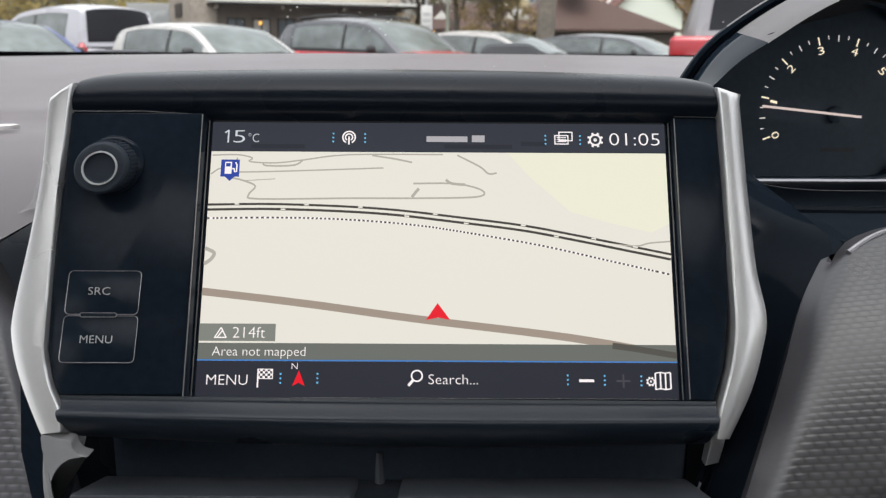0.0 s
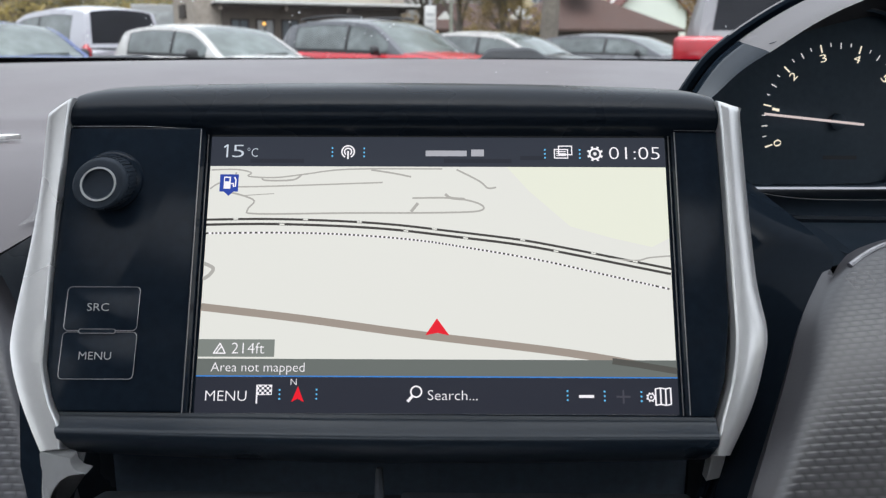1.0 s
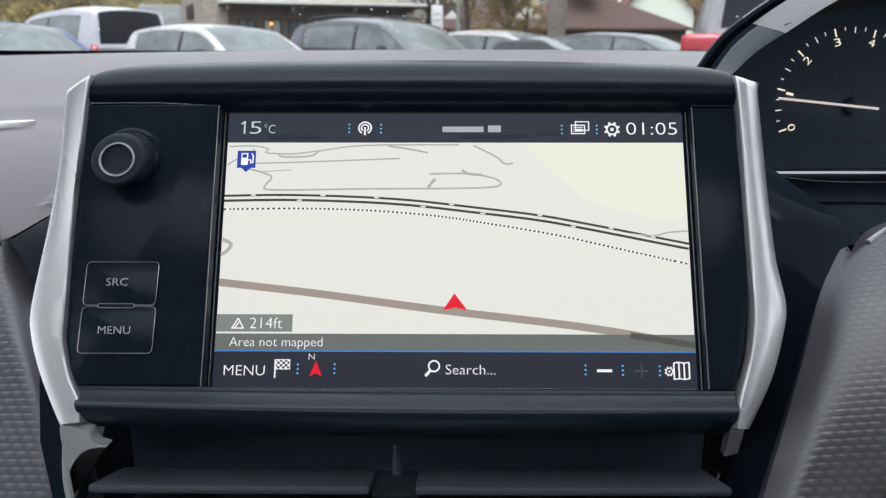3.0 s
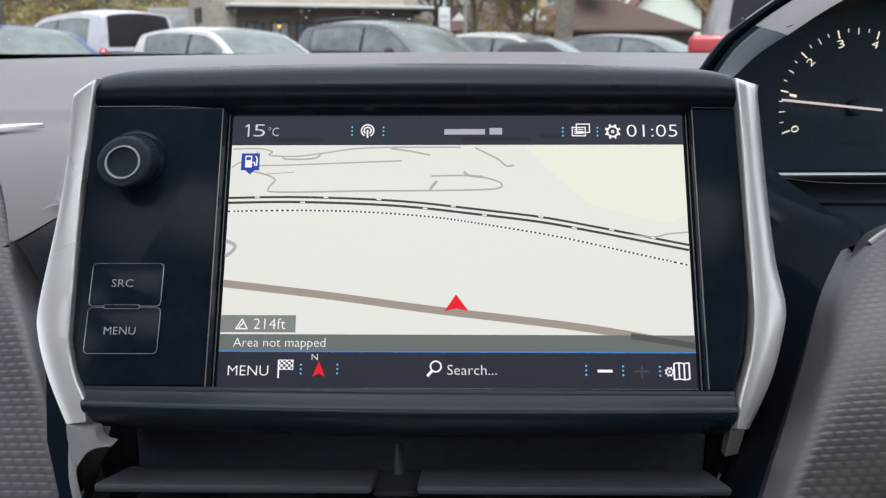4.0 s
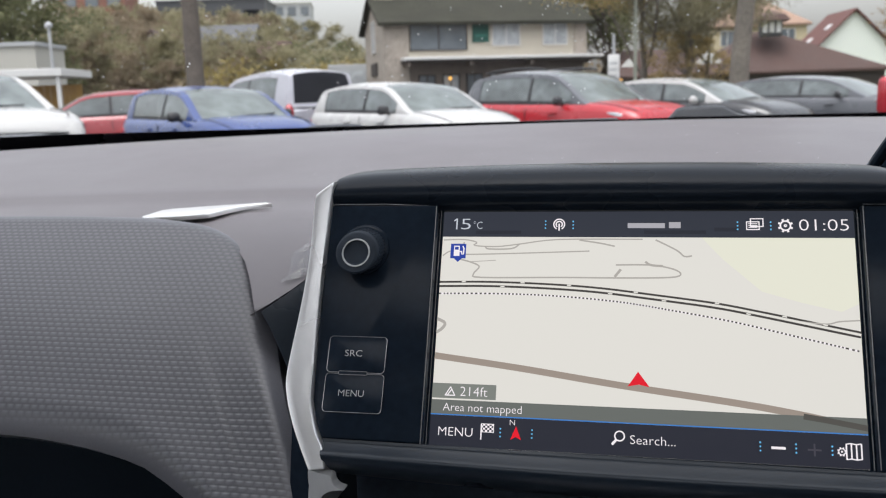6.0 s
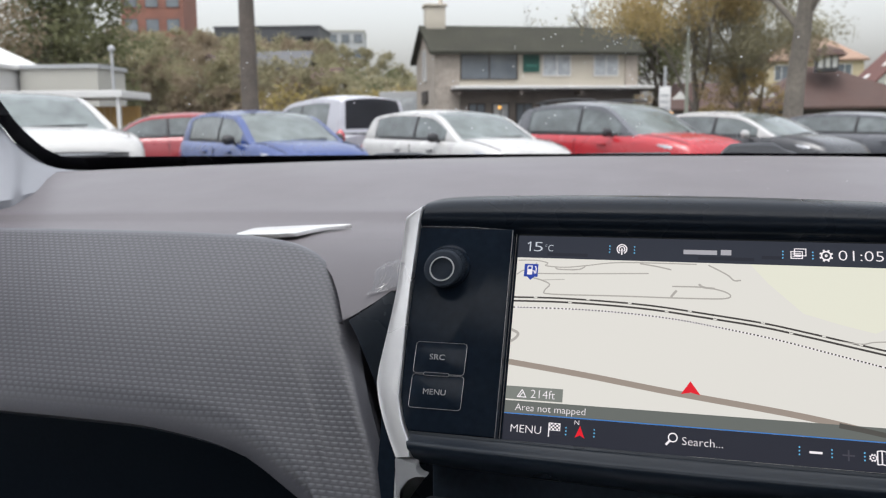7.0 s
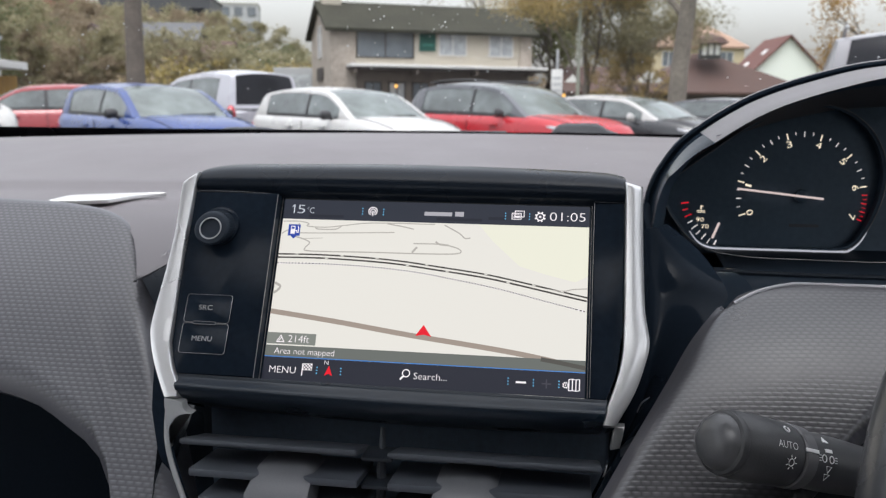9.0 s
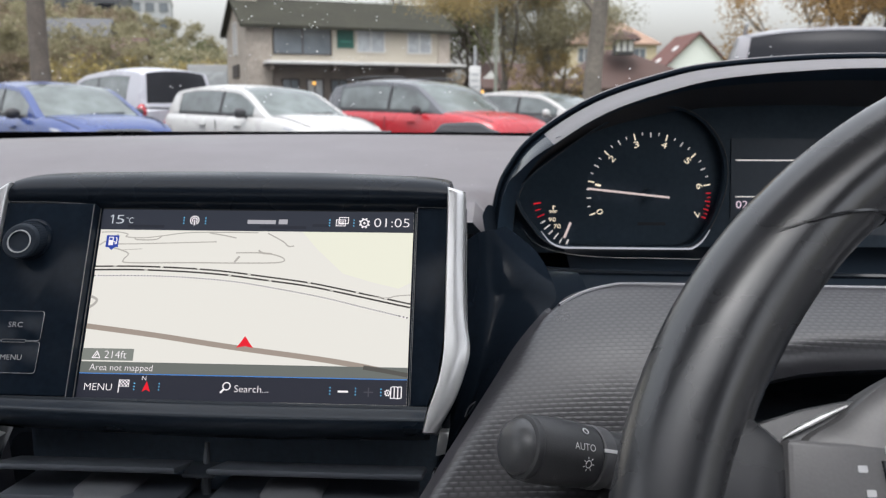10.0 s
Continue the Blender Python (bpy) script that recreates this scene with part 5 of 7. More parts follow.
for sx in (-1, 1):
    fl = lambda pts: [(-sx * a, c) for a, c in pts]
    root = part("spoke_root", plate(fl([(-0.160, 0.082), (-0.150, 0.068), (-0.1392, 0.0600), (-0.1330, 0.0540), (-0.1290, 0.035), (-0.1280, 0.008), (-0.158, -0.004)]), WF, -0.008, 0.0105, 0.004), LEATHER, wheel, "black leather spoke root")
    arm = part("spoke", plate(fl([(-0.146, 0.030), (-0.146, 0.056), (-0.1402, 0.0625), (-0.128, 0.0665), (-0.113, 0.0697), (-0.095, 0.071), (-0.06, 0.071), (-0.06, 0.0), (-0.13, 0.0)]), WF, -0.014, 0.004, 0.002), ARMG, wheel, "dark grey spoke")
    part("bright_strip", tube([WF(-sx * a, c, 0.0055) for a, c in ((-0.1350, 0.0582), (-0.1300, 0.0610), (-0.1240, 0.0640), (-0.1170, 0.0672))], [0.0003, 0.0009, 0.0009, 0.0003], 8), SATIN, arm, "satin silver strip")
    pod = part("switch_pod", plate(fl([(-0.1365, 0.0560), (-0.1358, 0.0572), (-0.120, 0.0562), (-0.100, 0.0545), (-0.100, 0.015), (-0.1345, 0.015), (-0.1372, 0.042)]), WF, 0.0, 0.0130, 0.0015), GREYSW, wheel, "mid grey switch pod")
    part("pod_slot", plate(fl([(-0.1130, 0.0522), (-0.1118, 0.0400), (-0.102, 0.0400), (-0.102, 0.0522)]), WF, 0.0128, 0.0140, 0.0004), SATINBLACK, pod, "black switch")
    for a, c in ((-0.1180, 0.0500), (-0.1165, 0.0440), (-0.1105, 0.0550)):
        part("switch_mark", plate(fl(rrect(a - 0.0012, a + 0.0012, c - 0.0009, c + 0.0009, 0.0004)), WF, 0.0130, 0.0134), MARK, pod, "small white mark")
COVER = [(-0.131, 0.0555), (-0.120, 0.0640), (-0.108, 0.0735), (-0.090, 0.082), (-0.05, 0.088), (0.0, 0.090)]
COVER = COVER + [(-a, c) for a, c in reversed(COVER[:-1])] + [(0.128, 0.035), (0.11, -0.01), (0.08, -0.045), (0.03, -0.06), (-0.03, -0.06), (-0.08, -0.045), (-0.11, -0.01), (-0.128, 0.035)]
ring = [(p.x, p.y) for p in smoothline([(*q, 0) for q in COVER], 4, True)]
part("airbag_cover", grid([[WF(a * k, 0.02 + (c - 0.02) * k, w) for a, c in ring] for k, w in ((0.985, -0.02), (1.0, 0.0040), (0.992, 0.0068), (0.96, 0.0090), (0.85, 0.0112), (0.55, 0.014), (0.15, 0.015))], closed=True, cap=True), GREYSW, wheel, "soft grey airbag cover")
part("lower_spoke", grid([[WF(-0.03 + 0.06 * k / 6, h, w + 0.006 * math.sin(math.pi * k / 6)) for k in range(7)] for h, w in ((-0.06, 0.01), (-0.10, 0.008), (-0.15, 0.006))]), SATIN, wheel, "satin lower spoke")
col = thing("steering_column", "black plastic steering column shroud", "steering column", WF(0, -0.02, -0.1))
rows = []
for y, z, k in ((0.30, 1.02, 1.0), (0.262, 1.040, 1.0), (0.230, 1.049, 1.0), (0.205, 1.0515, 1.0), (0.185, 1.049, 0.99), (0.172, 1.041, 0.97), (0.166, 1.028, 0.95), (0.166, 1.005, 0.93), (0.175, 0.95, 0.9)):
    rows.append([(0.325 + 0.125 * k * math.sin(t), y, z - 0.040 - 0.030 * (1 - math.cos(t)) ** 1.2) for t in [math.pi / 2 * (i / 10 - 1) for i in range(21)]])
part("shroud", grid(rows), RUBBER, col, "black upper column shroud")


# ---- light stalk ----
STALK = mat("stalk_plastic", (0.042, 0.043, 0.046), 0.42, var=0.12, scale=40, bump=0.25, bscale=1500)
stalk = thing("light_stalk", "black rotary light stalk with white symbols", "control stalk", (0.20, 0.20, 1.0))
A0, AX = Vector((0.1217, 0.1895, 1.0210)), Vector((0.816, 0.485, -0.305)).normalized()
AU = (Vector((0, -0.80, 0.60)) - AX * AX.dot(Vector((0, -0.80, 0.60)))).normalized()
AV = AX.cross(AU)


def ST(a, r, s):
    """Round the stalk: a in radians from its face, s along it."""
    return tuple(A0 + AX * s + (AU * math.cos(a) + AV * math.sin(a)) * r * 1.07)


ring = lambda prof, n=32: grid([[ST(2 * math.pi * k / n, r, s) for k in range(n)] for r, s in prof], closed=True, cap=True)
part("end_cap", ring([(0.0030, -0.0036), (0.0062, -0.0028), (0.0086, -0.0012), (0.0098, 0.0012), (0.0100, 0.0026)]), mat("stalk_cap", (0.075, 0.076, 0.080), 0.32, var=0.1, scale=40, bump=0.15, bscale=1500), stalk, "domed black end cap")
part("cap_ring", ring([(0.0100, 0.0022), (0.0112, 0.0028), (0.0116, 0.0044), (0.0112, 0.0056)]), STALK, stalk)
part("rotary_grip", ring([(0.0110, 0.0052), (0.0118, 0.0070), (0.0121, 0.0180), (0.0117, 0.0290), (0.0113, 0.0335), (0.0108, 0.0340)]), STALK, stalk, "black rotary grip")
part("collar", ring([(0.0112, 0.0344), (0.0117, 0.0350), (0.0115, 0.0405), (0.0108, 0.0412)]), mat("stalk_collar", (0.10, 0.10, 0.105), 0.35), stalk)
part("shaft", ring([(0.0104, 0.0408), (0.0104, 0.060), (0.0092, 0.085), (0.0085, 0.118)]), STALK, stalk)


def on_stalk(s0, a0, rad):
    return lambda u, v, n: ST(a0 - v / rad, rad + n, s0 + u)


SM = mat("stalk_print", (0.72, 0.72, 0.72), 0.5, var=0.03)
words("AUTO", "lettering", SM, stalk, on_stalk(0.0185, 0.06, 0.0121), 0.0, -0.001, 0.0025, 0.0003, 0.0100)
part("index_line", plate([(0.0, 0.0), (0.0066, 0.0), (0.0066, 0.0012), (0.0, 0.0012)], on_stalk(0.0335, 0.10, 0.0117), -0.0002, 0.0004), SM, stalk, "white index line", smooth=False)
f1 = on_stalk(0.026, -0.50, 0.0119)
part("symbol", tube([f1(0.0012 * math.cos(t), 0.0012 * math.sin(t), 0.0002) for t in [math.pi * k / 6 for k in range(12)]], 0.0003, 5, closed=True), SM, stalk)
f2 = on_stalk(0.026, 0.52, 0.0119)
b = tube([f2(0.0013 * math.cos(t), 0.0013 * math.sin(t), 0.0002) for t in [math.pi * k / 6 for k in range(12)]], 0.0002, 5, closed=True)
for k in range(7):
    t = 2 * math.pi * k / 7
    merge(b, tube([f2(0.0018 * math.cos(t), 0.0018 * math.sin(t), 0.0002), f2(0.0026 * math.cos(t), 0.0026 * math.sin(t), 0.0002)], 0.00018, 4))
part("symbol", b, SM, stalk)
f3 = on_stalk(0.0475, -0.42, 0.0104)
part("symbol", plate([(-0.0016, 0.0), (0.0016, 0.0), (0.0, 0.0026)], f3, 0, 0.0004), SM, stalk, smooth=False)
f3 = on_stalk(0.0475, -0.12, 0.0104)
part("symbol", plate([(-0.0018, -0.0008), (0.0018, -0.0008), (0.0018, 0.0004), (-0.0018, 0.0004)], f3, 0, 0.0004), SM, stalk, smooth=False)
f3 = on_stalk(0.0465, 0.18, 0.0104)
b = bmesh.new()
for du in (-0.0018, 0.0022):
    merge(b, tube([f3(du + 0.0012 * math.cos(t), 0.0013 * math.sin(t), 0.0002) for t in [math.pi * k / 5 for k in range(10)]], 0.00022, 4, closed=True))
for k in (-1, 0, 1):
    for du in (-0.0046, 0.0040):
        merge(b, tube([f3(du, 0.0009 * k, 0.0002), f3(du + 0.0012, 0.0009 * k, 0.0002)], 0.00016, 4))
part("symbol", b, SM, stalk)
for a in (0.52, 0.80):
    f3 = on_stalk(0.0475, a, 0.0104)
    part("symbol", tube([f3(*p, 0.0002) for p in ((-0.0014, 0.0010), (0.0014, 0.0010), (0.0, -0.0014))], 0.0002, 4, closed=True), SM, stalk)


# ---- outside: car park, cars, houses, trees ----
ASPHALT = mat("asphalt", (0.055, 0.056, 0.058), 0.85, var=0.25, scale=0.6, bump=0.5, bscale=60)
GRASS = mat("rough_grass", (0.075, 0.085, 0.030), 0.95, var=0.45, scale=0.15, bump=0.6, bscale=6)


def ground_z(x, y):
    """Flat car park; a hillside climbs behind it, higher to the west."""
    d = math.hypot(x, y)
    a = math.degrees(math.atan2(-x, y))
    rise = min(1, max(0, (d - 52) / 60))
    west = min(1, max(0, (a - 6) / 20))
    return (1.0 + 6.5 * west) * rise * rise * (3 - 2 * rise) + 5 * min(1, max(0, (d - 120) / 200)) * west


xs = [-900, -500, -300, -200] + [-160 + 8 * i for i in range(41)] + [200, 300, 500, 900]
ys = [-600, -200, -60, -20] + [0 + 6 * i for i in range(35)] + [240, 320, 500, 1500]
gm = grid([[(x, y, ground_z(x, y)) for x in xs] for y in ys])
for f in gm.faces:
    c = f.calc_center_median()
    f.material_index = 1 if math.hypot(c.x, c.y) > 50 else 0
tagged(part("ground", gm, [ASPHALT, GRASS]), "wet grey asphalt car park rising to a grassy hillside", "ground", kind="structure")

# blotchy pale base colours paint in reflections on the opaque car glass
CARGLASS = mat("car_windscreen_glass", (0.095, 0.112, 0.107), 0.05, var=0.80, scale=3.2, spec=0.9, rvar=0.02)
SIDEGLASS = mat("car_side_glass", (0.085, 0.098, 0.098), 0.05, var=0.75, scale=3.5, spec=0.8, rvar=0.02)
DARKGLASS = mat("privacy_glass", (0.014, 0.015, 0.018), 0.12, var=0.3, scale=2, spec=0.05, rvar=0.02)
TYRE = mat("tyre", (0.02, 0.02, 0.02), 0.8, var=0.2)
ALLOY = mat("alloy", (0.45, 0.46, 0.47), 0.35, metal=0.9)
BLACKP = mat("black_car_plastic", (0.02, 0.02, 0.022), 0.5, var=0.15)
LAMPG = mat("headlamp_glass", (0.30, 0.31, 0.33), 0.08, var=0.2, scale=8, spec=0.8)
TAIL = mat("tail_lamp", (0.32, 0.012, 0.022), 0.15, var=0.2, scale=8, spec=0.7)
paint = lambda n, c: mat(n, c, 0.28, var=0.05, scale=1.2, coat=0.35, spec=0.5)
WHITEP, BLUEP, REDP, REDP2 = paint("white_paint", (0.395, 0.39, 0.38)), paint("blue_paint", (0.024, 0.046, 0.155)), paint("red_paint", (0.33, 0.013, 0.020)), paint("dark_red_paint", (0.25, 0.028, 0.034))
SILVERP, GREYP, BLACKPT = paint("silver_paint", (0.335, 0.335, 0.370)), paint("grey_paint", (0.075, 0.078, 0.088)), paint("black_paint", (0.022, 0.023, 0.026))
LILAC = paint("silver_grey_paint", (0.16, 0.157, 0.170))


def g0(dark):
    return DARKGLASS if dark else SIDEGLASS


def car(label, pos, heading, L, W, H, body, roof, belt=0.98, nose=0.74, cowl=(0.255, 0.035), tailx=(-0.475, -0.385), bonnet=0.95, rails=False, dark=False, van=False, tall_lamps=False, pillars=None, mirror=None, lamp=None, mirrors=True, tall_grille=False):
    """A parked car: x forward, y to its left. cowl: where the windscreen starts and ends, as shares of the length; tailx: the same for the rear window."""
    M = pose(pos[0], pos[1], ground_z(*pos[:2]), 0, 0, heading)
    c = thing("car", label, "car", (0, 0, 0), group="parked cars")
    hl, hw = L / 2, W / 2
    pil = pillars or body

    def shape(x):
        """Half width and top height of the lower body at x."""
        s = x / hl
        w = hw * (1 - 0.16 * max(0, abs(s) - 0.72) / 0.28 * max(0, abs(s) - 0.72) / 0.28 - (0.05 * max(0, (s - 0.6) / 0.4)))
        xc = cowl[0] * L
        if x > xc:
            k = (x - xc) / (hl - xc)
            top = bonnet + 0.03 - (bonnet + 0.03 - nose) * (0.35 * k + 0.65 * k ** 3.2)
        else:
            k = (xc - x) / (xc + hl)
            top = bonnet + 0.03 + (belt + 0.05 - bonnet - 0.03) * k
        return w, top
    rows = []
    n = 44
    for i in range(n + 1):
        s = -1 + 2 * i / n
        s = math.copysign(1 - (1 - abs(s)) ** 1.5, s)
        x = hl * s
        w, top = shape(x)
        e = max(0, abs(s) - 0.93) / 0.07
        z0, z1 = 0.22 + 0.10 * e, top - 0.10 * e * e
        half = [(0.0, z0), (0.80, z0), (0.95, z0 + 0.06), (0.985, z0 + 0.22), (1.0, z0 + 0.38 * (z1 - z0) + 0.08), (0.985, z1 - 0.16 * (z1 - z0)), (0.93, z1 - 0.035), (0.86, z1), (0.5, z1 + 0.03), (0.0, z1 + 0.04)]
        ring = [(x, w * a, z) for a, z in half] + [(x, -w * a, z) for a, z in reversed(half[1:-1])]
        rows.append(ring)
    bm = grid(rows, closed=True, cap=True)
    bd = part("body", bm, body, c)
    # greenhouse: sections along the car, sorted into glass, pillars and roof
    xc, xh, xr, xt = cowl[0] * L, cowl[1] * L, tailx[0] * L, tailx[1] * L
    xb = xh - 0.085 * L if not van else xh - 0.10 * L
    xq = xt + (0.035 if not van else 0.16) * L
    line = [(xr, belt + 0.03), (xt, H - 0.075), (0.55 * xt + 0.45 * xh, H), (xh, H - 0.055), (xc, bonnet + 0.015)]

    def section(x, n_side=8, n_top=8):
        """One half section: the side from the belt up to the roof edge, then in to the centre line."""
        w, low = shape(x)
        zb = low - 0.02
        zt = max(lerp(x, line), zb + 0.01)
        ze = zb + (zt - zb) * 0.90
        k = min(1, (ze - zb) / (H - belt))
        wb, we = w * 0.905, w * 0.905 - hw * 0.185 * k ** 1.1
        bow = 0.13 * min(1, max(0, (x - xh + 0.1) / (xc - xh))) - 0.09 * min(1, max(0, (xt + 0.15 - x) / max(0.1, xt - xr)))
        pts = [(x, wb + (we - wb) * (t ** 1.35), zb + (ze - zb) * t) for t in [q / n_side for q in range(n_side + 1)]]
        for q in range(1, n_top + 1):
            m = q / n_top
            pts.append((x + bow * (1 - (1 - m) ** 2), we * (1 - m), ze + (zt - ze) * (1 - (1 - m) ** 2.4)))
        return pts
    cuts = sorted({round(v, 4) for a, b, n in ((xr, xt, 9), (xt, xq, 3), (xq, xb - 0.03, 6), (xb - 0.03, xb + 0.03, 1), (xb + 0.03, xh, 3), (xh, xc, 14)) for v in [a + (b - a) * q / n for q in range(n + 1)]})
    secs = [section(x) for x in cuts]
    sets = {}

    def put(key, m, quad, sink=0.0):
        verts, faces, _ = sets.setdefault(key, ([], [], m))
        k = len(verts)
        verts.extend([(p[0] - (0.6 * sink if p[0] > 0 else -0.6 * sink), p[1] * (1 - sink / hw), p[2] - 0.25 * sink) for p in quad])
        faces.append((k, k + 1, k + 2, k + 3))
    rear_m = DARKGLASS if (dark or van) else CARGLASS
    for q in range(len(cuts) - 1):
        x0, x1 = cuts[q], cuts[q + 1]
        xm = (x0 + x1) / 2
        for sg in (1, -1):
            for r in range(16):
                quad = [secs[q][r], secs[q + 1][r], secs[q + 1][r + 1], secs[q][r + 1]]
                quad = [(p[0], sg * p[1], p[2]) for p in quad]
                if r < 8:
                    if xm > xc - 0.075 * L or (r == 7 and xm > xh - 0.05):
                        put(("pillar", sg, 0), roof if pil is body else pil, quad)
                    elif r == 7:
                        put(("roof", 0, 0), roof, quad)
                    elif xm < xq:
                        quarter = van and xt + 0.03 * L < xm and 0 < r < 7
                        put(("side_window", sg, 3) if quarter else ("pillar", sg, 2), g0(dark) if quarter else pil, quad, 0.012 if quarter else 0)
                    elif abs(xm - xb) < 0.031:
                        put(("pillar", sg, 1), BLACKP, quad, 0.004)
                    elif r == 0:
                        put(("window_trim", sg, 0), BLACKP, quad, 0.004)
                    else:
                        rear = xm < xb
                        put(("side_window", sg, 1 if rear else 2), g0(dark) if rear else SIDEGLASS, quad, 0.012)
                else:
                    if xm > xh and r > 8:
                        put(("windscreen", 0, 0), CARGLASS, quad, 0.010)
                    elif xm > xh:
                        put(("pillar", sg, 0), roof if pil is body else pil, quad)
                    elif xm < xt - 0.12 * (xt - xr) and r > 8 and xm > xr + 0.10 * (xt - xr):
                        put(("rear_window", 0, 0), rear_m, quad, 0.006)
                    elif xm < xt:
                        put(("tailgate", 0, 0), body, quad)
                    else:
                        put(("roof", 0, 0), roof, quad)
    for (nm, _, _), (verts, faces, m) in sets.items():
        pb = bmesh.new()
        vs = [pb.verts.new(v) for v in verts]
        for f in faces:
            pb.faces.new([vs[k] for k in f])
        bmesh.ops.remove_doubles(pb, verts=pb.verts, dist=0.0015)
        part(nm, pb, m, c, "")
    part("cabin_core", grid([[(p[0], 0.94 * p[1], p[2] - 0.03) for p in sc] + [(p[0], -0.94 * p[1], p[2] - 0.03) for p in reversed(sc[:-1])] for sc in secs]), BLACKP, c)
    for sg in (1, -1):
        # door mirror on a short arm
        mx, my = xc - 0.115 * L, hw * 0.90
        if mirrors:
            mm = lathe([(0.015, -0.095), (0.055, -0.075), (0.078, -0.02), (0.080, 0.04), (0.066, 0.085), (0.02, 0.105)], 16, lambda x, y, h: (mx + x * (0.75 if x > 0 else 0.35), sg * (my + 0.125 + h), belt + 0.045 + y * 0.92))
            tube([(mx, sg * (my - 0.04), belt - 0.03), (mx, sg * (my + 0.06), belt)], 0.025, 8, bm=mm)
            part("door_mirror", mm, mirror or BLACKP, c)
        xs_l = [hl - 0.62 + 0.54 * t for t in [q / 8 for q in range(9)]]
        part("headlamp", tube([(x, sg * (shape(x)[0] * (0.95 - 0.16 * (q / 8) ** 2)), shape(x)[1] - 0.105 - 0.030 * q / 8) for q, x in enumerate(xs_l)], [0.008, 0.025, 0.040, 0.052, 0.060, 0.064, 0.064, 0.056, 0.03], 10), LAMPG, c, "clear headlamp")
        zt = lamp or (belt - 0.26, belt + (0.30 if tall_lamps else -0.06))
        xs_t = -hl + 0.02
        tl = []
        for q in range(7):
            t = q / 6
            z = zt[0] + (zt[1] - zt[0]) * t
            x = max(xs_t, xr + (xt - xr) * min(1, max(0, (z - belt) / (H - belt))) * 0.9 - 0.02)
            tl.append((x + 0.02, sg * (hw * (0.80 - 0.11 * max(0, (z - belt) / (H - belt)))), z))
        if dark:
            lampm = box(-hl - 0.015, -hl + 0.34, min(sg * hw * 0.58, sg * hw * 0.985), max(sg * hw * 0.58, sg * hw * 0.985), zt[0], zt[1], 0.045, 3)
        else:
            lampm = tube(tl, [0.03, 0.075, 0.095, 0.10, 0.09, 0.07, 0.03], 10)
        part("tail_lamp", lampm, TAIL, c, "red tail lamp")
        part("door_line", tube([(xb + dx * L, sg * shape(xb)[0] * 0.992, z) for dx, z in ((0.0, belt - 0.05), (0.0, 0.66), (-0.01, 0.42))], 0.006, 5), BLACKP, c)
        for hx in (xb - 0.09 * L, xb + 0.15 * L):
            if hx < xc - 0.1 * L:
                part("door_handle", box(hx - 0.09, hx + 0.09, min(sg * (hw * 0.985), sg * (hw + 0.022)), max(sg * (hw * 0.985), sg * (hw + 0.022)), belt - 0.155, belt - 0.120, 0.012), body, c)
        if rails:
            rl = [(xh - 0.10 + (xt - xh + 0.22) * t, sg * hw * 0.665, H - 0.055 + 0.075 * math.sin(math.pi * min(0.98, max(0.02, t))) ** 0.35) for t in [q / 14 for q in range(15)]]
            part("roof_rail", tube(rl, [0.012] + [0.019] * 13 + [0.012], 8), ALLOY if dark else BLACKP, c)
    part("grille", tube([(hl - 0.035 - 0.10 * a * a, hw * a, nose - 0.13) for a in (-0.56, -0.4, -0.2, 0, 0.2, 0.4, 0.56)], [0.03, 0.055, 0.06, 0.062, 0.06, 0.055, 0.03], 10), BLACKP, c)
    for zz in (nose - 0.155, nose - 0.105):
        part("grille_bar", tube([(hl + 0.022 - 0.10 * a * a, hw * a, zz) for a in (-0.54, -0.3, 0, 0.3, 0.54)], 0.009, 6), ALLOY, c)
    if tall_grille:
        for k in range(4):
            zz = nose - 0.085 - 0.032 * k
            part("grille_slat", tube([(hl + 0.012, hw * a, zz - 0.035 * a * a) for a in (-0.62, -0.3, 0, 0.3, 0.62)], 0.010, 6), BLACKP, c)
    part("lower_intake", box(hl - 0.12, hl - 0.004, -hw * 0.62, hw * 0.62, 0.34, 0.48, 0.03, 2), BLACKP, c)
    for sg in (1, -1):
        part("shut_line", tube([(x, sg * shape(x)[0] * 0.80, shape(x)[1] + 0.013) for x in [xc + 0.06 + (hl - xc - 0.22) * q / 8 for q in range(9)]], 0.006, 5), BLACKP, c)
    part("wiper_arm", tube([(xc + 0.03, -0.42 * hw, bonnet + 0.045), (xc + 0.015, 0.1 * hw, bonnet + 0.075), (xc - 0.03, 0.55 * hw, bonnet + 0.085)], 0.009, 5), BLACKP, c)
    part("bumper", box(-hl - 0.015, -hl + 0.12, -hw * 0.86, hw * 0.86, 0.32, 0.58, 0.05, 3), body, c)
    for wx in (hl * 0.60, -hl * 0.60):
        for sg in (1, -1):
            y0 = sg * (hw - 0.10)
            f = lambda x, y, h, wx=wx, y0=y0, sg=sg: (wx + x, y0 + sg * h, 0.32 + y)
            wh = part("wheel", lathe([(0.22, 0.0), (0.30, 0.0), (0.315, 0.03), (0.315, 0.16), (0.30, 0.19), (0.22, 0.195)], 24, f), TYRE, c)
            part("rim", lathe([(0.215, 0.185), (0.20, 0.170), (0.06, 0.165), (0.04, 0.18)], 20, f), ALLOY, wh)
    c.matrix_world = M
    return c


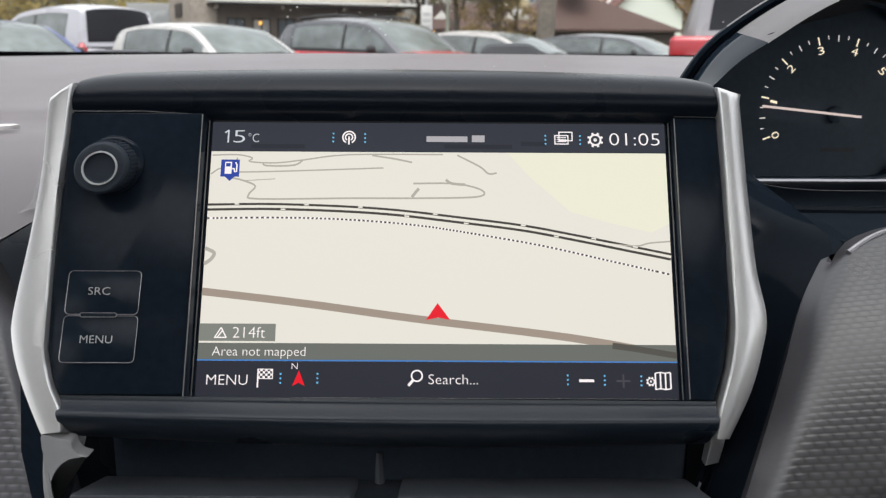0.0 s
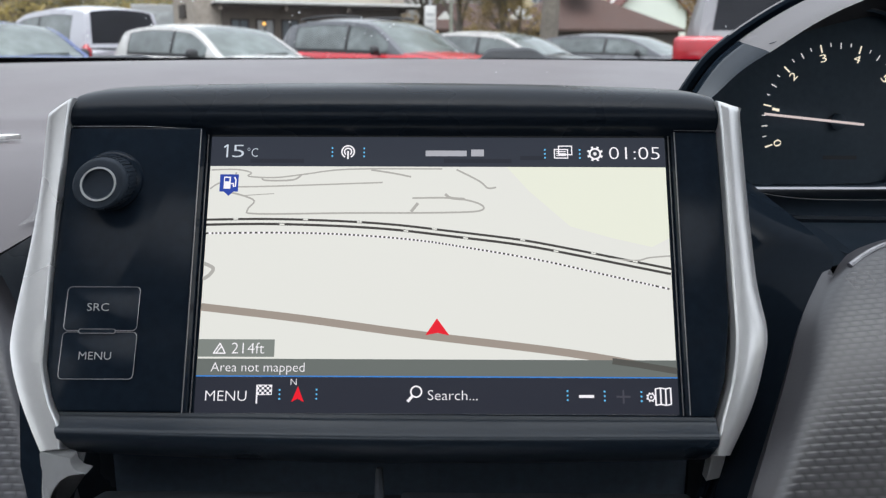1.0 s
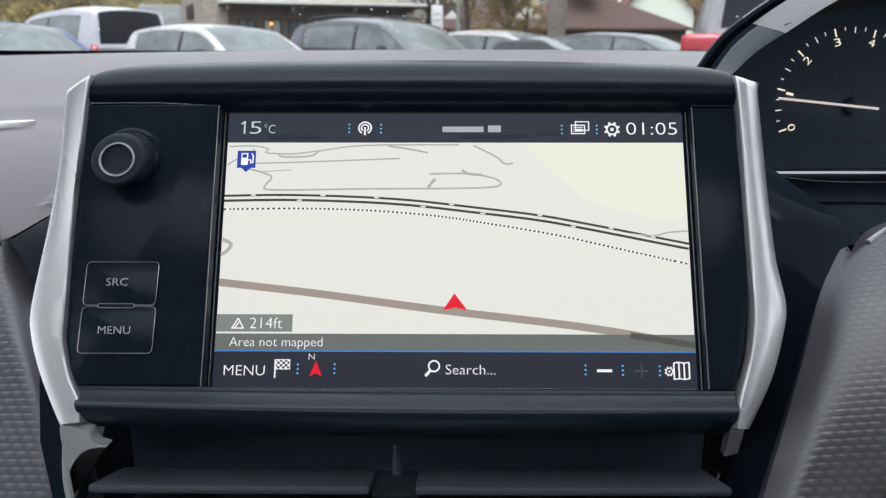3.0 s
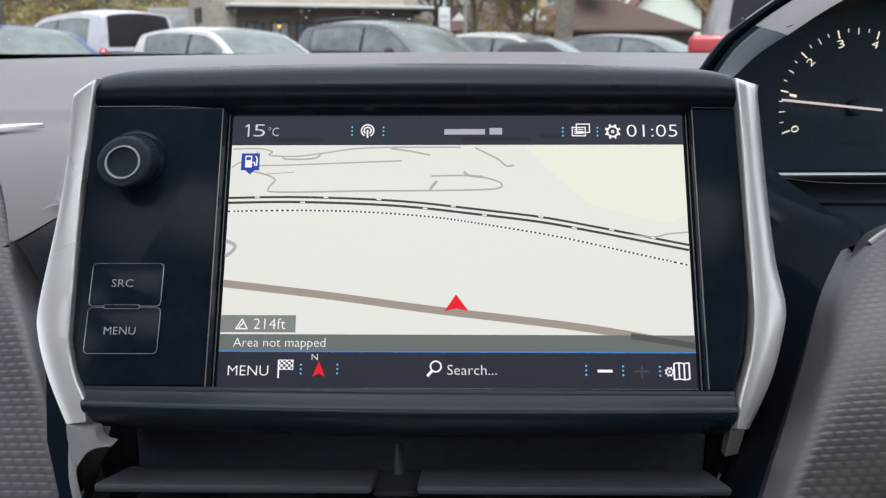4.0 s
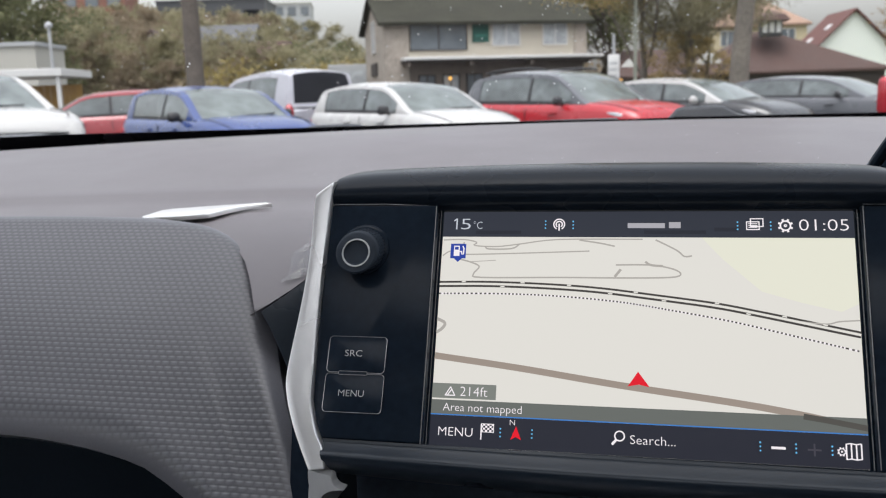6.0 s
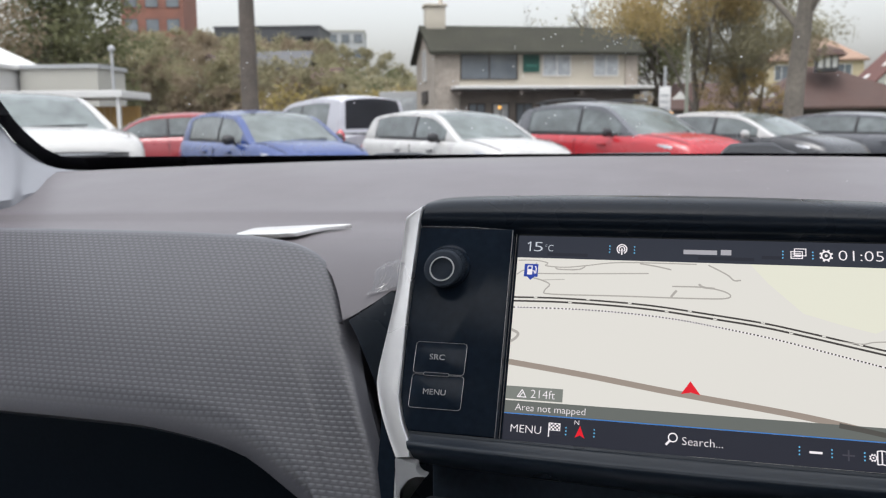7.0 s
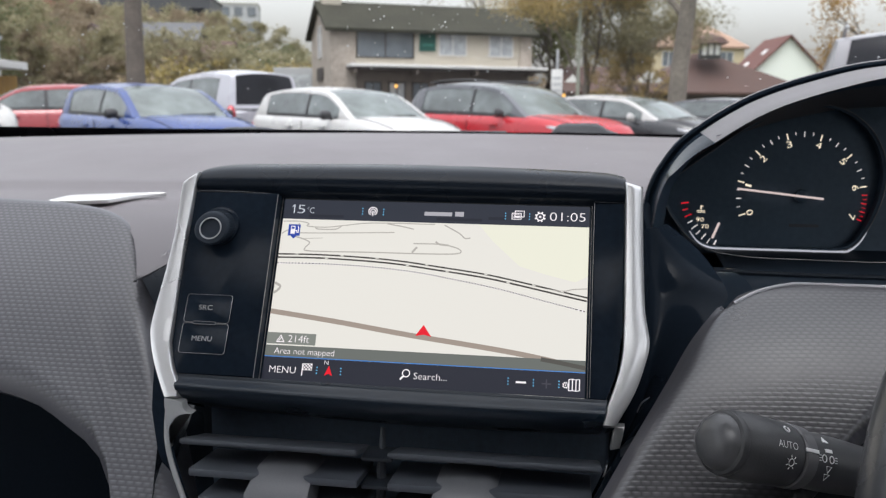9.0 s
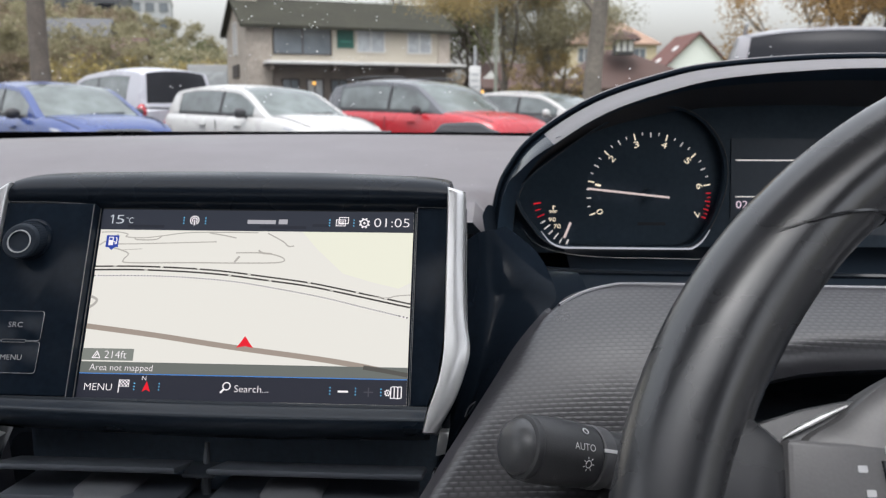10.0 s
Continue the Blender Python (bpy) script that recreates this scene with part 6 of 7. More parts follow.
car("white family car with black grille", (-7.55, 8.35), -36, 4.35, 1.84, 1.66, WHITEP, WHITEP, belt=1.14, nose=1.04, bonnet=1.15, mirrors=False, tall_grille=True)
car("red hatchback with pale roof highlights", (-11.0, 16.4), 214, 3.9, 1.72, 1.57, REDP2, REDP2, belt=1.04, bonnet=1.0, mirrors=False)
car("bright blue hatchback parked at an angle", (-6.28, 12.3), -38, 4.0, 1.74, 1.49, BLUEP, BLUEP)
car("silver van-bodied car with dark tailgate glass", (-7.6, 17.4), 141, 4.7, 1.96, 1.86, SILVERP, SILVERP, belt=1.06, van=True, cowl=(0.30, -0.04), tailx=(-0.485, -0.450), lamp=(0.86, 1.16))
car("white hatchback with rounded roof", (-3.47, 13.5), -40, 4.0, 1.75, 1.475, WHITEP, WHITEP)
car("red compact crossover with dark roof and rails", (-0.98, 14.6), -40, 4.16, 1.76, 1.60, REDP, GREYP, belt=1.03, bonnet=1.0, nose=0.82, rails=True, pillars=GREYP)
car("small black car with white roof and mirrors", (1.15, 16.4), -38, 3.95, 1.71, 1.43, BLACKPT, WHITEP, belt=0.97, pillars=BLACKPT, mirror=WHITEP)
car("dark grey hatchback parked at an angle", (3.88, 18.6), -38, 4.3, 1.78, 1.42, GREYP, GREYP)
car("dark red estate car", (8.2, 20.8), -38, 4.3, 1.78, 1.45, REDP2, WHITEP)
car("silver-grey sports utility car with roof rails and dark rear glass", (3.10, 8.34), 75, 4.35, 1.84, 1.79, LILAC, LILAC, belt=1.16, rails=True, dark=True, tailx=(-0.485, -0.43), cowl=(0.22, 0.02), lamp=(0.94, 1.21), mirrors=False)

# ---- houses ----
STONE = mat("grey_stone", (0.33, 0.29, 0.25), 0.9, var=0.30, scale=2.2, bump=0.8, bscale=9)
RENDER = mat("cream_render", (0.46, 0.42, 0.35), 0.85, var=0.08, scale=0.8, bump=0.2, bscale=20)
MOSSROOF = mat("mossy_slate", (0.036, 0.036, 0.028), 0.95, spec=0.1, var=0.35, scale=0.7, bump=0.6, bscale=5)
WINGLASS = mat("house_window_glass", (0.13, 0.15, 0.17), 0.06, var=0.4, scale=0.8, spec=0.8)
CURTAIN = mat("curtained_glass", (0.36, 0.38, 0.40), 0.25, var=0.35, scale=2.5, spec=0.6)
GREENSIGN = mat("green_board", (0.012, 0.075, 0.06), 0.4, var=0.2)
WHITEWOOD = mat("white_timber", (0.58, 0.575, 0.565), 0.6, var=0.06)
TERRA = mat("orange_tiles", (0.25, 0.165, 0.120), 0.85, var=0.15, scale=0.6, bump=0.4, bscale=6)
BROWNT = mat("brown_tiles", (0.062, 0.036, 0.030), 0.9, var=0.22, scale=0.5, bump=0.5, bscale=5)
REDT = mat("red_tiles", (0.105, 0.045, 0.038), 0.9, var=0.2, scale=0.5, bump=0.5, bscale=5)
CREAM2 = mat("pale_yellow_render", (0.46, 0.39, 0.26), 0.85, var=0.08, scale=0.5)
PALEGREEN = mat("pale_render", (0.66, 0.70, 0.64), 0.85, var=0.05, scale=0.5)
BRICK = mat("red_brick", (0.22, 0.10, 0.075), 0.9, var=0.25, scale=0.6, bump=0.5, bscale=8)
DARKCLAD = mat("dark_cladding", (0.055, 0.058, 0.065), 0.6, var=0.15, scale=0.3)
GREYCLAD = mat("grey_cladding", (0.36, 0.37, 0.38), 0.7, var=0.08, scale=0.3)
BEIGE = mat("beige_render", (0.42, 0.41, 0.37), 0.85, var=0.08, scale=0.5)
LAMPON = glow("lit_lamp", (255, 190, 90), 2.0)
SHOPBROWN = mat("dull_brown_boards", (0.16, 0.135, 0.115), 0.8, var=0.3, scale=1.5)
TIMBER = mat("dark_timber", (0.035, 0.028, 0.024), 0.8, var=0.2)


def local(px, py, yaw, z0=None):
    """Axes of a building: along its front, away from the car park, up."""
    c, s = math.cos(radians(yaw)), math.sin(radians(yaw))
    z = ground_z(px, py) if z0 is None else z0
    return lambda a, b, h: (px + a * c - b * s, py + a * s + b * c, z + h)


def gable_roof(f, a0, a1, b0, b1, ze, zr, over=0.35, th=0.18):
    """A pitched roof with its ridge along the front."""
    bmid = (b0 + b1) / 2
    sl = (zr - ze) / (bmid - b0)
    sec = [(b0 - over, ze - sl * over), (bmid, zr), (b1 + over, ze - sl * over)]
    rows = [[f(a, b, z) for b, z in sec] + [f(a, b, z - th) for b, z in reversed(sec)] for a in (a0 - over, a0 + (a1 - a0) * 0.33, a0 + (a1 - a0) * 0.66, a1 + over)]
    return grid(rows, closed=True, cap=True)


def hip_roof(f, a0, a1, b0, b1, ze, zr, r0, r1, over=0.35, th=0.18):
    """A hipped roof with a short ridge from r0 to r1 along the front."""
    bm = bmesh.new()
    bmid = (b0 + b1) / 2
    e = [bm.verts.new(f(a, b, ze - 0.15)) for a, b in ((a0 - over, b0 - over), (a1 + over, b0 - over), (a1 + over, b1 + over), (a0 - over, b1 + over))]
    u = [bm.verts.new(f(a, b, ze - 0.15 - th)) for a, b in ((a0 - over, b0 - over), (a1 + over, b0 - over), (a1 + over, b1 + over), (a0 - over, b1 + over))]
    r = [bm.verts.new(f(a, bmid, zr)) for a in (r0, r1)]
    for q in ((e[0], e[1], r[1], r[0]), (e[1], e[2], r[1]), (e[2], e[3], r[0], r[1]), (e[3], e[0], r[0]), u[::-1]):
        bm.faces.new(q)
    for i in range(4):
        bm.faces.new((e[i], u[i], u[(i + 1) % 4], e[(i + 1) % 4]))
    return bm


def window(parent, f, a0, a1, h0, h1, b=0.0, mullions=1, m=None, frame=None, depth=0.10):
    fr = frame or WHITEWOOD
    w = part("window", box(a0, a1, b - 0.02, b + depth, h0, h1, 0.0, f=f), m or WINGLASS, parent, smooth=False)
    t = 0.06
    for q in ((a0 - t, a0, h0 - t, h1 + t), (a1, a1 + t, h0 - t, h1 + t)):
        part("frame", box(q[0], q[1], b - 0.06, b + 0.05, q[2], q[3], 0.0, f=f), fr, w, smooth=False)
    for q in ((h0 - t, h0), (h1, h1 + t)):
        part("frame", box(a0, a1, b - 0.06, b + 0.05, q[0], q[1], 0.0, f=f), fr, w, smooth=False)
    for k in range(mullions):
        x = a0 + (a1 - a0) * (k + 1) / (mullions + 1)
        part("frame", box(x - t / 2, x + t / 2, b - 0.05, b + 0.05, h0, h1, 0.0, f=f), fr, w, smooth=False)
    return w


H = local(-12.5, 44.1, 25.0)
pub = thing("house", "stone and cream house with mossy slate roof and balcony canopy", "house", H(5, 3, 0))
part("wall", box(0.0, 11.0, 0.0, 7.0, 0.0, 5.35, 0.0, f=H), RENDER, pub, "cream rendered wall", smooth=False)
gb = bmesh.new()
gv = [gb.verts.new(H(a, b, h)) for a in (-0.12, 0.0) for b, h in ((-0.1, 0), (7.1, 0), (7.1, 5.35), (3.5, 6.75), (-0.1, 5.35))]
gb.faces.new(gv[:5])
gb.faces.new(gv[5:])
for i in range(5):
    gb.faces.new([gv[i], gv[(i + 1) % 5], gv[5 + (i + 1) % 5], gv[5 + i]])
part("gable_wall", gb, STONE, pub, "grey stone gable wall", smooth=False)
part("stone_corner", box(-0.1, 1.15, -0.12, 0.0, 0.0, 5.35, 0.0, f=H), STONE, pub, "grey stone corner", smooth=False)
part("stone_end", box(10.4, 11.1, -0.12, 0.0, 3.3, 5.35, 0.0, f=H), STONE, pub, smooth=False)
part("roof", gable_roof(H, 0.0, 11.0, 0.0, 7.0, 5.40, 6.95, 0.45), MOSSROOF, pub, "mossy dark slate roof", smooth=False)
ch = part("chimney", box(-0.1, 1.0, 3.0, 4.0, 6.4, 7.95, 0.03, f=H), RENDER, pub, "cream chimney")
part("chimney_cap", box(-0.2, 1.1, 2.9, 4.1, 7.95, 8.08, 0.02, f=H), RENDER, ch)
part("chimney_pot", lathe([(0.12, 0), (0.14, 0.2), (0.11, 0.35)], 10, lambda x, y, h: H(0.8 + x, 3.5 + y, 8.05 + h)), RENDER, ch)
window(pub, H, 1.30, 4.30, 3.80, 5.22, -0.02, 1, WINGLASS, TIMBER)
part("sign_board", box(4.65, 5.55, -0.12, 0.0, 4.15, 5.2, 0.02, f=H), GREENSIGN, pub, "dark green board", smooth=False)
for k in range(3):
    part("sign_bar", box(4.8, 5.4, -0.14, -0.12, 4.45 + 0.2 * k, 4.53 + 0.2 * k, 0.0, f=H), mat("sign_bar_paint", (0.05, 0.2, 0.16), 0.5) if k == 0 else GREENSIGN, pub, smooth=False)
window(pub, H, 5.80, 7.25, 4.0, 5.1, -0.02, 1, CURTAIN)
window(pub, H, 8.65, 9.95, 4.0, 5.1, -0.02, 1, CURTAIN)
part("canopy", box(0.7, 11.6, -1.3, 0.0, 3.22, 3.38, 0.03, f=H), WHITEWOOD, pub, "white canopy edge", smooth=False)
part("canopy_underside", box(0.7, 11.6, -1.25, 0.0, 3.12, 3.21, 0.0, f=H), TIMBER, pub, smooth=False)
part("shop_front", box(1.2, 10.9, -0.06, 0.0, 0.0, 3.12, 0.0, f=H), SHOPBROWN, pub, "dull brown ground floor front", smooth=False)
for k in range(7):
    window(pub, H, 1.7 + 1.3 * k, 2.5 + 1.3 * k, 1.1, 2.45, -0.10, 1, CURTAIN if k % 2 else WINGLASS, TIMBER)
for k in range(4):
    part("bracket", box(0.9 + 3.3 * k, 1.05 + 3.3 * k, -1.2, -0.05, 2.92, 3.12, 0.0, f=H), SHOPBROWN, pub, smooth=False)
window(pub, lambda a, b, h: H(-0.12 + b, 3.5 - a, h), -0.45, 0.45, 3.9, 5.5, -0.02, 1, WINGLASS)
part("gable_plaque", box(2.4, 4.6, 0.0, 0.08, 2.6, 3.3, 0.0, f=lambda a, b, h: H(-0.12 - b, a, h)), TIMBER, pub, "dark plaque with plain bars", smooth=False)
for a, z, nm in ((3.3, 2.28, "wall_lamp"), (13.0, 1.93, "post_lamp")):
    lm = thing(nm, "small lit amber lamp on the dark front" if nm == "wall_lamp" else "small lit amber lamp on a slim post", "lamp", H(a, -0.35, 0))
    part("bulb", lathe([(0.015, -0.09), (0.07, -0.05), (0.09, 0.0), (0.07, 0.05), (0.015, 0.09)], 12, lambda x, y, h: H(a + x, -0.35 + y, z + h)), LAMPON, lm, "lit amber globe")
    if nm == "wall_lamp":
        part("lamp_stem", box(a - 0.03, a + 0.03, -0.35, -0.05, z + 0.13, z + 0.19, 0.0, f=H), TIMBER, lm, smooth=False)
    else:
        part("lamp_post", box(a - 0.04, a + 0.04, -0.39, -0.31, 0.0, z - 0.12, 0.01, f=H), TIMBER, lm, smooth=False)


def plain_house(px, py, yaw, w, d, he, hr, wall, roof, label, front_gable=False, windows=(), z0=None, hip=None):
    f0 = local(px, py, yaw, z0)
    f = (lambda a, b, h: f0(b, a, h)) if front_gable else f0
    hs = thing("house", label, "house", f0(w / 2, d / 2, 0))
    ww, dd = (d, w) if front_gable else (w, d)
    bm = box(0, ww, 0, dd, -1.0, he, 0.0, f=f)
    vs = []
    for a in (() if hip else (0.0, ww)):
        tri = [bm.verts.new(f(a, b, h)) for b, h in ((0, he), (dd, he), (dd / 2, hr - 0.15))]
        bm.faces.new(tri)
    part("wall", bm, wall, hs, smooth=False)
    part("roof", hip_roof(f, 0, ww, 0, dd, he, hr, *hip) if hip else gable_roof(f, 0, ww, 0, dd, he, hr, 0.35), roof, hs, smooth=False)
    for a0, a1, h0, h1 in windows:
        window(hs, f0, a0, a1, h0, h1, -0.02, 1)
    return hs, f0


plain_house(7.3, 84.5, 6, 8.4, 8.0, 7.25, 9.75, CREAM2, TERRA, "pale yellow house with orange hipped roof", windows=((0.8, 1.9, 5.3, 6.6), (6.2, 7.3, 5.3, 6.6)), z0=0.0, hip=(3.6, 5.2))
gabled, gf = plain_house(14.05, 74.0, 8, 6.2, 5.5, 4.3, 7.3, PALEGREEN, REDT, "pale rendered house with steep gable and red roof", front_gable=True, z0=0.0)
for a, b in ((1.2, 1.5), (2.6, 0.5)):
    part("skylight", box(a, a + 0.8, b, b + 0.36, 0.03, 0.12, 0.0, f=lambda u, v, h: gf(v, u, 4.3 + (3.0 / 3.1) * v + h)), WHITEWOOD, gabled, "pale skylight", smooth=False)
plain_house(4.6, 63.0, 9, 12.6, 7.0, 2.6, 5.35, TIMBER, BROWNT, "low building with wide brown hipped roof", z0=0.0, hip=(4.6, 5.8))
plain_house(-0.5, 62.0, 15, 6.2, 6.0, 2.6, 4.3, TIMBER, BROWNT, "low dark building with brown roof and white gablets", z0=0.0)
tw = thing("turret", "small timber cupola with tiled cap", "cupola", (9.55, 65.2, 5.0))
part("turret_body", box(8.85, 10.25, 64.6, 66.0, 4.85, 5.95, 0.03), DARKCLAD, tw)
for k in range(3):
    part("louvre", box(8.95 + 0.45 * k, 9.25 + 0.45 * k, 64.55, 64.6, 5.1, 5.85, 0.0), WHITEWOOD, tw, smooth=False)
part("turret_cap", grid([[(9.55 + sx * r, 65.3 + sy * r, z - 0.2) for sx, sy in ((-1, -1), (1, -1), (1, 1), (-1, 1))] for r, z in ((1.15, 6.1), (0.85, 6.5), (0.25, 6.75), (0.02, 6.85))], closed=True, cap=True), BROWNT, tw, smooth=False)
for x, w, h in ((-0.15, 1.1, 0.55), (5.05, 1.9, 0.95)):
    gt = thing("gablet", "small white timber gablet", "gable", (x, 60.6, 3.2))
    bm = bmesh.new()
    bm.faces.new([bm.verts.new((x + a, 60.6, 3.0 + z)) for a, z in ((-w / 2, 0), (w / 2, 0), (0, h))])
    ex = bmesh.ops.extrude_face_region(bm, geom=bm.faces[:])
    for v in ex["geom"]:
        if isinstance(v, bmesh.types.BMVert):
            v.co.y += 0.12
    part("gable_board", bm, WHITEWOOD, gt, smooth=False)


def block(px, py, yaw, w, d, h, wall, label, storeys=3, bays=6, z0=None, wm=None, flat=True):
    f = local(px, py, yaw, z0)
    hs = thing("building", label, "building", f(w / 2, d / 2, 0))
    part("wall", box(0, w, 0, d, -4, h, 0.0, f=f), wall, hs, smooth=False)
    part("parapet", box(-0.1, w + 0.1, -0.1, d + 0.1, h, h + 0.18, 0.0, f=f), (DARKCLAD if wall is DARKCLAD else GREYCLAD) if wall is not GREYCLAD else BEIGE, hs, smooth=False)
    sh = h / max(storeys, 1)
    for i in range(storeys):
        for j in range(bays):
            a = (j + 0.5) * w / bays
            window(hs, f, a - w / bays * 0.28, a + w / bays * 0.28, i * sh + sh * 0.3, i * sh + sh * 0.78, -0.02, 0, wm, DARKCLAD)
    return hs, f


block(-63.6, 89.0, 20, 7.2, 8, 14.0, BRICK, "red brick block on the hillside", 5, 3, z0=6.5)
block(-53.2, 92.0, 14, 12.4, 8, 4.9, DARKCLAD, "dark flat-roofed block on the hill", 1, 4, z0=8.3, wm=DARKGLASS)
block(-50.0, 118.0, 18, 5.4, 8, 4.4, GREYCLAD, "pale grey block on the hill", 2, 3, z0=11.0)
plain_house(-34.6, 57.0, 12, 2.0, 3.0, 4.6, 5.7, WHITEWOOD, BROWNT, "small white gabled house among the trees", front_gable=True, windows=((0.7, 1.3, 3.9, 4.6),))
plain_house(-32.0, 59.5, 12, 4.6, 3.0, 4.9, 6.0, GREYCLAD, DARKCLAD, "low grey building among the trees", windows=((0.8, 1.8, 3.8, 4.6), (2.8, 3.8, 3.8, 4.6)))
plain_house(-27.4, 57.5, 12, 3.4, 3.0, 4.0, 5.0, BEIGE, BROWNT, "small beige house among the trees", windows=((0.6, 1.3, 2.9, 3.7), (2.0, 2.7, 2.9, 3.7)))
block(-30.0, 34.0, 12, 3.75, 3, 4.15, BEIGE, "beige rendered flat-roofed building", 0, 0, z0=0.0)
kf = local(-34.9, 31.2, 12)
ks = thing("house", "white boarded kiosk with low gable", "building", kf(2, 2, 0))
part("wall", box(0, 5.2, 0, 4, 0, 4.4, 0.0, f=kf), WHITEWOOD, ks, smooth=False)
part("roof", gable_roof(lambda a, b, h: kf(b, a, h), 0, 4, 0, 5.2, 4.4, 5.6, 0.25), WHITEWOOD, ks, smooth=False)
cf = local(-27.6, 26.0, 14)
cp = thing("canopy_shelter", "white flat canopy on posts over a timber fence", "shelter", cf(4, 1, 0))
part("canopy_roof", box(0, 7.7, 0, 3.0, 2.45, 2.72, 0.02, f=cf), WHITEWOOD, cp, smooth=False)
for a in (0.2, 2.6, 5.0, 7.5):
    part("post", box(a - 0.06, a + 0.06, 0.1, 0.22, 0, 2.45, 0.0, f=cf), WHITEWOOD, cp, smooth=False)
OCHRE = mat("ochre_timber", (0.42, 0.25, 0.08), 0.8, var=0.15)
for k in range(30):
    part("fence_board", box(0.1 + 0.245 * k, 0.32 + 0.245 * k, 2.5, 2.55, 0, 2.2, 0.0, f=cf), OCHRE, cp, smooth=False)
shed = thing("shed", "pale grey metal shed", "shed", (-16.9, 52, 0))
sf = local(-18.4, 51.5, 16)
part("wall", box(0, 3.2, 0, 2.5, 0, 3.5, 0.03, f=sf), GREYCLAD, shed, smooth=False)
part("shed_window", box(0.4, 2.3, -0.03, 0.0, 1.9, 3.1, 0.0, f=sf), CURTAIN, shed, smooth=False)
fl = local(-27.6 + 4.0, 34.6, 20)
fp = thing("flue_pipe", "grey metal flue pipe", "flue", fl(-2.0, 0, 4.3))
part("pipe", tube([fl(-1.55, 0.2, 3.0), fl(-1.55, 0.2, 4.85)], 0.07, 10), GREYCLAD, fp)
part("cowl", lathe([(0.16, 0), (0.17, 0.14), (0.05, 0.24)], 12, lambda x, y, h: fl(-1.55 + x, 0.2 + y, 4.85 + h)), GREYCLAD, fp)

# posts, signs
pole = thing("lamp_post", "slim grey-green lamp post", "lamp post", (0.15, 33.8, 0))
part("pole_shaft", tube([(0.15, 33.8, 0), (0.15, 33.8, 3), (0.15, 33.8, 9)], [0.085, 0.065, 0.05], 10), mat("pole_paint", (0.24, 0.25, 0.205), 0.6), pole)
part("lantern", box(-0.45, 0.2, 33.65, 33.95, 8.95, 9.1, 0.04), GREYCLAD, pole)
for x, y, h in ((-0.6, 31.2, 2.9),):
    sg = thing("notice_sign", "white notice board with plain bars on a post", "sign", (x, y, 0))
    part("post", tube([(x, y, 0), (x, y, h + 0.35)], 0.05, 8), GREYCLAD, sg)
    part("board", box(x - 0.2, x + 0.2, y - 0.05, y - 0.01, h - 1.5, h - 0.35, 0.02), WHITEWOOD, sg)
    for k in range(4):
        part("bar", box(x - 0.15, x + 0.14, y - 0.058, y - 0.05, h - 1.35 + 0.22 * k, h - 1.28 + 0.22 * k, 0.0), mat("sign_print", (0.15, 0.22, 0.45), 0.5) if k == 0 else GREYCLAD, sg, smooth=False)

# ---- trees ----
BARK = mat("bark", (0.095, 0.080, 0.068), 0.95, var=0.35, scale=2.5, bump=1.0, bscale=14)
PALEBARK = mat("pale_bark", (0.15, 0.132, 0.110), 0.95, var=0.35, scale=2.0, bump=0.9, bscale=12)


def leafmat(name, col):
    """Thin leaves: part of the light goes through them."""
    m = mat(name, col, 0.8, var=0.35, scale=0.8, bscale=9)
    n, k = m.node_tree.nodes, m.node_tree.links
    b = n["Principled BSDF"]
    tl, mix = n.new("ShaderNodeBsdfTranslucent"), n.new("ShaderNodeMixShader")
    k.new(b.inputs["Base Color"].links[0].from_socket, tl.inputs["Color"])
    mix.inputs[0].default_value = 0.4
    k.new(b.outputs[0], mix.inputs[1])
    k.new(tl.outputs[0], mix.inputs[2])
    k.new(mix.outputs[0], n["Material Output"].inputs["Surface"])
    return m


AUTUMN = leafmat("autumn_leaves", (0.36, 0.23, 0.085))
GOLDOLIVE = leafmat("golden_olive_leaves", (0.36, 0.275, 0.120))
OLIVE = leafmat("olive_leaves", (0.260, 0.238, 0.142))
GREENL = leafmat("dark_green_leaves", (0.12, 0.125, 0.060))
YELLOW = leafmat("yellow_leaves", (0.31, 0.25, 0.095))
BROWNL = leafmat("brown_leaves", (0.225, 0.178, 0.118))


def leaves(pts, size, rng, bm=None):
    """Small bent leaves in clumps at the points."""
    vs, fs = [], []
    for p, n, spread in pts:
        for _ in range(n):
            c = Vector(p) + Vector((rng.gauss(0, spread), rng.gauss(0, spread), rng.gauss(0, spread * 0.8)))
            d = Vector((rng.uniform(-1, 1), rng.uniform(-1, 1), rng.uniform(-0.7, 0.7))).normalized()
            e = d.cross(Vector((rng.uniform(-1, 1), rng.uniform(-1, 1), rng.uniform(-1, 1)))).normalized()
            s = size * rng.uniform(0.6, 1.3)
            k = len(vs)
            vs += [c - d * s, c + e * s * 0.55, c + d * s, c - e * s * 0.55]
            fs.append((k, k + 1, k + 2, k + 3))
    return vs, fs


def foliage(name, pts, size, m, seed, parent=None, label="", kind=""):
    vs, fs = leaves(pts, size, random.Random(seed))
    me = bpy.data.meshes.new(name)
    me.from_pydata(vs, [], fs)
    me.materials.append(m)
    ob = new(name, me)
    if parent:
        ob.parent = parent
        ob.matrix_parent_inverse = parent.matrix_world.inverted()
    if label:
        ob["label"] = label
    if kind:
        ob["kind"] = kind
    return ob


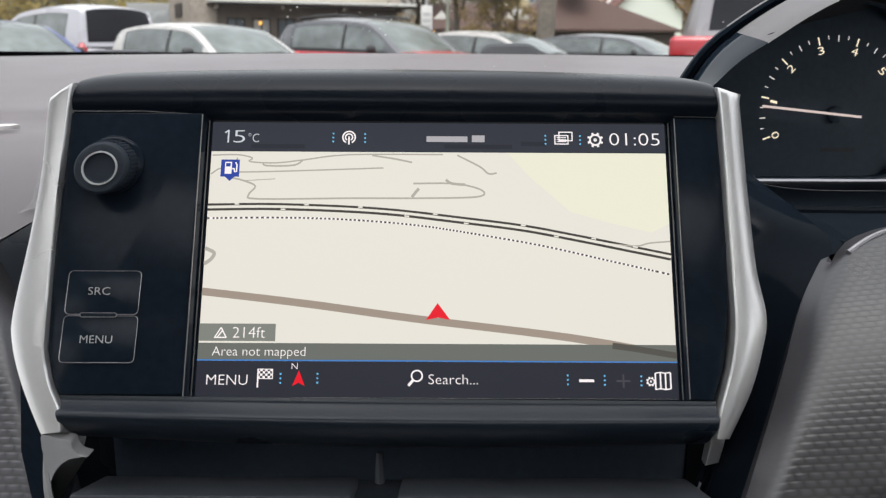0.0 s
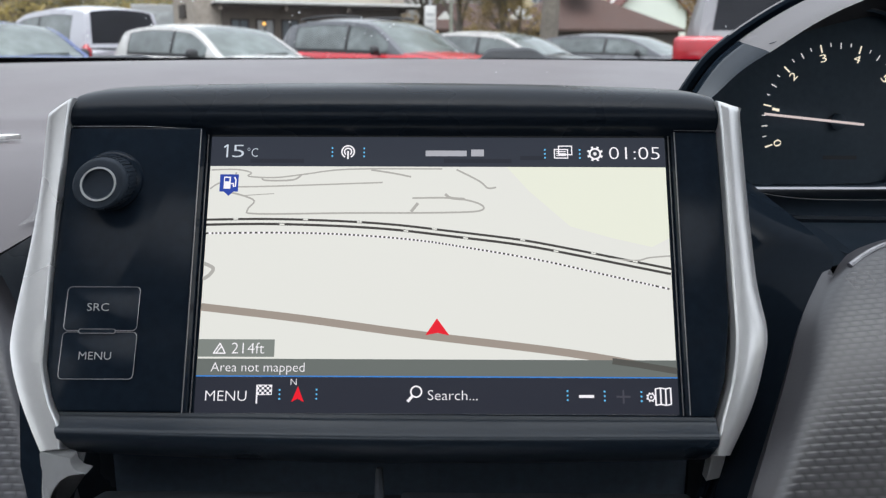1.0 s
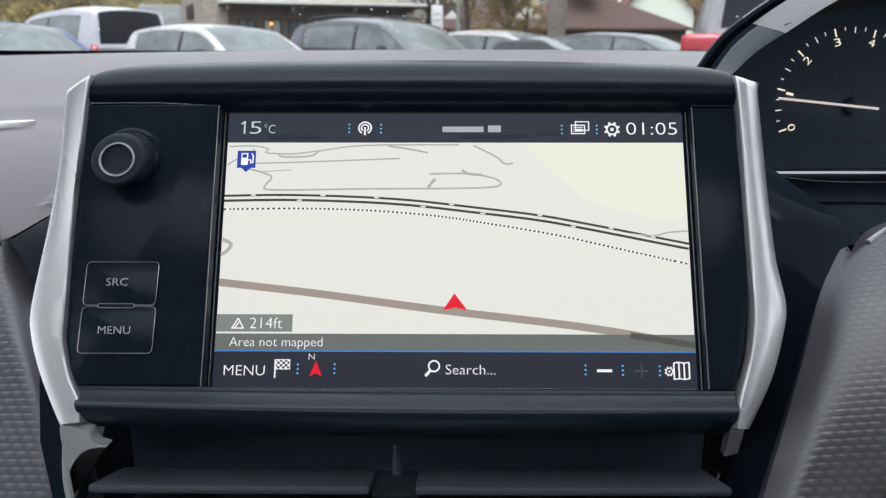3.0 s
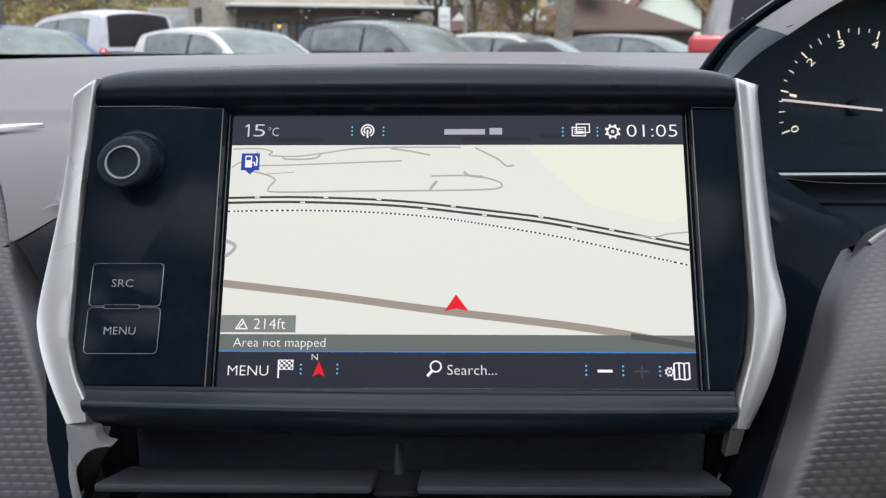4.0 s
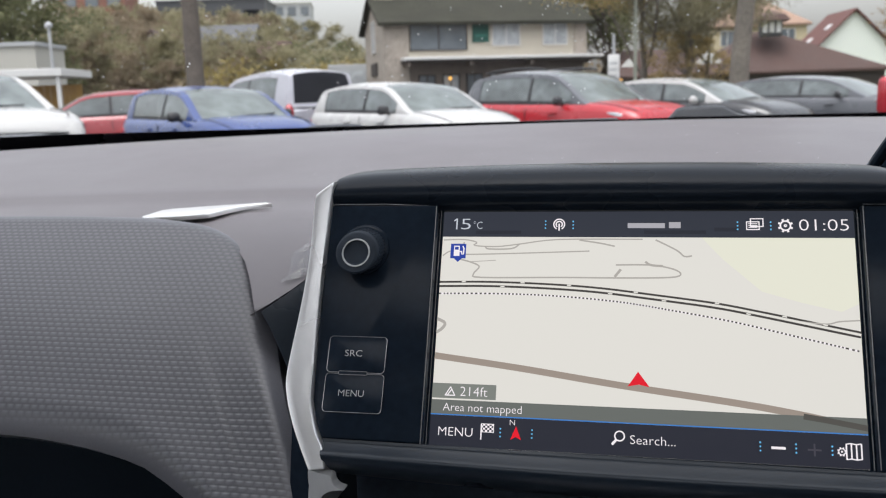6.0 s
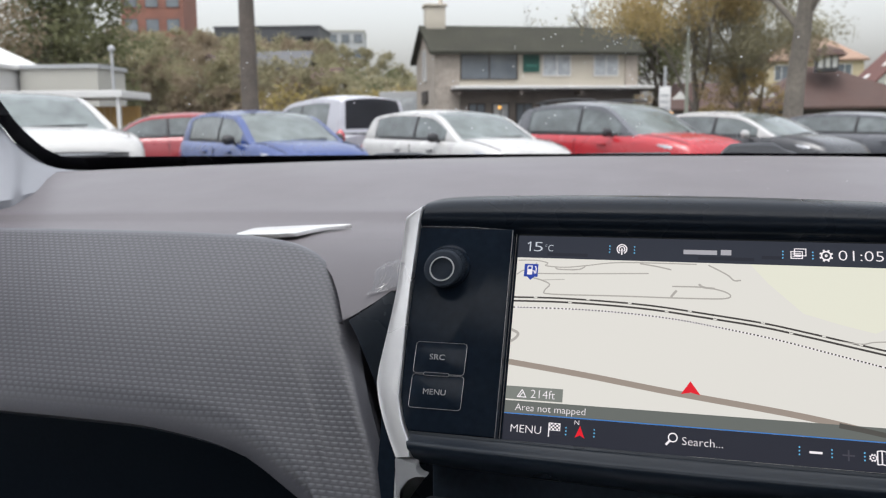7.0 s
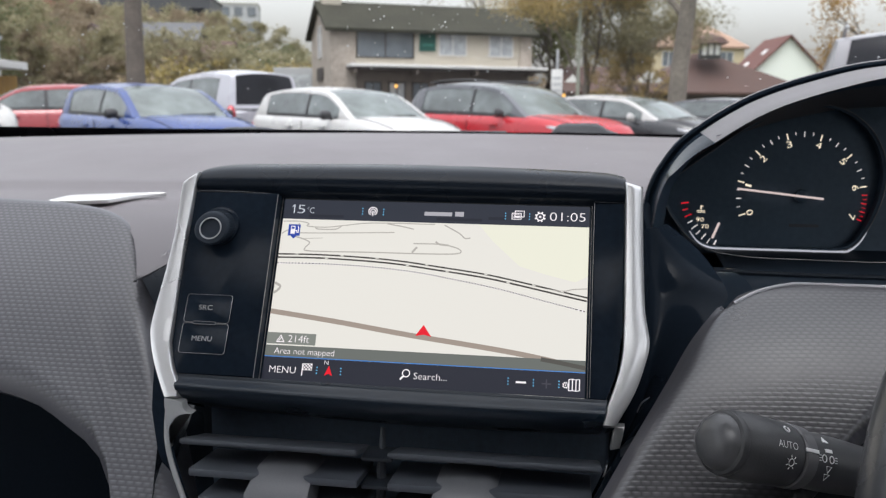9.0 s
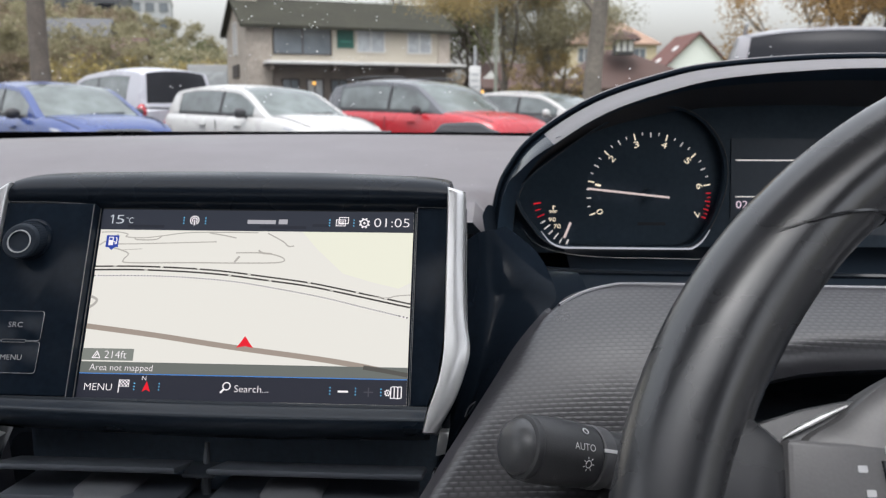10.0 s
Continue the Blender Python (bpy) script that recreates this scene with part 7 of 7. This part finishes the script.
def tree(label, x, y, h, r, fork, spread, bark, leaf, nleaf, size, seed, lean=0.0, twigs=3, branch=0.62, clump=0.34):
    """A tapered trunk that forks into limbs and twigs, with an open crown."""
    rng = random.Random(seed)
    z0 = ground_z(x, y)
    t = thing("tree", label, "tree", (x, y, z0))
    bm = tube([(x, y, z0 - 0.2), (x, y, z0 + 0.3), (x + lean * 0.3, y, z0 + fork * 0.5), (x + lean, y, z0 + fork)], [r * 1.5, r * 1.12, r, r * 0.82], 14)
    tips = []

    def limb(p, d, length, rad, depth):
        n = 5
        pts, q, dd = [p], p.copy(), d.copy()
        for i in range(n):
            dd = (dd + Vector((rng.gauss(0, 0.16), rng.gauss(0, 0.16), rng.gauss(0.05, 0.12)))).normalized()
            q = q + dd * length / n
            pts.append(q.copy())
        tube(pts, [rad * (1 - 0.62 * i / n) for i in range(n + 1)], 7 if depth < 2 else 5, bm=bm)
        if depth >= twigs:
            tips.extend((q, pts[4], pts[3], pts[2]))
            return
        for k in range(rng.choice((3, 3, 4)) if depth else 4):
            i = rng.randint(2, n)
            nd = (dd + Vector((rng.uniform(-1, 1), rng.uniform(-1, 1), rng.uniform(-0.35, 0.7))) * 0.95).normalized()
            limb(pts[i], nd, length * rng.uniform(0.5, 0.72), rad * 0.45, depth + 1)
    top = Vector((x + lean, y, z0 + fork))
    for k in range(5):
        a = 2 * math.pi * k / 5 + rng.uniform(-0.4, 0.4)
        d = Vector((math.cos(a) * spread, math.sin(a) * spread, 1)).normalized() if k else Vector((0.05, 0, 1))
        limb(top - Vector((0, 0, fork * 0.12 * (k % 3))), d, (h - fork) * rng.uniform(0.5, 0.68), r * (branch if k else 0.75), 0)
    part("trunk", bm, bark, t, "bare tapered trunk and limbs")
    if nleaf:
        per = max(1, nleaf // max(1, len(tips)))
        foliage("crown", [(p, per, clump) for p in tips], size, leaf, seed + 7, t, "thin uneven autumn crown")
    return t


tree("large bare tree with dark trunk behind the cars", -12.75, 23.9, 13.5, 0.255, 6.6, 0.95, BARK, BROWNL, 0, 0.1, 11, branch=0.30, twigs=4)
tree("tall tree with pale trunk and thin autumn leaves", 3.10, 27.3, 12, 0.27, 4.9, 0.85, PALEBARK, AUTUMN, 2600, 0.07, 23, lean=0.3, branch=0.42, twigs=4)
tree("autumn tree with olive and yellow leaves", 0.55, 38.0, 10.5, 0.17, 2.3, 0.55, PALEBARK, GOLDOLIVE, 46000, 0.055, 31, twigs=3, branch=0.40)
tree("autumn tree with dull olive leaves", 2.5, 40.0, 10, 0.15, 2.2, 0.55, PALEBARK, OLIVE, 36000, 0.055, 37, branch=0.40)
tree("olive-leaved tree beside the sign", 2.9, 37.0, 5.6, 0.11, 1.4, 0.8, PALEBARK, OLIVE, 22000, 0.05, 41, branch=0.4)
tree("golden autumn tree behind the parked car", 17.2, 43.0, 9.5, 0.3, 2.4, 0.9, BARK, AUTUMN, 32000, 0.07, 43)
tree("golden autumn tree at the car park's edge", 22.0, 42.0, 10, 0.3, 2.2, 0.9, BARK, AUTUMN, 32000, 0.07, 47)
tree("leafless tree behind the roof", -6.5, 62.0, 9.5, 0.25, 3.5, 0.9, BARK, OLIVE, 1500, 0.12, 53)
tree("dark evergreen behind the roof", -1.5, 66.0, 8.8, 0.25, 3.0, 0.6, BARK, GREENL, 5000, 0.2, 59)

# hillside woods and scrub
rng = random.Random(77)


def thicket(name, label, spots, size, m, seed):
    pts = []
    for x, y, h, w, n in spots:
        z0 = ground_z(x, y)
        for _ in range(max(3, n // 40)):
            a, rr, hh = rng.uniform(0, 6.28), rng.uniform(0, 1) ** 0.5, rng.uniform(0.05, 1)
            k = math.sqrt(max(0.05, 1 - (hh - 0.35) ** 2 / 0.45))
            pts.append(((x + w * rr * k * math.cos(a), y + w * rr * k * math.sin(a), z0 + h * hh), 40, w * 0.16))
    ob = foliage(name, pts, size, m, seed)
    return tagged(ob, label, "shrubs", kind="stuff")


def spots(n, x0, x1, y0, y1, h0, h1, w0, w1, leafn):
    return [(rng.uniform(x0, x1), rng.uniform(y0, y1), rng.uniform(h0, h1), rng.uniform(w0, w1), leafn) for _ in range(n)]


thicket("woodland", "olive-brown hillside woodland", spots(46, -75, -22, 61, 80, 2.0, 4.2, 2.5, 4.0, 1700), 0.15, OLIVE, 1)
thicket("woodland", "brown autumn hillside woodland", spots(46, -75, -22, 61, 82, 2.0, 4.2, 2.5, 4.0, 1700), 0.15, BROWNL, 2)
thicket("woodland", "dark green hillside trees", spots(18, -75, -22, 62, 80, 2.5, 4.5, 2.0, 3.2, 1700), 0.15, GREENL, 3)
thicket("woodland", "olive trees in front of the hilltop blocks", spots(16, -60, -33, 84, 90, 1.2, 2.6, 2.2, 3.6, 1500), 0.15, OLIVE, 12)
thicket("woodland", "tall olive trees on the hill's shoulder", spots(12, -37.5, -31.0, 70, 79, 3.2, 5.0, 1.8, 2.6, 2000), 0.15, OLIVE, 13)
thicket("woodland", "tall brown trees on the hill's shoulder", spots(7, -36.0, -28.5, 68, 76, 2.0, 4.0, 1.8, 2.6, 1800), 0.15, BROWNL, 14)
thicket("woodland", "olive trees in front of the small houses", spots(15, -38, -23, 49, 55, 3.2, 5.2, 1.5, 2.3, 1500), 0.11, OLIVE, 15)
thicket("woodland", "brown trees in front of the small houses", spots(12, -38, -23, 48, 54, 2.6, 4.8, 1.4, 2.2, 1400), 0.11, BROWNL, 16)
thicket("scrub", "yellow autumn scrub below the hill", spots(24, -27, -18.5, 46, 60, 1.8, 4.2, 1.4, 2.4, 900), 0.13, YELLOW, 4)
thicket("hedge", "olive hedge behind the parked cars", spots(30, -34, -14.5, 40, 50, 1.2, 2.2, 1.0, 1.8, 700), 0.11, OLIVE, 5)
thicket("scrub", "brown scrub behind the parked cars", spots(22, -36, -18, 42, 56, 1.8, 3.4, 1.4, 2.6, 800), 0.13, BROWNL, 6)
thicket("woodland", "tall olive-green trees beside the flat-roofed building", spots(6, -39.5, -32.5, 43, 48, 9.0, 12.5, 2.0, 3.0, 2600), 0.16, GREENL, 7)
thicket("woodland", "tall brown tree beside the flat-roofed building", spots(5, -46, -37, 40, 48, 8.5, 11.5, 2.2, 3.0, 2200), 0.16, BROWNL, 9)
thicket("woodland", "far treeline", spots(30, -30, 60, 110, 150, 3, 6, 4, 7, 600), 0.4, BROWNL, 8)
rng = random.Random(91)
# crowns that half hide the hilltop blocks and the small houses
thicket("woodland", "hazy olive trees before the hilltop blocks", [(-62 + 2.3 * k, 84 + rng.uniform(-1.5, 1.5), rng.uniform(4.3, 5.6), rng.uniform(1.8, 2.6), 2600) for k in range(12)], 0.16, OLIVE, 21)
thicket("woodland", "hazy brown trees before the hilltop blocks", [(-61 + 2.5 * k, 82 + rng.uniform(-1.5, 1.5), rng.uniform(3.6, 5.4), rng.uniform(1.8, 2.6), 2600) for k in range(12)], 0.16, BROWNL, 22)
thicket("woodland", "green trees on the hill's right shoulder", [(-35.5 + 2.0 * k, 84 + rng.uniform(-1.0, 1.0), (5.6, 5.4, 5.3, 5.2, 4.0, 3.0)[k], rng.uniform(1.3, 1.9), 1800) for k in range(6)], 0.15, OLIVE, 23)
thicket("woodland", "brown and olive crowns between the small houses", [(-36.4 + 1.15 * k, 50 + rng.uniform(-1.2, 1.2), rng.uniform(5.0, 6.8) - (0.7 if k > 11 else 0.0), rng.uniform(1.0, 1.6), 2000) for k in range(15)], 0.10, OLIVE, 24)
thicket("woodland", "bare brown crowns between the small houses", [(-35.6 + 1.6 * k, 49 + rng.uniform(-1.2, 1.2), rng.uniform(4.0, 6.0), rng.uniform(0.8, 1.3), 1000) for k in range(10)], 0.10, BROWNL, 25)
thicket("shrubs", "pale olive shrubs under the trees by the sign", [(1.0 + 0.42 * k, 36.4 + rng.uniform(-0.6, 0.6), rng.uniform(2.6, 4.0), rng.uniform(0.5, 0.9), 1200) for k in range(7)], 0.05, GOLDOLIVE, 26)
